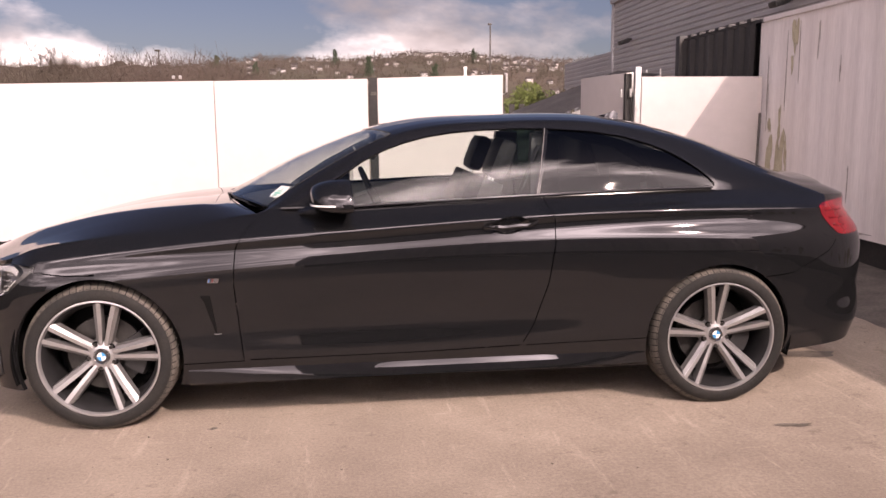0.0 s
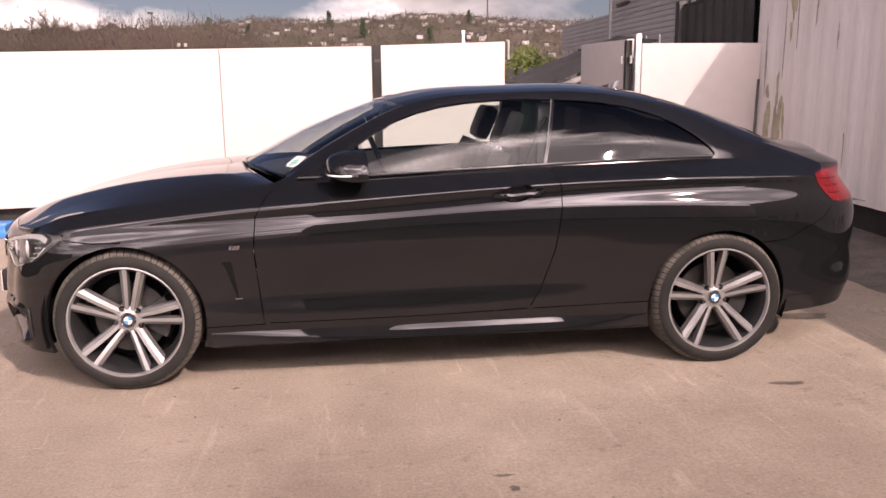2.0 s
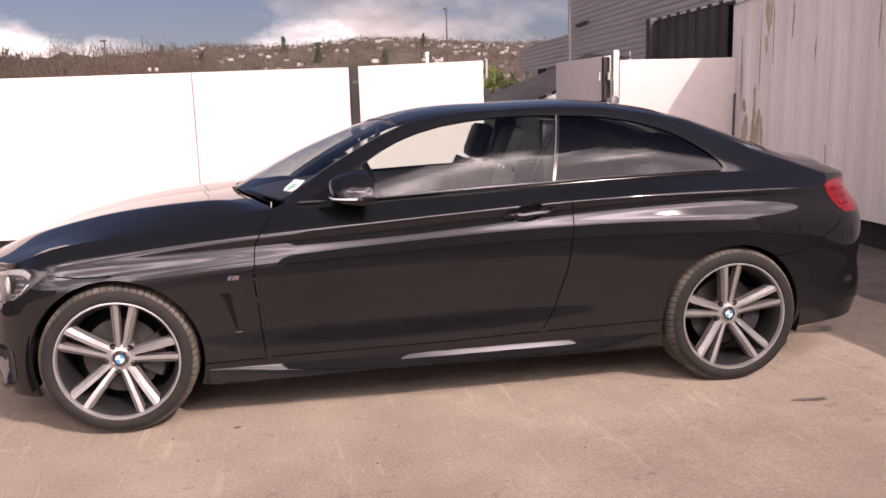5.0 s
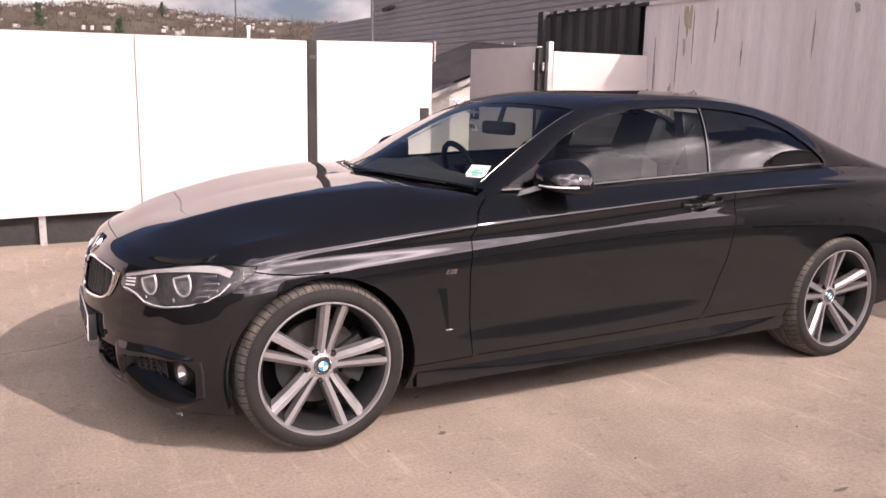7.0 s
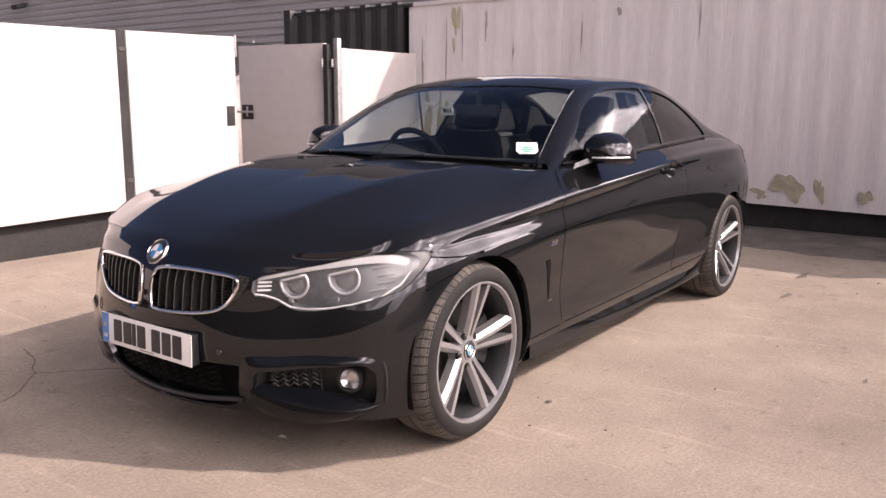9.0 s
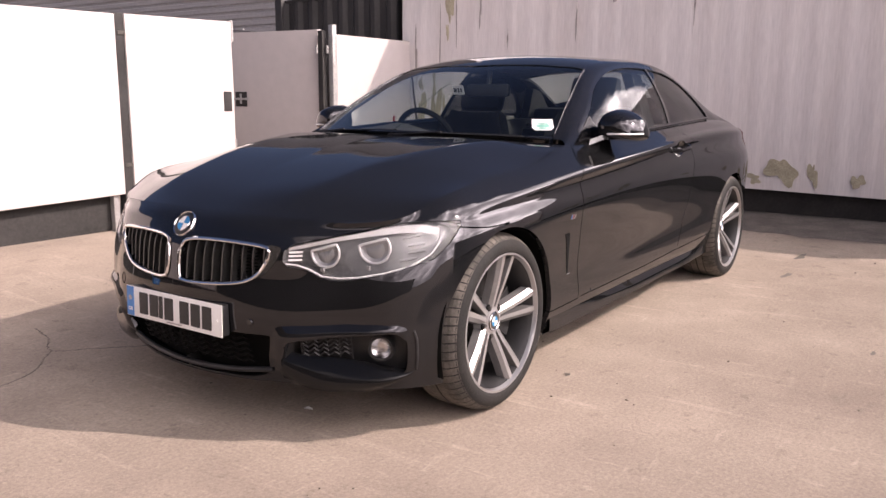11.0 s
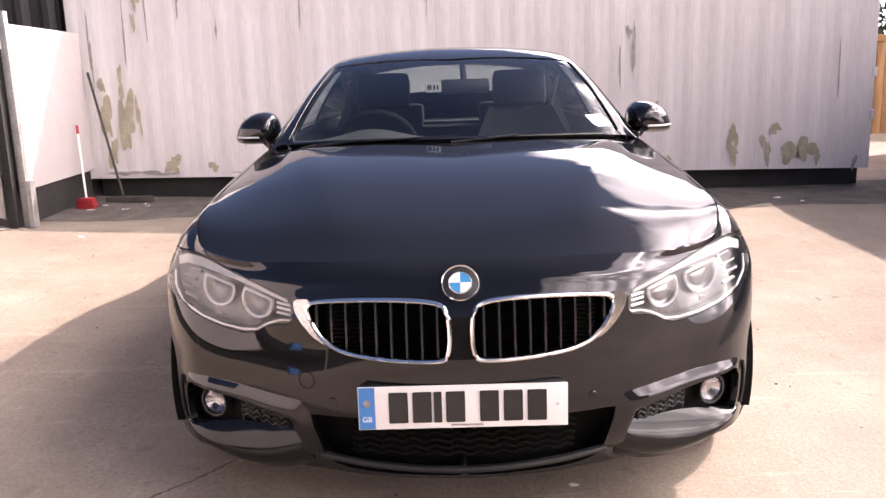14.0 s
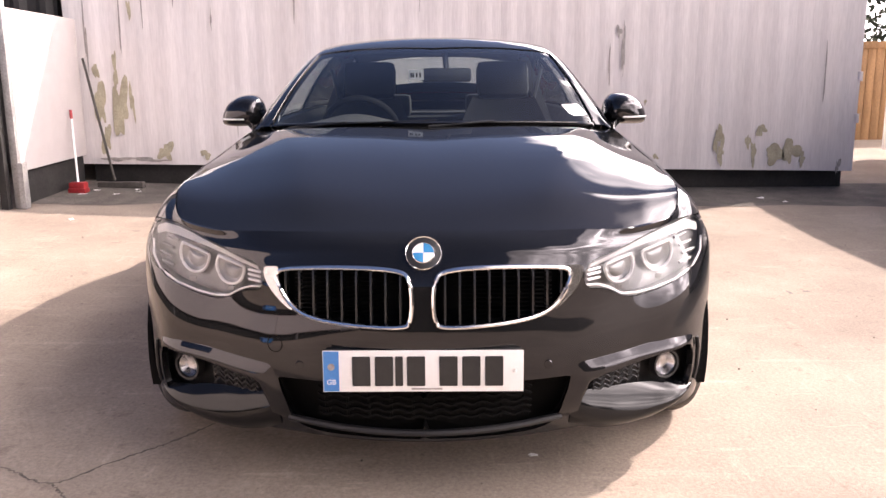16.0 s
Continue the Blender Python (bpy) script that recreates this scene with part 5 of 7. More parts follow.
    bmesh.ops.solidify(bm, geom=bm.faces, thickness=.004)
    part("mirror_triangle", bm, TRIM, car, smooth=False)

# roof aerial fin
bm = bmesh.new()
loops = []
for t in np.linspace(0, 1, 9):
    x = 1.03 + .15 * t
    zc = np.interp(x, [p[0] for p in ROOF_MID], [p[2] for p in ROOF_MID])
    h = .066 * t ** 1.4 * (1 if t < .95 else .6)
    w = .022 * (1 - .4 * t)
    loops.append([bm.verts.new((x, dy * w, zc - .006 + dz * (h + .008))) for dy, dz in ((-1, 0), (-.6, .5), (0, 1), (.6, .5), (1, 0))])
for p, q in zip(loops, loops[1:]):
    for k in range(4):
        bm.faces.new((p[k], p[k + 1], q[k + 1], q[k]))
bm.faces.new(loops[-1])
bmesh.ops.recalc_face_normals(bm, faces=bm.faces)
part("aerial_fin", bm, PAINT, car)

# scuttle and wipers
bm = bmesh.new()
rowa = [Vector((-.945 + .245 * (y / .75) ** 2, y, .950 - .03 * (y / .75) ** 2)) for y in np.linspace(-.74, .74, 31)]
for k in range(30):
    p, q = rowa[k], rowa[k + 1]
    bm.faces.new([bm.verts.new(c) for c in (p + Vector((-.05, 0, -.034)), q + Vector((-.05, 0, -.034)), q + Vector((.035, 0, -.006)), p + Vector((.035, 0, -.006)))])
part("scuttle", bm, PLASTIC, car, smooth=False)
for y0, y1 in ((.55, -.02), (-.05, -.60)):
    bm = bmesh.new()
    pts = []
    for t in np.linspace(0, 1, 12):
        y = y0 + (y1 - y0) * t
        x = -.92 + .235 * (y / .75) ** 2
        pts.append((x - .006, y, .984 - .03 * (y / .75) ** 2 + .010 * t))
    tube(pts, .0032, 6, bm)
    tube([pts[0], (pts[0][0] - .03, pts[0][1] + .06, pts[0][2] - .012), (pts[4][0] - .004, pts[4][1], pts[4][2] + .006)], .0045, 6, bm)
    part("wiper", bm, PLASTIC, car)

# stickers on the windscreen, each with a print of bars
p, n = on_screen(-.612, 1.026, -.006)
side_dir = Vector((0, 0, 1)).cross(n).normalized()
up_dir = n.cross(side_dir).normalized()
basis = Matrix((side_dir, up_dir, n)).transposed().to_4x4()
basis.translation = p
bm = bmesh.new()
bm.faces.new([bm.verts.new((x, y, .002)) for x, y in ((-.046, .042), (.046, .042), (.049, -.022), (.034, -.042), (-.034, -.044), (-.049, -.022))])
bmesh.ops.transform(bm, matrix=basis, verts=bm.verts)
sticker = part("screen_sticker", bm, WHITE, car, "white and green paper sticker on the screen", smooth=False)
for y, h, w in ((.004, .004, .026), (-.012, .006, .030), (-.028, .004, .016)):
    bm = box(-w, y - h, .003, w, y + h, .0036, 0, m=basis)
    part("print_bar", bm, GREEN_INK, sticker, smooth=False)
p, n = on_screen(.12, 1.262, -.03)
label_m = Matrix.Translation((-.27, .082, 1.178)) @ Matrix.Rotation(radians(-20), 4, "Y")
tag_ = part("price_tag", box(-.001, -.035, -.025, .001, .035, .025, 0, m=label_m), WHITE, car, "small white card behind the screen", smooth=False)
for y in (-.018, -.002, .014, .024):
    part("print_bar", box(-.002, y - .004, -.012, .0, y + .004, .010, 0, m=label_m), INK, tag_, smooth=False)

# ---------------------------------------------------------------- the car: cabin
bm = bmesh.new()
loops = []
for y in np.linspace(-.70, .70, 25):
    e = (y / .70) ** 2
    hump = .05 * math.exp(-((y - .36) / .17) ** 2)
    loops.append([bm.verts.new(c) for c in ((-.88 + .22 * e, y, .955 - .012 * e), (-.62 + .10 * e, y, .968 + .25 * hump), (-.42, y, .955 + hump), (-.34, y, .90 + hump), (-.33, y, .70), (-.40, y, .45))])
for p, q in zip(loops, loops[1:]):
    for k in range(5):
        bm.faces.new((p[k], p[k + 1], q[k + 1], q[k]))
bmesh.ops.recalc_face_normals(bm, faces=bm.faces)
part("dashboard", bm, CABIN, car, "black dashboard")
# steering wheel on the car's right
wheel_m = Matrix.Translation((-.17, .36, .90)) @ Matrix.Rotation(radians(-24), 4, "Y")
bm = lathe([(.185 + .016 * math.cos(a), .016 * math.sin(a)) for a in np.linspace(0, 2 * math.pi, 13)[:-1]], 44, axis="x", m=wheel_m, closed=True)
steer = part("steering_wheel", bm, LEATHER, car, "black leather steering wheel")
bm = box(-.01, -.07, -.06, .03, .07, .06, .02, m=wheel_m)
box(-.005, -.17, -.02, .015, .17, .015, .006, bm, m=wheel_m)
box(-.005, -.02, -.17, .015, .02, 0, .006, bm, m=wheel_m)
part("spokes", bm, PLASTIC, steer)
part("column", tube([(-.2, .36, .89), (-.45, .36, .80)], .04, 12), CABIN, steer)


def slab(outline, y0, y1, sgn):
    """A plate with that (x, z) outline; it leans in with height."""
    own = fill(outline, 1.0)
    for v in own.verts:
        lean = .46 * max(0, v.co.z - .95)
        v.co.y = (y0 + (y1 - y0) * v.co.y + lean) * sgn
    bmesh.ops.recalc_face_normals(own, faces=own.faces)
    return own


def seat(x, y):
    lean = Matrix.Translation((.28, 0, .50)) @ Matrix.Rotation(radians(22), 4, "Y")
    bm = bmesh.new()
    loops = []
    for t in np.linspace(0, 1, 12):
        w = .245 + .02 * math.sin(t * 3.1) - .075 * max(0, t - .55) / .45
        th = .075 - .025 * t
        z = .52 * t
        loops.append([bm.verts.new(lean @ Vector((dx * th, dy * w, z))) for dx, dy in ((-1.3, -.98), (-.5, -.72), (-.35, 0), (-.5, .72), (-1.3, .98), (.6, 1.0), (1, .6), (1, -.6), (.6, -1.0))])
    for p, q in zip(loops, loops[1:]):
        for k in range(9):
            bm.faces.new((p[k], p[(k + 1) % 9], q[(k + 1) % 9], q[k]))
    bm.faces.new(loops[-1]), bm.faces.new(loops[0])
    bmesh.ops.recalc_face_normals(bm, faces=bm.faces)
    s = part("seat", bm, LEATHER, car, "black leather seat", angle=60, at=pose(x, y, .06))
    part("cushion", box(-.26, -.25, .32, .26, .25, .48, .06), LEATHER, s)
    bm = box(-.05, -.145, .535, .045, .145, .745, .045, m=lean)
    part("headrest", bm, LEATHER, s)
    for dy in (-.05, .05):
        part("headrest_post", tube([lean @ Vector((0, dy, .5)), lean @ Vector((0, dy, .60))], .007, 8), CHROME, s)


for y in (-.37, .37):
    seat(-.07, y)
for sgn in (1, -1):
    part("pillar_trim", slab([(.54, .88), (.68, .88), (.71, 1.27), (.58, 1.28)], -.68, -.62, sgn), CABIN, car)
    part("rear_side_trim", slab([(.72, .80), (1.50, .80), (1.46, .99), (.72, .98)], -.66, -.60, sgn), CABIN, car)
    part("rear_pillar_trim", slab([(1.25, 1.0), (1.55, 1.0), (1.50, 1.06), (1.28, 1.18), (1.15, 1.20)], -.58, -.52, sgn), CABIN, car)
    part("seat_belt", tube([(.60, -.60 * sgn, 1.22), (.52, -.54 * sgn, 1.0), (.45, -.50 * sgn, .6)], .012, 6), CABIN, car)
bm = box(.95, -.60, .35, 1.35, .60, .50, .06)
box(1.28, -.58, .45, 1.42, .58, .93, .05, bm)
rear_seat = part("rear_seat", bm, LEATHER, car)
for y in (-.33, .33):
    part("rear_headrest", box(1.28, y - .15, .92, 1.40, y + .15, 1.07, .04), LEATHER, car)
part("parcel_shelf", box(1.38, -.62, .93, 1.90, .62, .95, .008), CABIN, car)
for sgn in (1, -1):
    bm = bmesh.new()
    pts = [on_side(x, .80) for x in np.linspace(-.62, 1.35, 24)]
    loops = []
    for p in pts:
        g = spline(LINES[-1], [np.interp(p.x, [q[0] for q in LINES[-1][8:14]], range(8, 14))])[0]
        loops.append([bm.verts.new((p.x, (g[1] + dy) * sgn, g[2] + dz)) for dy, dz in ((.015, .004), (.05, .0), (.07, -.05), (.08, -.30), (.06, -.60))])
    for p, q in zip(loops, loops[1:]):
        for k in range(4):
            bm.faces.new((p[k], p[k + 1], q[k + 1], q[k]))
    bmesh.ops.recalc_face_normals(bm, faces=bm.faces)
    part("door_card", bm, CABIN, car)
bm = bmesh.new()
liner = [[(p[0], p[1], p[2] - .035) for p in row[31:69:4]] for row in (M1, M2, M3, C)]
for a, b in zip(liner, liner[1:]):
    for k in range(len(a) - 1):
        for sgn in (1, -1):
            bm.faces.new([bm.verts.new((q[0], q[1] * sgn, q[2])) for q in (a[k], a[k + 1], b[k + 1], b[k])])
part("headliner", bm, HEADLINING, car, "grey roof lining", smooth=False)
# inside mirror
mm = Matrix.Translation((-.20, -.06, 1.175)) @ Matrix.Rotation(radians(8), 4, "Z")
rear_mirror = part("rear_view_mirror", box(-.02, -.12, -.032, .02, .12, .035, .018, m=mm), PLASTIC, car)
part("stem", tube([(-.20, -.06, 1.19), (-.16, -.05, 1.30)], .014, 8), PLASTIC, rear_mirror)


# ---------------------------------------------------------------- the car: wheels
def wheel(at, turn_deg, width, flip):
    """Outer face towards -y; turn: the angle of the first pair of spokes."""
    h = width / 2
    w = part("wheel", lathe([(.245, -h + .016), (.237, -h + .03), (.228, -h + .06), (.222, 0), (.226, h - .03), (.24, h)], 60), PLASTIC, car, "silver and grey alloy wheel with five double spokes")
    w.matrix_basis = at @ (Matrix.Rotation(math.pi, 4, "Z") if flip else Matrix())
    R0 = .325
    prof = [(.253, -h + .012), (.261, -h + .001), (.272, -h - .003), (.288, -h - .003), (.300, -h + .001), (.311, -h + .009), (.319, -h + .022), (R0, -h + .045), (R0 + .001, 0)]
    prof = prof + [(r, -a) for r, a in prof[-2::-1]]
    part("tyre", lathe(prof, 72), RUBBER, w, "low-profile black tyre")
    bm = bmesh.new()
    n = 66
    for s_ in (-1, 1):
        for i in range(n):
            a0, a1 = 2 * math.pi * (i + .06) / n, 2 * math.pi * (i + .90) / n
            sk = .35 * 2 * math.pi / n
            rows_ = []
            for r, y, k in ((R0 - .017, h - .006, 0), (R0 - .008, h - .016, .15), (R0 - .001, h - .028, .3), (R0 + .005, h - .048, .6), (R0 + .005, h * .36, 1.0)):
                rows_.append([bm.verts.new((r * math.cos(a + sk * k), y * s_, r * math.sin(a + sk * k))) for a in (a0, a1)])
            base = [bm.verts.new(((R0 - .008) * math.cos(a + sk), h * .36 * s_, (R0 - .008) * math.sin(a + sk))) for a in (a0, a1)]
            rows_.append(base)
            for p, q in zip(rows_, rows_[1:]):
                bm.faces.new((p[0], p[1], q[1], q[0]))
            for e in (0, 1):
                low = [bm.verts.new(v.co * 1.0 - Vector((v.co.x, 0, v.co.z)).normalized() * .010) for v in (rows_[2][e], rows_[3][e], rows_[4][e])]
                bm.faces.new((rows_[2][e], rows_[3][e], low[1], low[0]))
                bm.faces.new((rows_[3][e], rows_[4][e], low[2], low[1]))
    for y in (-.022, .022):
        for i in range(n):
            a0, a1 = 2 * math.pi * i / n, 2 * math.pi * (i + 1) / n
            for ya, yb in ((y - .018, y + .018),):
                bm.faces.new([bm.verts.new(((R0 + .005) * math.cos(a), yy, (R0 + .005) * math.sin(a))) for a, yy in ((a0, ya), (a1, ya), (a1, yb), (a0, yb))])
    bmesh.ops.recalc_face_normals(bm, faces=bm.faces)
    part("tread", bm, TREAD, w, "dusty tread blocks", smooth=False)
    part("rim_lip", lathe([(.245, -h + .022), (.2490, -h + .007), (.2525, -h + .001), (.2595, -h + .002), (.261, -h + .014)], 72), ALLOY, w)
    part("rim_back", lathe([(.0001, h - .03), (.2, h - .03), (.236, h - .02)], 40), DARK, w)
    y_hub, y_rim = -.062, -h + .012
    for k in range(5):
        for s_ in (-1, 1):
            bm = bmesh.new()
            base = radians(turn_deg + 72 * k)
            loops = []
            for t in np.linspace(0, 1, 9):
                r = .048 + (.248 - .048) * t
                off = s_ * (.0150 + .0235 * t ** 1.25)
                half = .0120 + .0045 * t
                ydepth = y_hub + (y_rim - y_hub) * t ** 1.2 - .004 * math.sin(math.pi * t)
                ring = []
                for dx, dy in ((-half - .001, .040), (-half, .008), (-half + .0012, 0), (half * .22, -.0008), (half * .30, .0002), (half * .8, .0050), (half + .004, .0105), (half + .009, .040)):
                    lx, lz = r, off + dx * s_
                    ring.append(bm.verts.new((lx * math.cos(base) - lz * math.sin(base), ydepth + dy, lx * math.sin(base) + lz * math.cos(base))))
                loops.append(ring)
            for p, q in zip(loops, loops[1:]):
                for j in range(7):
                    f = bm.faces.new((p[j], p[j + 1], q[j + 1], q[j]))
                    f.material_index = 0 if 2 <= j <= 3 else 1
            bmesh.ops.recalc_face_normals(bm, faces=bm.faces)
            if sum(f.normal.y for f in bm.faces if f.material_index == 0) > 0:
                bmesh.ops.reverse_faces(bm, faces=bm.faces)
            part("spoke", bm, [ALLOY, ALLOY_GREY], w, angle=20)
    part("hub", lathe([(.036, y_hub - .004), (.045, y_hub - .001), (.062, y_hub + .004), (.070, y_hub + .02), (.075, y_hub + .05)], 40), ALLOY, w)
    cap_m = Matrix.Translation((0, y_hub - .004, 0)) @ Matrix.Rotation(radians(90), 4, "Z")
    part("centre_cap", lathe([(.0001, -.004), (.030, -.004), (.034, 0), (.035, .006)], 32, axis="x", m=cap_m), INK, w, "round black, blue and white cap")
    for q in range(4):
        bm = bmesh.new()
        pts = [(0, 0)] + [(.019 * math.cos(a), .019 * math.sin(a)) for a in np.linspace(q * math.pi / 2, (q + 1) * math.pi / 2, 7)]
        bm.faces.new([bm.verts.new((-.0048, y, z)) for y, z in pts])
        bmesh.ops.transform(bm, matrix=cap_m, verts=bm.verts)
        part("cap_quarter", bm, WHITE if q % 2 == 0 else SKY_BLUE, w, smooth=False)
    part("cap_ring", lathe([(.030, -.004), (.032, -.0062), (.0345, -.003)], 32, axis="x", m=cap_m), CHROME, w)
    for k in range(5):
        a = radians(turn_deg + 36 + 72 * k)
        m = Matrix.Translation((.056 * math.cos(a), y_hub + .012, .056 * math.sin(a)))
        bolt = part("wheel_bolt", lathe([(.0001, -.016), (.008, -.016), (.0095, -.012), (.0095, -.006)], 12, m=m), STEEL, w)
        part("bolt_recess", lathe([(.0001, -.0085), (.0155, -.0085), (.0165, -.004)], 16, m=m), DARK, bolt)
    part("brake_disc", lathe([(.06, -.030), (.075, -.022), (.08, .0), (.165, .0), (.165, .022), (.08, .022)], 48), STEEL, w)
    bm = bmesh.new()
    loops = []
    for a in np.linspace(radians(-32), radians(32), 8):
        loops.append([bm.verts.new((r * math.cos(a), y, r * math.sin(a))) for r, y in ((.10, -.03), (.185, -.03), (.195, -.01), (.195, .05), (.10, .05))])
    for p, q in zip(loops, loops[1:]):
        for j in range(5):
            bm.faces.new((p[j], p[(j + 1) % 5], q[(j + 1) % 5], q[j]))
    bm.faces.new(loops[0]), bm.faces.new(loops[-1])
    bmesh.ops.recalc_face_normals(bm, faces=bm.faces)
    part("caliper", bm, PLASTIC, w)
    return w


wheel(pose(-1.405, -.776, .330), 80, .225, False)
wheel(pose(1.405, -.792, .330), 93, .250, False)
wheel(pose(-1.405, .776, .330), 20, .225, True)
wheel(pose(1.405, .792, .330), 50, .250, True)

# ---------------------------------------------------------------- the yard
def ground_mesh():
    bm = bmesh.new()
    near = list(np.linspace(-14, 14, 113))
    xs = [-3000, -900, -300, -120, -60, -30, -20] + near + [20, 30, 60, 120, 300, 900, 3000]
    grid = [[bm.verts.new((x, y, ground_z(x, y) + (.006 * noise.noise((x * .7, y * .7, 3)) if max(abs(x), abs(y)) < 15 and not (abs(x) < 2.6 and abs(y) < 1.6) else 0))) for y in xs] for x in xs]
    for i in range(len(xs) - 1):
        for k in range(len(xs) - 1):
            bm.faces.new((grid[i][k], grid[i + 1][k], grid[i + 1][k + 1], grid[i][k + 1]))
    return bm


solid("ground", ground_mesh(), CONCRETE, "worn pale concrete yard with stains and scrapes", "ground", kind="structure")
# unseen wall added behind the camera to give the nose a dark reflection
bm = box(-9.3, -14.0, -.05, -9.05, 3.2, 2.45, .01)
box(-9.34, -14.02, 2.45, -9.01, 3.22, 2.53, .012, bm)
solid("added_wall_west", bm, ADDED_WALL, "plain dark wall, unseen, added to darken the car's reflections", "wall", kind="structure")


def ribbon(pts, width, seed, lift=.003):
    """An uneven strip lying on the ground."""
    rng = random.Random(seed)
    bm = bmesh.new()
    p = np.array(pts, float)
    fine = spline(np.c_[p, np.zeros(len(p))], np.linspace(0, len(p) - 1, 14 * len(p)))[:, :2]
    prev = None
    for i, (x, y) in enumerate(fine):
        d = fine[min(i + 1, len(fine) - 1)] - fine[max(i - 1, 0)]
        n = np.array([-d[1], d[0]]) / (np.hypot(*d) + 1e-9)
        j = rng.uniform(-.5, .5) * width * 1.6
        w = width * rng.uniform(.25, 1.0)
        a, b = np.array((x, y)) + n * (j + w), np.array((x, y)) + n * (j - w)
        cur = [bm.verts.new((*q, ground_z(*q) + lift)) for q in (a, b)]
        if prev:
            bm.faces.new((prev[0], cur[0], cur[1], prev[1]))
        prev = cur
    return bm


for k, pts in enumerate(([(-1.60, .73), (-1.75, .83), (-1.90, .965), (-2.03, 1.08), (-1.95, 1.25), (-1.90, 1.45)], [(-2.03, 1.08), (-2.12, .99), (-2.20, .90), (-2.32, .84), (-2.55, .80)])):
    solid("crack", ribbon(pts, .006, k), CRACK, "thin dark crack in the concrete", "crack", "cracks in the concrete", smooth=False)


def stain(name, x, y, rx, ry, seed, mat_, label, category, lift=.003, turn=0.0, group=""):
    bm = bmesh.new()
    c, s = math.cos(turn), math.sin(turn)
    pts = [(x + c * a - s * b, y + s * a + c * b) for a, b in blob_outline(rx, ry, seed, 30, .6)]
    bm.faces.new([bm.verts.new((a, b, ground_z(a, b) + lift)) for a, b in pts])
    return solid(name, bm, mat_, label, category, group, smooth=False)


for k, (x, y, rx, ry) in enumerate(((1.60, -1.24, .07, .022), (2.23, -1.20, .09, .028), (.17, -2.03, .028, .018), (.26, -2.13, .05, .022), (2.22, -.28, .13, .07), (.14, -1.93, .03, .012), (-.93, -.92, .02, .012))):
    stain("damp_patch", x, y, rx, ry, 40 + k, STAIN, "small dark damp patch on the concrete", "stain", group="damp patches")
# loose grit
rng = random.Random(77)
bm = bmesh.new()
for _ in range(240):
    x, y = rng.uniform(-4.5, 3.4), rng.uniform(-3.9, 3.0)
    s_ = rng.uniform(.0022, .006)
    own = bmesh.new()
    bmesh.ops.create_icosphere(own, subdivisions=1, radius=s_)
    join(bm, own, Matrix.Translation((x, y, ground_z(x, y) + s_ * .3)) @ Matrix.Diagonal((rng.uniform(.8, 1.6), rng.uniform(.7, 1.3), .7, 1)))
solid("grit", bm, GRIT, "loose dark grit scattered on the concrete", "grit", kind="stuff", smooth=False)
# dirt along the container; its dark colour also paints in the container's shade
bm = bmesh.new()
edge = []
for i, y in enumerate(np.linspace(-6.5, 3.55, 90)):
    x = 2.95 + .16 * noise.noise((y * .9, 0, 2)) + .06 * noise.noise((y * 5, 1, 2)) + (.0 if y < 2.4 else -.25 * (y - 2.4))
    edge.append([bm.verts.new((q, y, ground_z(q, y) + .004)) for q in (x, x + .3, x + .6, 4.1)])
for p, q in zip(edge, edge[1:]):
    for k in range(3):
        bm.faces.new((p[k], p[k + 1], q[k + 1], q[k]))
solid("shaded_dirt_strip", bm, SHADED_DIRT, "mossy dirt on the concrete along the container, darkened for the container's shade", "dirt", kind="stuff")

# ---------------------------------------------------------------- fence and gate
FY = 3.27


def slanted(x0, x1, zb0, zb1, zt0, zt1, y0, y1, bm=None, mat=0):
    own = bmesh.new()
    c = [(x0, y0, zb0), (x1, y0, zb1), (x1, y1, zb1), (x0, y1, zb0), (x0, y0, zt0), (x1, y0, zt1), (x1, y1, zt1), (x0, y1, zt0)]
    v = [own.verts.new(p) for p in c]
    for q in ((0, 1, 2, 3), (7, 6, 5, 4), (0, 4, 5, 1), (1, 5, 6, 2), (2, 6, 7, 3), (3, 7, 4, 0)):
        own.faces.new([v[i] for i in q])
    bmesh.ops.recalc_face_normals(own, faces=own.faces)
    bmesh.ops.bevel(own, geom=list(own.edges), offset=.003, segments=1, affect="EDGES")
    return join(bm, own, None, mat)


fence = thing("fence", "tall white sheet fence round the yard, on legs above the ground", "fence")
edges = [-9.0, -6.45, -4.0, -1.535, -.135]
top_z, low_z = lambda x: 1.740 + .0105 * x, lambda x: .386 + .026 * x
for x0, x1 in zip(edges, edges[1:]):
    part("sheet", slanted(x0 + .003, x1 - .003, low_z(x0), low_z(x1), top_z(x0), top_z(x1), FY, FY + .03), FENCE, fence)
part("top_rail", slanted(-9, -.15, top_z(-9) - .05, top_z(-.15) - .05, top_z(-9) + .004, top_z(-.15) + .004, FY + .032, FY + .07), POST, fence)
part("kickboard", slanted(-9, -.15, -.05, .10, .36, .44, FY + .09, FY + .12), KICK, fence)
for x in (-7.2, -4.75, -2.27, -.20):
    part("leg", slanted(x - .025, x + .025, ground_z(x, FY) - .03, ground_z(x, FY) - .03, low_z(x) + .1, low_z(x) + .1, FY + .032, FY + .085), POST, fence)
part("end_post", slanted(-.125, -.045, ground_z(-.1, FY) - .02, ground_z(-.1, FY) - .02, 1.75, 1.75, FY + .02, FY + .10), KICK, fence)
for z in (1.62, .62):
    part("hinge", box(-.11, FY + .012, z - .03, -.03, FY + .022, z + .0, .004), POST_DARK, fence)
for x in (-1.89, -1.83):
    part("bracket", box(x - .012, FY + .005, 1.745, x + .012, FY + .03, 1.775, .003), POST, fence)

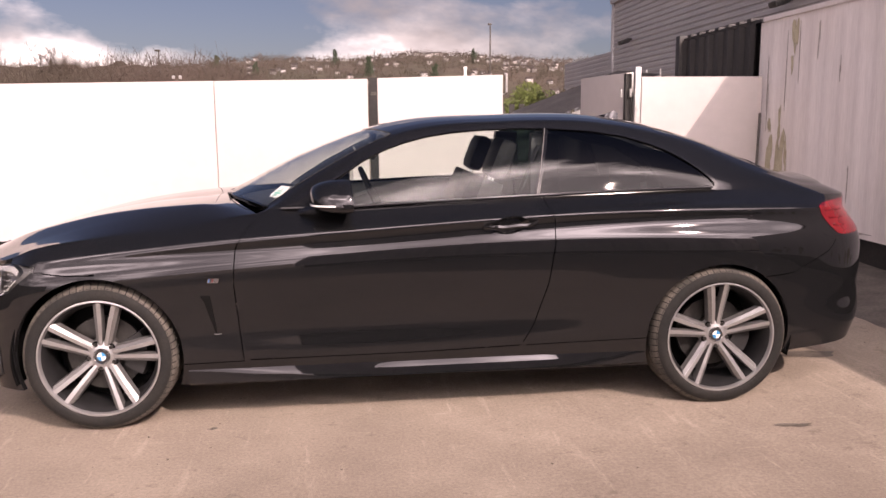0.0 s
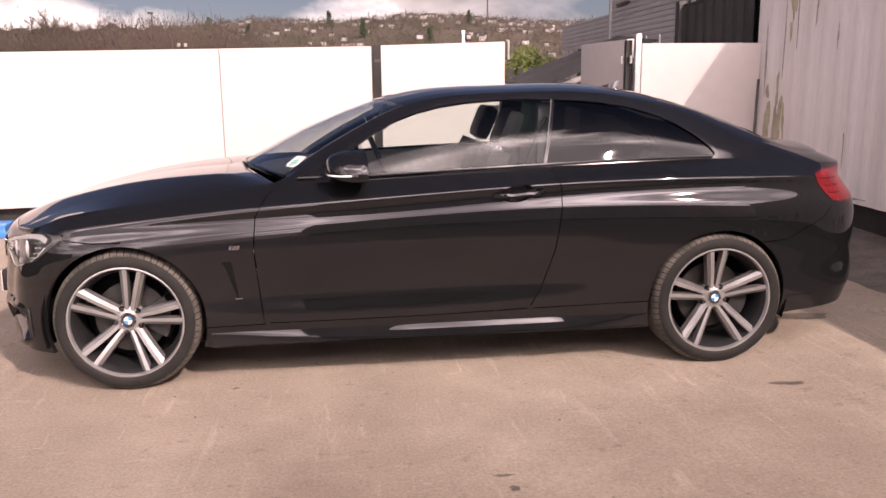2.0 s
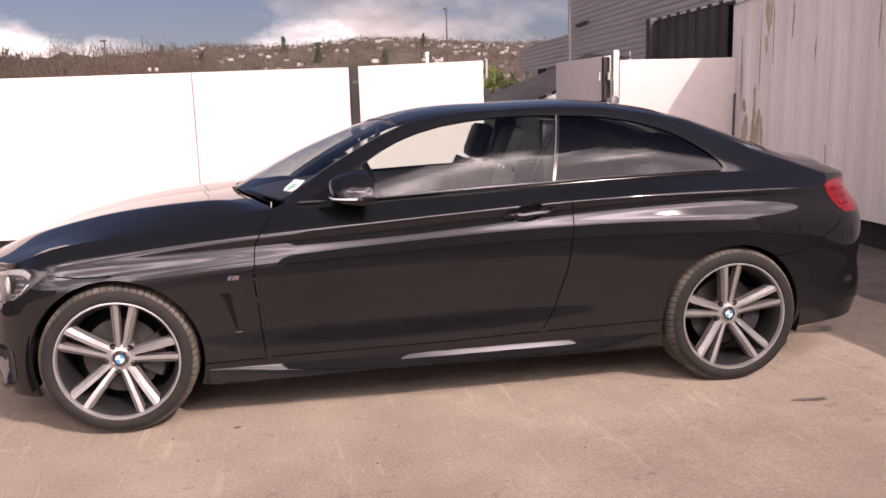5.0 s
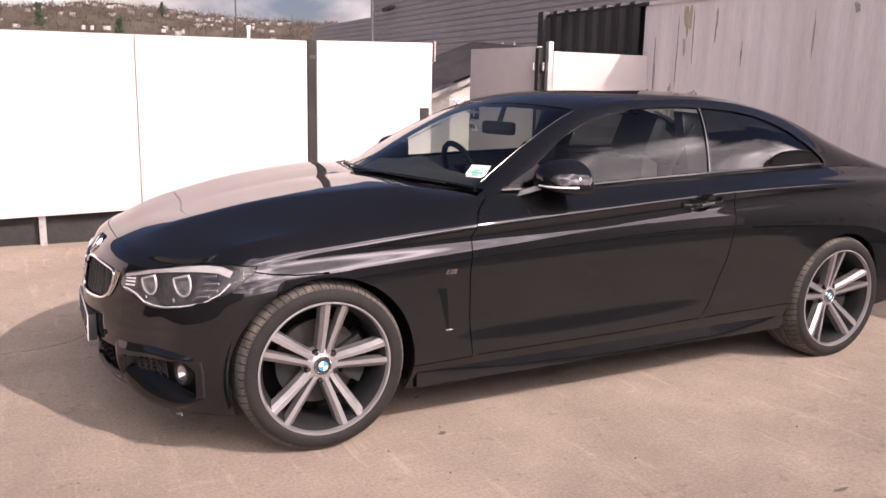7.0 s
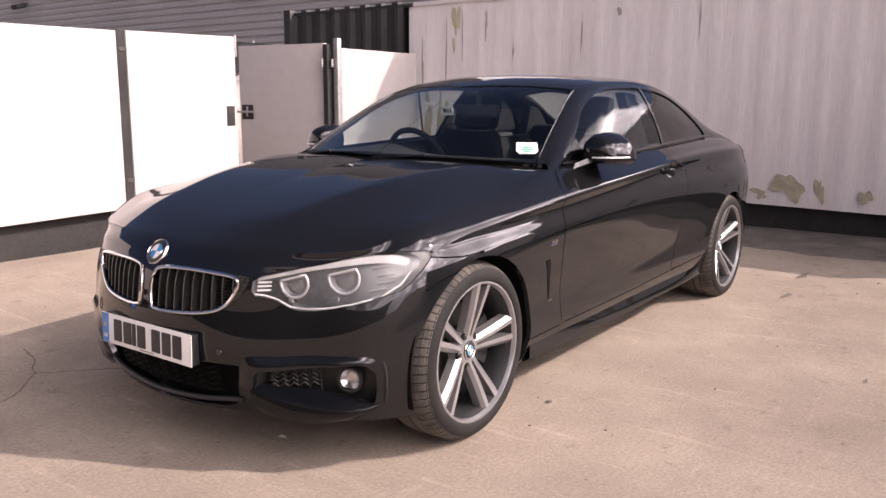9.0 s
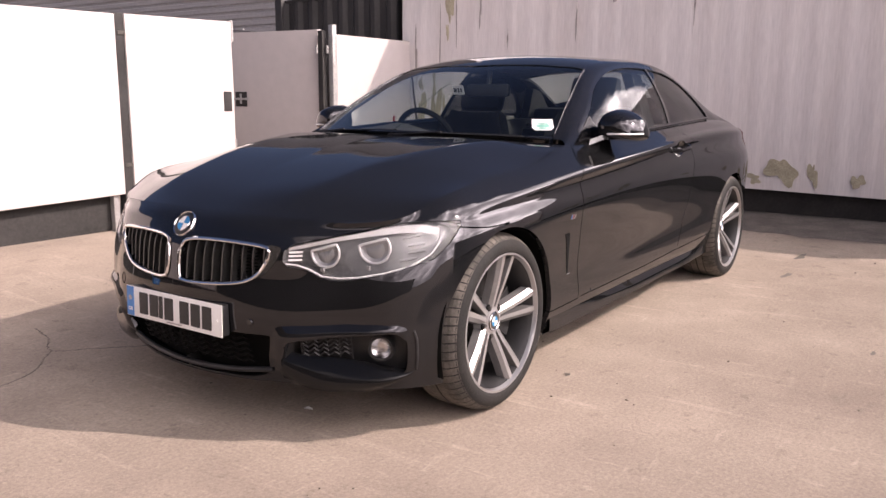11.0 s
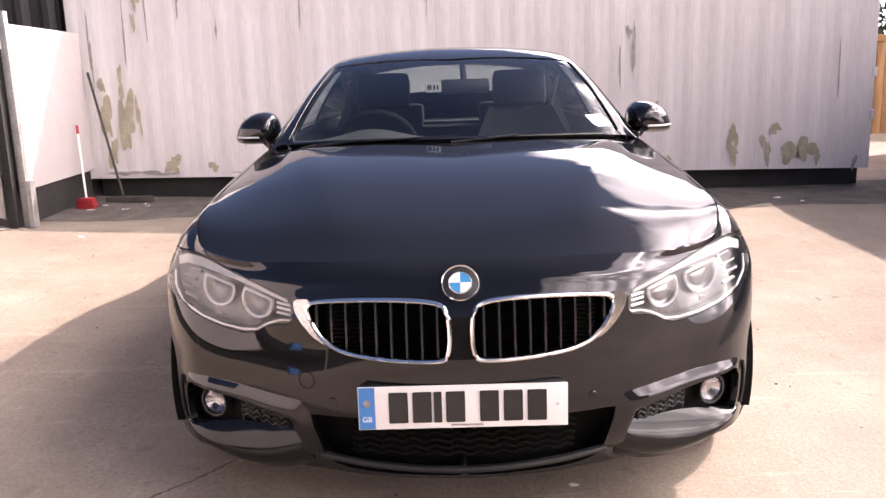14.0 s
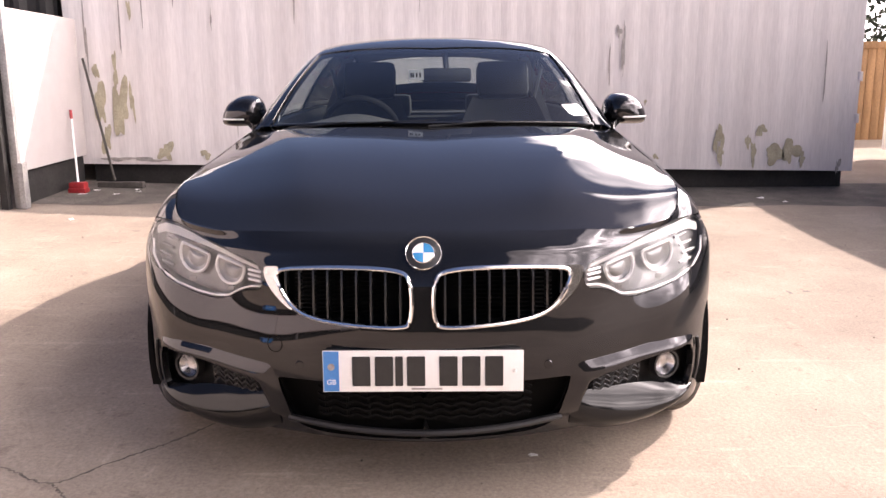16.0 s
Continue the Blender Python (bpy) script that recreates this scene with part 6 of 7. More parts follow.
gate = thing("gate_leaf", "white sheet gate leaf beside the fence, slightly ajar", "gate", at=Matrix.Translation((-.05, 3.29, 0)) @ Matrix.Rotation(radians(10.3), 4, "Z"))
part("sheet", slanted(0, 1.245, .185, .268, 1.747, 1.787, -.015, .015), FENCE, gate)
part("edge_tube", slanted(1.203, 1.247, .20, .20, 1.79, 1.79, .017, .06), POST, gate)
part("edge_tube", slanted(.015, .06, .17, .17, 1.75, 1.75, .017, .06), POST_DARK, gate)
part("latch_plate", box(1.105, -.022, 1.00, 1.21, -.0155, 1.175, .003), KICK, gate)
part("drop_bolt", tube([(1.257, -.01, .75), (1.262, -.01, .40), (1.257, -.02, .20), (1.275, -.03, ground_z(1.2, 3.5) + .01)], .010, 8), POST, gate)
part("top_hook", tube([(1.265, .02, 1.60), (1.295, .02, 1.62), (1.295, .02, 1.80), (1.275, .02, 1.80)], .012, 8), POST, gate)

hinge, free = Vector((2.50, 3.66, 0)), Vector((2.34, 4.82, 0))
gm = Matrix.Translation(hinge) @ Matrix.Rotation(math.atan2((free - hinge).y, (free - hinge).x), 4, "Z")
gate2 = thing("gate_leaf", "white sheet gate leaf in shade, swung open away from the yard", "gate", at=gm)
part("sheet", box(.02, -.015, .22, 1.17, .015, 1.815, .004), FENCE, gate2)
part("edge_tube", box(1.14, -.06, .20, 1.18, -.016, 1.82, .004), POST, gate2)
part("edge_tube", box(.02, -.06, .20, .06, -.016, 1.82, .004), POST, gate2)
part("latch_plate", box(.98, .016, 1.02, 1.14, .024, 1.18, .003), KICK, gate2)
part("bolt", box(.95, .024, 1.09, 1.20, .04, 1.115, .004), POST, gate2)
part("bolt_stay", box(1.05, .024, 1.05, 1.07, .036, 1.16, .003), POST, gate2)

for x, y, w, mat_, zt, lab in ((2.465, 3.60, .032, KICK, 1.80, "dark gate post"), (2.535, 3.52, .030, POST, 1.86, "light grey steel gate post")):
    p = thing("gate_post", lab + " on the concrete", "post")
    part("post", box(x - w, y - w, ground_z(x, y) - .02, x + w, y + w, zt, .006), mat_, p)
    part("hinge_pin", lathe([(.0001, -.05), (.014, -.05), (.014, .03), (.0001, .03)], 10, axis="z", m=Matrix.Translation((x - .06, y + .02, 1.62))), POST, p)

panel = thing("boundary_fence", "white sheet fence half in sun beside the container", "fence")
part("sheet", slanted(2.575, 3.83, .44, .475, 1.765, 1.765, 3.50, 3.53), FENCE, panel)
part("kickboard", slanted(2.575, 3.83, .12, .20, .45, .48, 3.54, 3.57), KICK, panel)
part("foot_post", slanted(2.475, 2.555, .14, .14, .52, .52, 3.44, 3.487), POST, panel)

# ---------------------------------------------------------------- containers
def ribbed(length, z0, z1, depth=.022, pitch=.28, slope=0.0):
    """Upright ribs along +x from 0 to length; the face looks to -y."""
    bm = bmesh.new()
    xs = [0.0]
    ys = [0.0]
    x = .06
    while x < length - .06:
        for dx, y in ((0, 0), (.055, depth), (.055 + .085, depth), (.195, 0)):
            if x + dx < length - .03:
                xs.append(x + dx)
                ys.append(y)
        x += pitch
    xs.append(length)
    ys.append(0.0)
    cols = [(bm.verts.new((a, b, z0 + slope * a)), bm.verts.new((a, b, z1))) for a, b in zip(xs, ys)]
    for p, q in zip(cols, cols[1:]):
        bm.faces.new((p[0], q[0], q[1], p[1]))
    return bm


cont = thing("shipping_container", "old shipping container with flaking white paint, raised on a black base", "container")
side_m = Matrix.Translation((3.85, 3.62, 0)) @ Matrix.Rotation(radians(-90), 4, "Z")
part("painted_side", join(None, ribbed(7.66, .385, 2.30, .0045, .235, -.0155), side_m), BOX_WHITE, cont, "white painted side with faint upright ribs", smooth=False)
dark_m = Matrix.Translation((3.80, 5.56, 0)) @ Matrix.Rotation(radians(-90), 4, "Z")
part("bare_side", join(None, ribbed(1.92, .4, 2.30, .04, .25), dark_m), BOX_DARK, cont, "bare black corrugated side", smooth=False)
part("corner_casting", box(3.76, 5.50, .4, 3.86, 5.62, 2.37, .01), BOX_DARK, cont)
bm = box(3.82, 3.55, 2.30, 3.92, 5.60, 2.335, .004)
for y in np.arange(3.75, 5.5, .25):
    box(3.80, y, 2.325, 3.90, y + .09, 2.36, .004, bm)
part("roof_rail_end", bm, BOX_DARK, cont)
part("roof_rail", box(3.83, -4.04, 2.30, 3.93, 3.55, 2.345, .006), BOX_WHITE, cont)
part("core", box(3.93, -4.02, .40, 6.25, 5.55, 2.32, .01), BOX_DARK, cont)
part("base", box(3.93, -3.98, -.05, 6.2, 3.48, .42, .01), KICK, cont)
part("end_wall", box(3.852, -4.045, .27, 6.25, -4.02, 2.33, .005), BOX_WHITE, cont)
for z in (1.18, .78):
    part("door_hinge", box(3.835, -4.06, z - .045, 3.865, -4.02, z + .045, .004), BOX_WHITE, cont)


def peel(y, z, ry, rz, seed, mat_=None):
    m = Matrix.Translation((3.8435, y, z)) @ Matrix.Rotation(radians(-90), 4, "Z")
    part("peeled_patch", fill(blob_outline(ry, rz, seed, 34, .75), .003, m=m), mat_ or PEEL, cont, "bare patch where paint has peeled", smooth=False)


for k, (y, z, ry, rz) in enumerate(((3.33, .98, .055, .20), (3.14, .92, .075, .26), (3.16, 1.28, .025, .14), (3.30, .62, .04, .14), (3.35, 1.28, .03, .07), (3.02, 1.0, .02, .16), (2.72, .50, .07, .08), (2.33, .47, .045, .04), (2.95, 2.12, .04, .18), (2.98, 1.85, .02, .08), (-.68, .50, .11, .12), (-.44, .42, .06, .04), (-.94, .48, .035, .10), (-1.30, .44, .05, .06), (-1.75, .47, .03, .05), (-2.70, .60, .03, .13), (-2.74, .47, .035, .11), (-3.12, .67, .05, .05), (-3.0, .56, .022, .07), (-3.06, .45, .03, .09), (-3.27, .44, .10, .08), (-3.42, .47, .075, .12), (-3.54, .39, .03, .06), (-2.1, .42, .02, .03), (-1.98, .95, .012, .025))):
    peel(y, z, ry, rz, 200 + k)
for k, (y, z, ry, rz) in enumerate(((2.86, 1.95, .008, .22), (3.42, 1.6, .010, .35), (3.08, 1.75, .008, .3), (2.55, 2.05, .010, .14), (2.2, 1.75, .006, .10), (-1.75, 1.45, .012, .28), (-1.70, 1.62, .022, .05), (-1.62, 1.3, .008, .16), (1.4, 1.9, .006, .2), (.2, 2.0, .006, .15), (-3.7, 1.2, .006, .25), (2.0, .8, .006, .12), (1.0, 2.1, .03, .03), (2.9, .42, .16, .018), (3.2, .43, .14, .02), (1.9, .40, .2, .012), (-3.9, .32, .02, .06))):
    peel(y, z, ry, rz, 300 + k, GRIME)

store = thing("white_store", "long white-painted steel store behind the parking space", "container")
part("painted_side", join(None, ribbed(6.9, .30, 2.40, .012, .30), Matrix.Translation((6.0, -5.45, 0)) @ Matrix.Rotation(radians(180), 4, "Z")), BOX_WHITE, store, smooth=False)
part("core", box(-.85, -7.8, .32, 5.95, -5.52, 2.42, .01), BOX_WHITE, store)
part("base", box(-.8, -7.7, -.05, 5.9, -5.56, .34, .01), KICK, store)

# timber fence past the container's end
wood = thing("timber_fence", "brown upright-board timber fence between the steel stores", "fence")
for k in range(26):
    y = -8.2 + .125 * k
    part("board", box(8.05, y, .05, 8.075, y + .118, 1.62 + .012 * math.sin(k * 2.3), .004), TIMBER, wood)
part("cap_rail", box(8.03, -8.25, 1.60, 8.12, -4.9, 1.70, .008), TIMBER, wood)
part("gravel_board", box(8.03, -8.2, 0, 8.08, -4.9, .08, .005), KICK, wood)

# brooms, litter, crate
zb = ground_z(3.35, 3.3)
broom = thing("broom", "red-headed broom with a pale handle, leaning against the fence", "broom")
part("handle", tube([(3.32, 3.38, zb + .08), (3.47, 3.455, .86)], .010, 8), WHITE, broom)
part("grip", tube([(3.466, 3.453, .84), (3.482, 3.462, .92)], .014, 8), RED, broom)
part("head", box(-.05, -.075, .03, .05, .075, .10, .02, m=Matrix.Translation((3.31, 3.375, zb))), RED, broom)
part("bristle_block", box(-.055, -.08, -.005, .055, .08, .045, .008, m=Matrix.Translation((3.31, 3.375, zb))), RED, broom)
pole_ = thing("broom", "wide wooden broom with a dark handle, leaning against the container", "broom")
part("handle", tube([(3.62, 3.16, .24), (3.79, 3.44, 1.40)], .013, 8), POST_DARK, pole_)
part("head", box(-.04, -.22, .0, .04, .22, .06, .01, m=Matrix.Translation((3.62, 3.10, ground_z(3.6, 3.1)))), POST_DARK, pole_)
crate = thing("plastic_crate", "small bright blue plastic crate beside the fence", "crate", at=pose(-3.58, 3.02, ground_z(-3.58, 3.02), 0, 0, 6))
part("tub", box(-.14, -.12, .0, .14, .12, .115, .012), BLUE, crate)
part("rim", box(-.15, -.13, .095, .15, .13, .125, .008), BLUE, crate)
part("recess", box(-.05, -.136, .04, .05, -.118, .075, .004), material("pale_blue_plastic", (.30, .55, .85), .5), crate)
rng = random.Random(5)
for k, (x, y, s_) in enumerate(((-1.855, -.325, .02), (3.25, 3.0, .035), (3.4, 2.85, .03), (3.5, 2.9, .04), (3.2, 3.3, .04), (3.4, 3.25, .04), (2.35, 3.65, .05), (2.25, 3.7, .04), (2.1, 2.9, .02), (3.3, -2.95, .05), (3.1, -3.1, .04), (1.9, 3.5, .03))):
    bm = bmesh.new()
    pts = blob_outline(s_, s_ * .5, 500 + k, 9, .6)
    a = rng.uniform(0, 3)
    v = [bm.verts.new((x + p * math.cos(a) - q * math.sin(a), y + p * math.sin(a) + q * math.cos(a), ground_z(x, y) + .006 + rng.uniform(0, .012))) for p, q in pts]
    bm.faces.new(v)
    bmesh.ops.solidify(bm, geom=bm.faces, thickness=.003)
    solid("litter", bm, WHITE, "scrap of white litter on the concrete", "litter", "litter", smooth=False)

# ---------------------------------------------------------------- beyond the fence
def clad_wall(length, z0, z1, pitch=.20, depth=.035):
    """Level ribs; from x = 0 to length, the face to -y."""
    bm = bmesh.new()
    z, rows_ = z0, []
    while z < z1:
        for dz, y in ((0, 0), (pitch * .5, 0), (pitch * .62, depth), (pitch * .88, depth)):
            rows_.append((min(z + dz, z1), y))
        z += pitch
    cols = [(bm.verts.new((0, y, z)), bm.verts.new((length, y, z))) for z, y in rows_]
    for p, q in zip(cols, cols[1:]):
        bm.faces.new((p[0], p[1], q[1], q[0]))
    return bm


hall = thing("warehouse", "large grey metal-clad warehouse behind the yard", "building", at=pose(8.6, 23.2, 0, 0, 0, -90))
part("cladding", clad_wall(17, 0, 5.3, .155, .03), CLAD, hall, "grey ribbed metal cladding", smooth=False)
part("corner_flashing", box(-.08, -.05, 0, .06, .10, 5.3, .01), CLAD, hall)
part("core", box(.05, .06, 0, 17, 18, 5.2, .02), CLAD, hall)
part("parapet", box(-.12, -.10, 5.25, 17, .2, 5.5, .02), CLAD, hall)
part("annex", join(None, clad_wall(6.6, 2.7, 3.72, .155, .03), Matrix.Translation((-6.65, .05, 0))), CLAD, hall, "lower grey-clad wing over an open bay", smooth=False)
part("annex_core", box(-6.6, .5, 0, -.1, 9, 3.6, .02), KICK, hall)
for x in (-6.6, -5.2, -3.2, -1.4):
    part("annex_column", box(x, .1, 0, x + .16, .3, 2.75, .01), CLAD, hall)


def flood(x, z):
    f = part("floodlight", box(-.16, -.42, -.05, .16, -.12, .07, .02, m=Matrix.Translation((x, 0, z)) @ Matrix.Rotation(radians(18), 4, "X")), PLASTIC, hall, "black floodlight")
    part("glass", box(-.14, -.40, -.06, .14, -.14, -.052, 0, m=Matrix.Translation((x, 0, z)) @ Matrix.Rotation(radians(18), 4, "X")), HOUSE_GLASS, f, smooth=False)
    part("arm", box(-.03, -.16, -.03, .03, .02, .03, .005, m=Matrix.Translation((x, 0, z))), PLASTIC, f)


flood(1.9, 3.9)
flood(11.5, 3.75)

shed = thing("lean_to_shed", "pale shed with a grey sloping roof behind the gate", "shed")
part("wall", join(None, fill([(1.95, .1), (3.3, .1), (3.3, 1.80), (1.95, 1.28)], .1), Matrix.Translation((0, 5.12, 0))), SHED_WALL, shed, smooth=False)
bm = bmesh.new()
for x, y, z in ((1.84, 5.04, 1.30), (3.35, 5.04, 1.88), (3.35, 6.6, 2.02), (1.84, 6.6, 1.46)):
    bm.verts.new((x, y, z))
bm.verts.ensure_lookup_table()
bm.faces.new(bm.verts[:])
bmesh.ops.solidify(bm, geom=bm.faces, thickness=.05)
bmesh.ops.recalc_face_normals(bm, faces=bm.faces)
part("roof", bm, SHED_ROOF, shed, smooth=False)
part("fascia", join(None, fill([(1.84, 1.20), (3.35, 1.78), (3.35, 1.84), (1.84, 1.26)], .03), Matrix.Translation((0, 5.03, 0))), POST, shed, smooth=False)
notice = thing("notice", "small white notice with dark letters on the shed wall", "sign", at=pose(2.36, 5.10, 1.20))
part("board", box(-.16, -.012, -.05, .16, .0, .05, .004), WHITE, notice)
part("lettering", lettering("NO E", .075, pose(-.02, -.0145, 0, 90, 0, 0)), INK, notice, smooth=False)
rail_ = thing("guard_rail", "low platform with three grey steel uprights behind the gate", "rail")
for x in (3.44, 3.64, 3.83):
    part("upright", tube([(x, 6.3, 1.75), (x, 6.3, 1.98 + .10 * (x - 3.4))], .013, 8), POST, rail_)
part("platform", box(3.36, 6.2, 0, 3.62, 7.2, 1.78, .02), KICK, rail_)
bin_ = thing("wheeled_bin", "dark green wheeled bin behind the gate", "bin", at=pose(1.95, 5.6, ground_z(1.95, 5.6)))
part("tub", box(-.26, -.30, .05, .26, .30, .95, .03), BIN_GREEN, bin_)
part("lid", box(-.29, -.34, .95, .29, .33, 1.03, .03), BIN_GREEN, bin_)
rails = thing("black_railings", "dark railings beyond the gate", "railing")
for k in range(9):
    part("upright", box(2.4 + .22 * k, 13.0, .0, 2.52 + .22 * k, 13.04, 1.72, .006), KICK, rails)
for z in (.4, 1.4):
    part("rail", box(2.3, 12.98, z, 4.4, 13.06, z + .08, .006), KICK, rails)


def lamp_post(x, y, h, radius, head):
    p = thing("street_lamp", "dark slender street lamp post beyond the fence", "street lamp", group="street lamps")
    part("pole", tube([(x, y, 0), (x, y, h * .6), (x, y, h)], radius, 8, taper=.6), POST_DARK, p)
    part("lantern", box(x - head, y - head * .5, h - .02, x + head * .5, y + head * .5, h + head * .5, .03), POST_DARK, p)


lamp_post(5.5, 30.0, 5.35, .045, .11)
lamp_post(-14.7, 60.0, 6.8, .075, .26)
chim = thing("flue_pipe", "short pale flue pipe beyond the fence", "pipe")
part("pipe", tube([(2.52, 16, 0), (2.52, 16, 2.66)], .036, 10), WHITE, chim)
part("cowl", box(2.475, 15.955, 2.64, 2.565, 16.045, 2.70, .01), WHITE, chim)


# ---------------------------------------------------------------- plants and the far hill
def leaf_cloud(bm, rng, centre, radius, count, size, squash=1.0):
    for _ in range(count):
        d = Vector((rng.gauss(0, 1), rng.gauss(0, 1), rng.gauss(0, 1))).normalized() * radius * rng.random() ** .4
        p = Vector(centre) + Vector((d.x, d.y, d.z * squash))
        a = Vector((rng.gauss(0, 1), rng.gauss(0, 1), rng.gauss(0, 1))).normalized()
        b = a.orthogonal().normalized()
        s = size * rng.uniform(.6, 1.4)
        bm.faces.new([bm.verts.new(q) for q in (p - a * s, p + b * s * .5, p + a * s, p - b * s * .5)])


def twig(bm, p, d, length, width, rng, depth):
    """A crooked tapering branch that forks."""
    steps = 3
    pts = [p]
    for _ in range(steps):
        d = (d + Vector((rng.gauss(0, .22), rng.gauss(0, .22), rng.gauss(0, .14)))).normalized()
        p = p + d * (length / steps)
        pts.append(p)
    for i in range(steps):
        w0, w1 = width * (1 - .25 * i), width * (1 - .25 * (i + 1))
        s = d.cross(Vector((.3, 1, .2))).normalized()
        for side_ in (s, d.cross(s).normalized()) if depth > 2 else (s,):
            bm.faces.new([bm.verts.new(q) for q in (pts[i] - side_ * w0, pts[i] + side_ * w0, pts[i + 1] + side_ * w1, pts[i + 1] - side_ * w1)])
    if depth:
        for _ in range(3 if depth > 1 else 4):
            k = rng.choice((1, 2, 3))
            nd = (d + Vector((rng.gauss(0, .55), rng.gauss(0, .55), rng.gauss(.15, .35)))).normalized()
            twig(bm, pts[k], nd, length * rng.uniform(.5, .75), width * .62, rng, depth - 1)


def bare_tree(x, y, h, seed):
    rng = random.Random(seed)
    t = thing("bare_tree", "bare brown tree without leaves beyond the fence", "tree", at=pose(x, y, 0), group="bare trees")
    part("trunk", tube([(0, 0, 0), (.1, 0, h * .25), (.0, .1, h * .45)], h * .03, 8, taper=.6), TWIG, t)
    bm = bmesh.new()
    for _ in range(9):
        d = Vector((rng.gauss(0, .5), rng.gauss(0, .5), 1)).normalized()
        twig(bm, Vector((0, 0, h * rng.uniform(.30, .52))), d, h * .25, h * .010, rng, 5)
    part("crown", bm, TWIG, t, smooth=False)


bare_tree(-22.3, 61, 8.6, 3)


def brush(spots, seed, twigs, length, width):
    """Many fine upright twigs: spots of (x, y, foot, top, spread)."""
    rng = np.random.default_rng(seed)
    verts, faces = [], []
    for x, y, foot, top, spread in spots:
        a = rng.normal(0, 1, (twigs, 3)) * (spread, spread * .6, 0)
        base = a + (x, y, 0)
        fall = 1 - .35 * (np.hypot(a[:, 0], a[:, 1]) / (2.2 * spread)) ** 2
        base[:, 2] = foot + (top - foot) * np.clip(fall, .2, 1) * rng.uniform(.25, 1, twigs) - length * .5
        way = rng.normal(0, .75, (twigs, 3)) + (0, 0, .7)
        end = base + way * (length * rng.uniform(.4, 1.1, (twigs, 1)))
        wide = np.c_[rng.uniform(.5, 1, twigs) * width, np.zeros((twigs, 2))]
        i = len(verts)
        for p, q, w in zip(base, end, wide):
            verts += [p - w, p + w, q + w * .3, q - w * .3]
        faces += [(i + 4 * k, i + 4 * k + 1, i + 4 * k + 2, i + 4 * k + 3) for k in range(twigs)]
    me = bpy.data.meshes.new("twigs")
    me.from_pydata(verts, [], faces)
    me.materials.append(TWIG)
    return me


def wood_top(x, y):
    """Height of the tree tops beyond the fence."""
    rise = 1 / (1 + math.exp((x / y + .13) / .02))
    rough = 1 + .10 * noise.noise((x * .10, y * .05, 0)) + .07 * noise.noise((x * .45, y * .2, 4))
    return (4.3 + 2.0 * rise) * rough * y / 58


rng = random.Random(11)
spots = []
for _ in range(1500):
    y = rng.uniform(50, 76)
    x = rng.uniform(-1.02, .16) * y
    spots.append((x, y, 0, wood_top(x, y) * rng.uniform(.86, 1.03), 1.1))
tagged(new("far_woods", brush(spots, 5, 150, .50, .022)), "belt of bare brown scrub and trees beyond the fence", "woods", kind="stuff")
bm = bmesh.new()
gx, gy = np.linspace(-1.05, .18, 160), np.linspace(60, 78, 8)
grid = [[bm.verts.new((fx * y, y, wood_top(fx * y, y) * (.80 + .10 * noise.noise((fx * 40, y, 7))) * min(1, (y - 59) / 4))) for y in gy] for fx in gx]
for i in range(len(gx) - 1):
    for k in range(len(gy) - 1):
        bm.faces.new((grid[i][k], grid[i + 1][k], grid[i + 1][k + 1], grid[i][k + 1]))
solid("undergrowth", bm, TWIG, "dense brown undergrowth among the bare trees", "woods", kind="stuff")

bush = thing("bush", "light green spring bush beyond the gate", "bush", at=pose(6.2, 25, 0))
bm = bmesh.new()
rng = random.Random(4)
for cx, cz, r in ((0, 1.2, 1.0), (-.6, 1.6, .75), (.5, 1.7, .8), (-.1, 2.2, .6), (.9, 1.1, .7), (-.9, 1.0, .6)):
    leaf_cloud(bm, rng, (cx, rng.uniform(-.3, .3), cz), r, 900, .07)
part("leaves", bm, LEAF, bush, smooth=False)
part("stem", tube([(0, 0, 0), (0, 0, 1.6)], .08, 8, taper=.5), POST_DARK, bush)


def conifer(x, y, z, h, seed, narrow=.22):
    rng = random.Random(seed)
    t = thing("conifer", "dark evergreen tree on the hillside", "tree", at=pose(x, y, z), group="conifers")
    part("trunk", tube([(0, 0, 0), (0, 0, h * .5)], h * .02, 6, taper=.5), POST_DARK, t)
    bm = bmesh.new()
    for k in range(26):
        f = k / 26
        leaf_cloud(bm, rng, (rng.gauss(0, .04) * h, rng.gauss(0, .04) * h, h * (.1 + .88 * f)), h * narrow * (1 - f) ** .8 + .03 * h, 46, h * .035)
    part("crown", bm, EVERGREEN, t, smooth=False)


def hill_z(x, y):
    r = max(0.0, min(1.0, (y - 285) / 690))
    lift = 70 * r * r * (3 - 2 * r)
    lift *= .55 + .45 * max(0, min(1, (x / y + .45) / .35))
    return lift * (1 + .08 * noise.noise((x * .004, y * .004, 5))) + (6.0 * noise.noise((x * .007, 1, 0)) if y > 600 else 0)


bm = bmesh.new()
gx, gy = np.linspace(-1.3, .9, 70), np.linspace(240, 1260, 34)
grid = [[bm.verts.new((fx * y, y, hill_z(fx * y, y) - .3)) for y in gy] for fx in gx]
for i in range(len(gx) - 1):
    for k in range(len(gy) - 1):
        bm.faces.new((grid[i][k], grid[i + 1][k], grid[i + 1][k + 1], grid[i][k + 1]))
solid("hillside", bm, HILL, "brown and green hillside with houses", "hill", kind="structure")


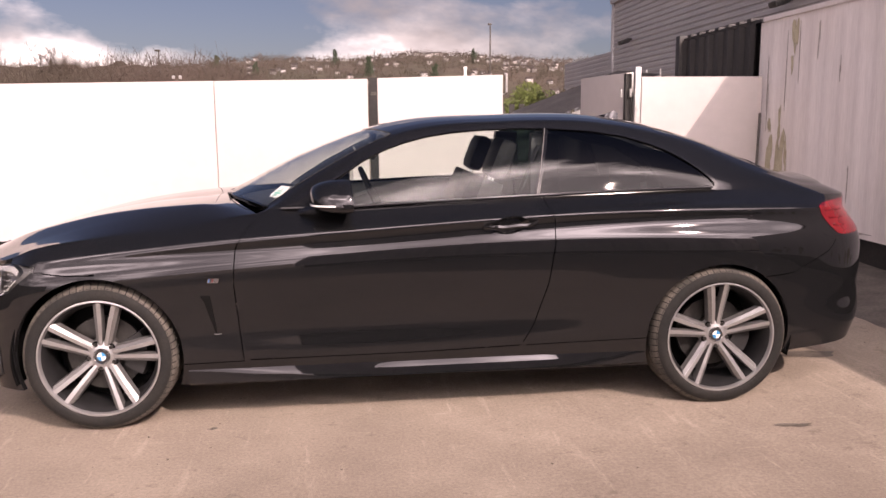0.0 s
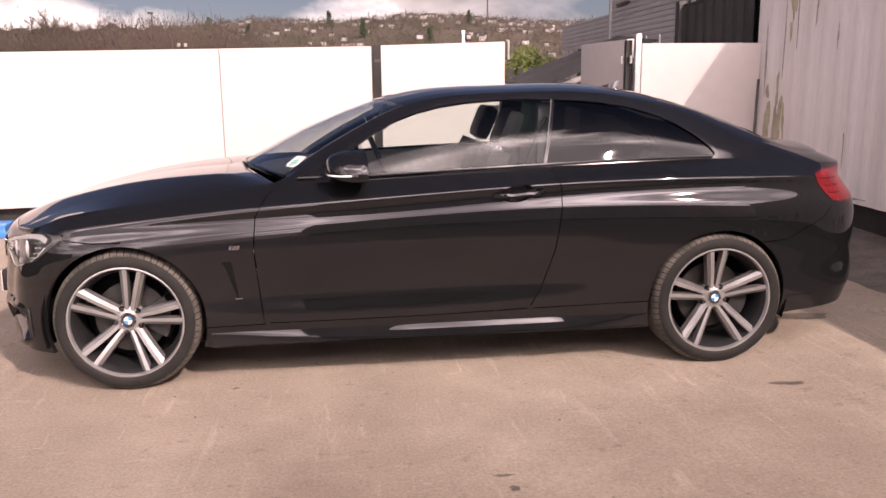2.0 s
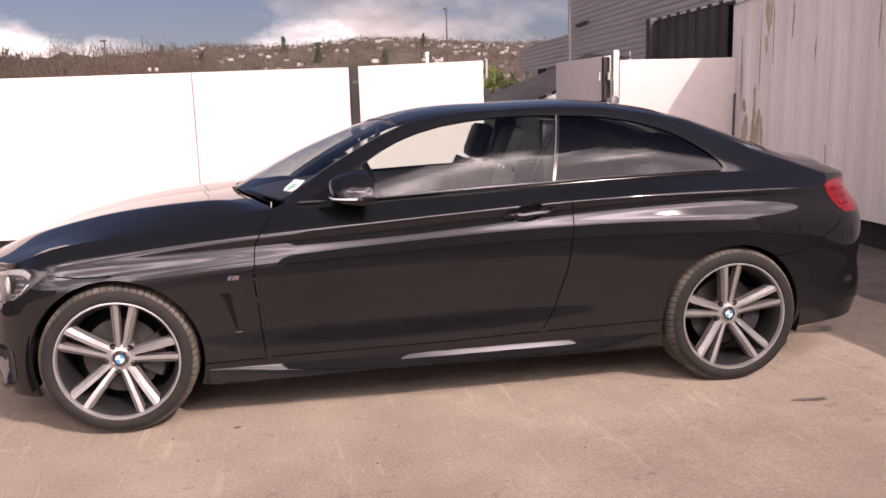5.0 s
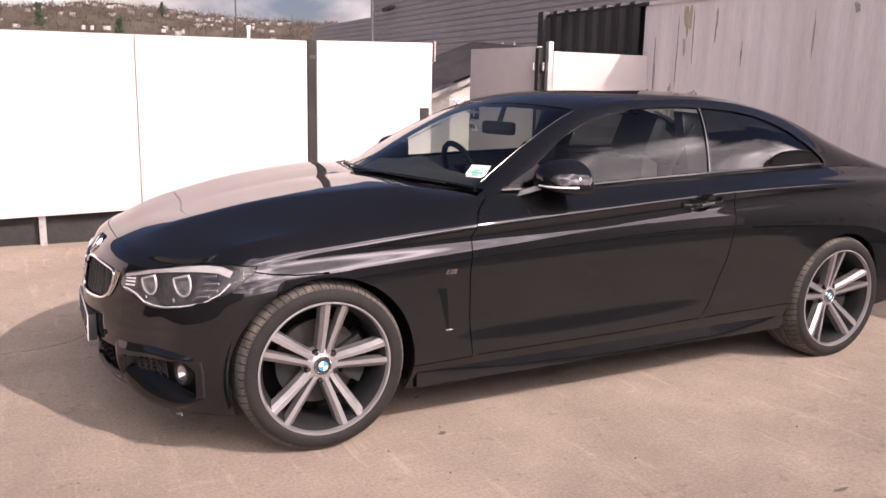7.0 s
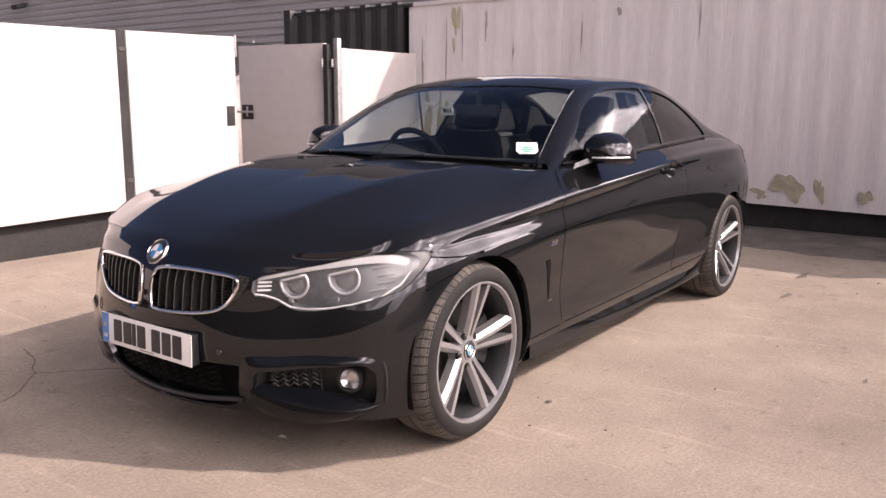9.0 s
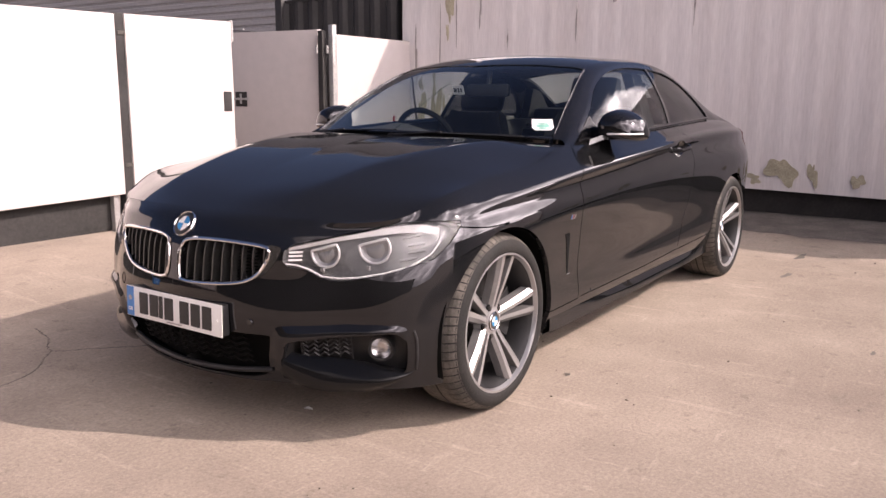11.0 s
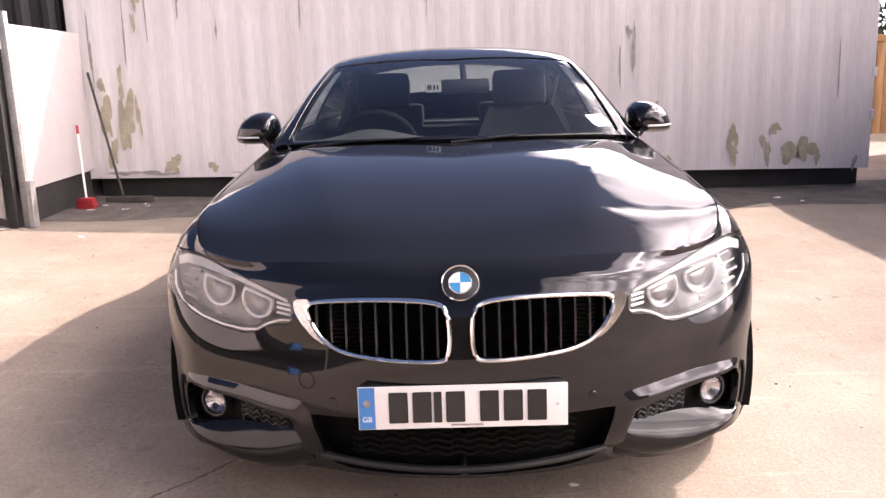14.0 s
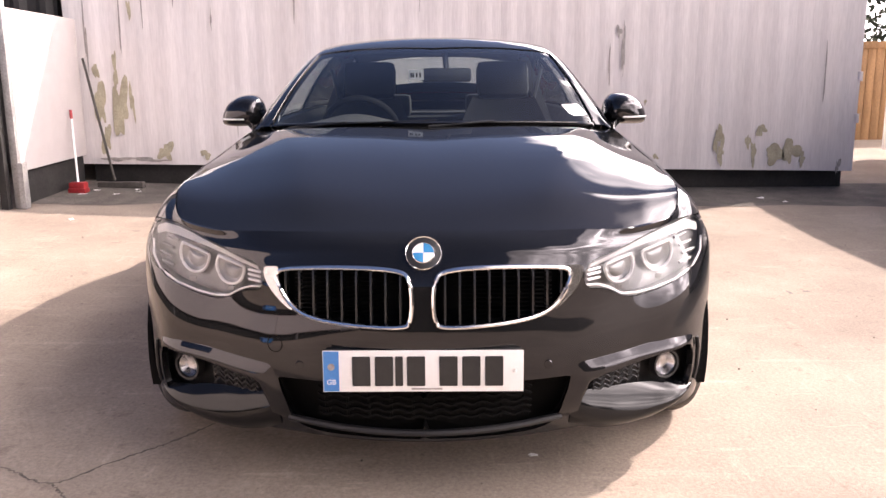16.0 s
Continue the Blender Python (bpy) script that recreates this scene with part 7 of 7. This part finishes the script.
def house_thing():
    h = thing("house", "small gabled house with a tiled roof on the far hillside", "house", group="hillside houses")
    part("wall", box(-4.2, -3.2, -2, 4.2, 3.2, 4.4, .03), HOUSE_WALL, h)
    bm = bmesh.new()
    own = fill([(-3.6, 4.3), (3.6, 4.3), (0, 7.2)], 9.0)
    bmesh.ops.transform(own, matrix=Matrix.Translation((-4.5, 0, 0)) @ Matrix.Rotation(radians(-90), 4, "Z"), verts=own.verts)
    roof_ = part("roof", own, HOUSE_ROOF, h, smooth=False)
    part("chimney", box(2.4, -.5, 6.0, 3.3, .4, 8.3, .03), HOUSE_ROOF, roof_)
    for x in (-2.3, 2.1):
        for z in (.8, 3.1):
            win = part("window", box(x - .9, -3.26, z - .65, x + .9, -3.16, z + .65, .02), WHITE, h)
            part("glazing", box(x - .78, -3.29, z - .54, x + .78, -3.25, z + .54, 0), HOUSE_GLASS, win, smooth=False)
    return h


first = house_thing()
rng = random.Random(8)
spots = []
for row, y in enumerate((470, 540, 610, 680, 750, 820, 890, 950)):
    for _ in range(26):
        fx = rng.uniform(-.24, .30)
        spots.append((fx * y, y + rng.uniform(-30, 30)))
for k, (x, y) in enumerate(spots):
    m = pose(x, y, hill_z(x, y) - .5, 0, 0, rng.choice((0, 0, 12, -15, 80, 100))) @ Matrix.Scale(rng.uniform(.6, .9), 4)
    if k == 0:
        first.matrix_basis = m
    else:
        copy_thing(first, m)
for k, (fx, y, h) in enumerate(((-.115, 610, 15), (-.205, 560, 20), (.148, 720, 13), (.02, 640, 16), (-.02, 780, 15), (.10, 570, 16), (-.16, 690, 17))):
    conifer(fx * y, y, hill_z(fx * y, y) - .5, h, 60 + k, .16 if k == 1 else .26)
rng = random.Random(19)
spots = []
for _ in range(2600):
    y = rng.uniform(340, 1010)
    x = rng.uniform(-.75, .36) * y
    z = hill_z(x, y) - 1
    spots.append((x, y, z, z + rng.uniform(3, 8.5), 3.5))
tagged(new("hillside_scrub", brush(spots, 6, 34, 2.4, .24)), "bare brown trees between the hillside houses", "woods", kind="stuff")

ivy = thing("evergreen_tree", "dark evergreen tree behind the timber fence", "tree", at=pose(14.5, -10.6, 0))
part("trunk", tube([(0, 0, 0), (.1, 0, 2.2)], .15, 8, taper=.6), POST_DARK, ivy)
bm = bmesh.new()
rng = random.Random(2)
for _ in range(16):
    leaf_cloud(bm, rng, (rng.uniform(-1.2, 1.2), rng.uniform(-1.4, 1.0), rng.uniform(1.9, 4.2)), .7, 160, .09)
part("crown", bm, EVERGREEN, ivy, smooth=False)
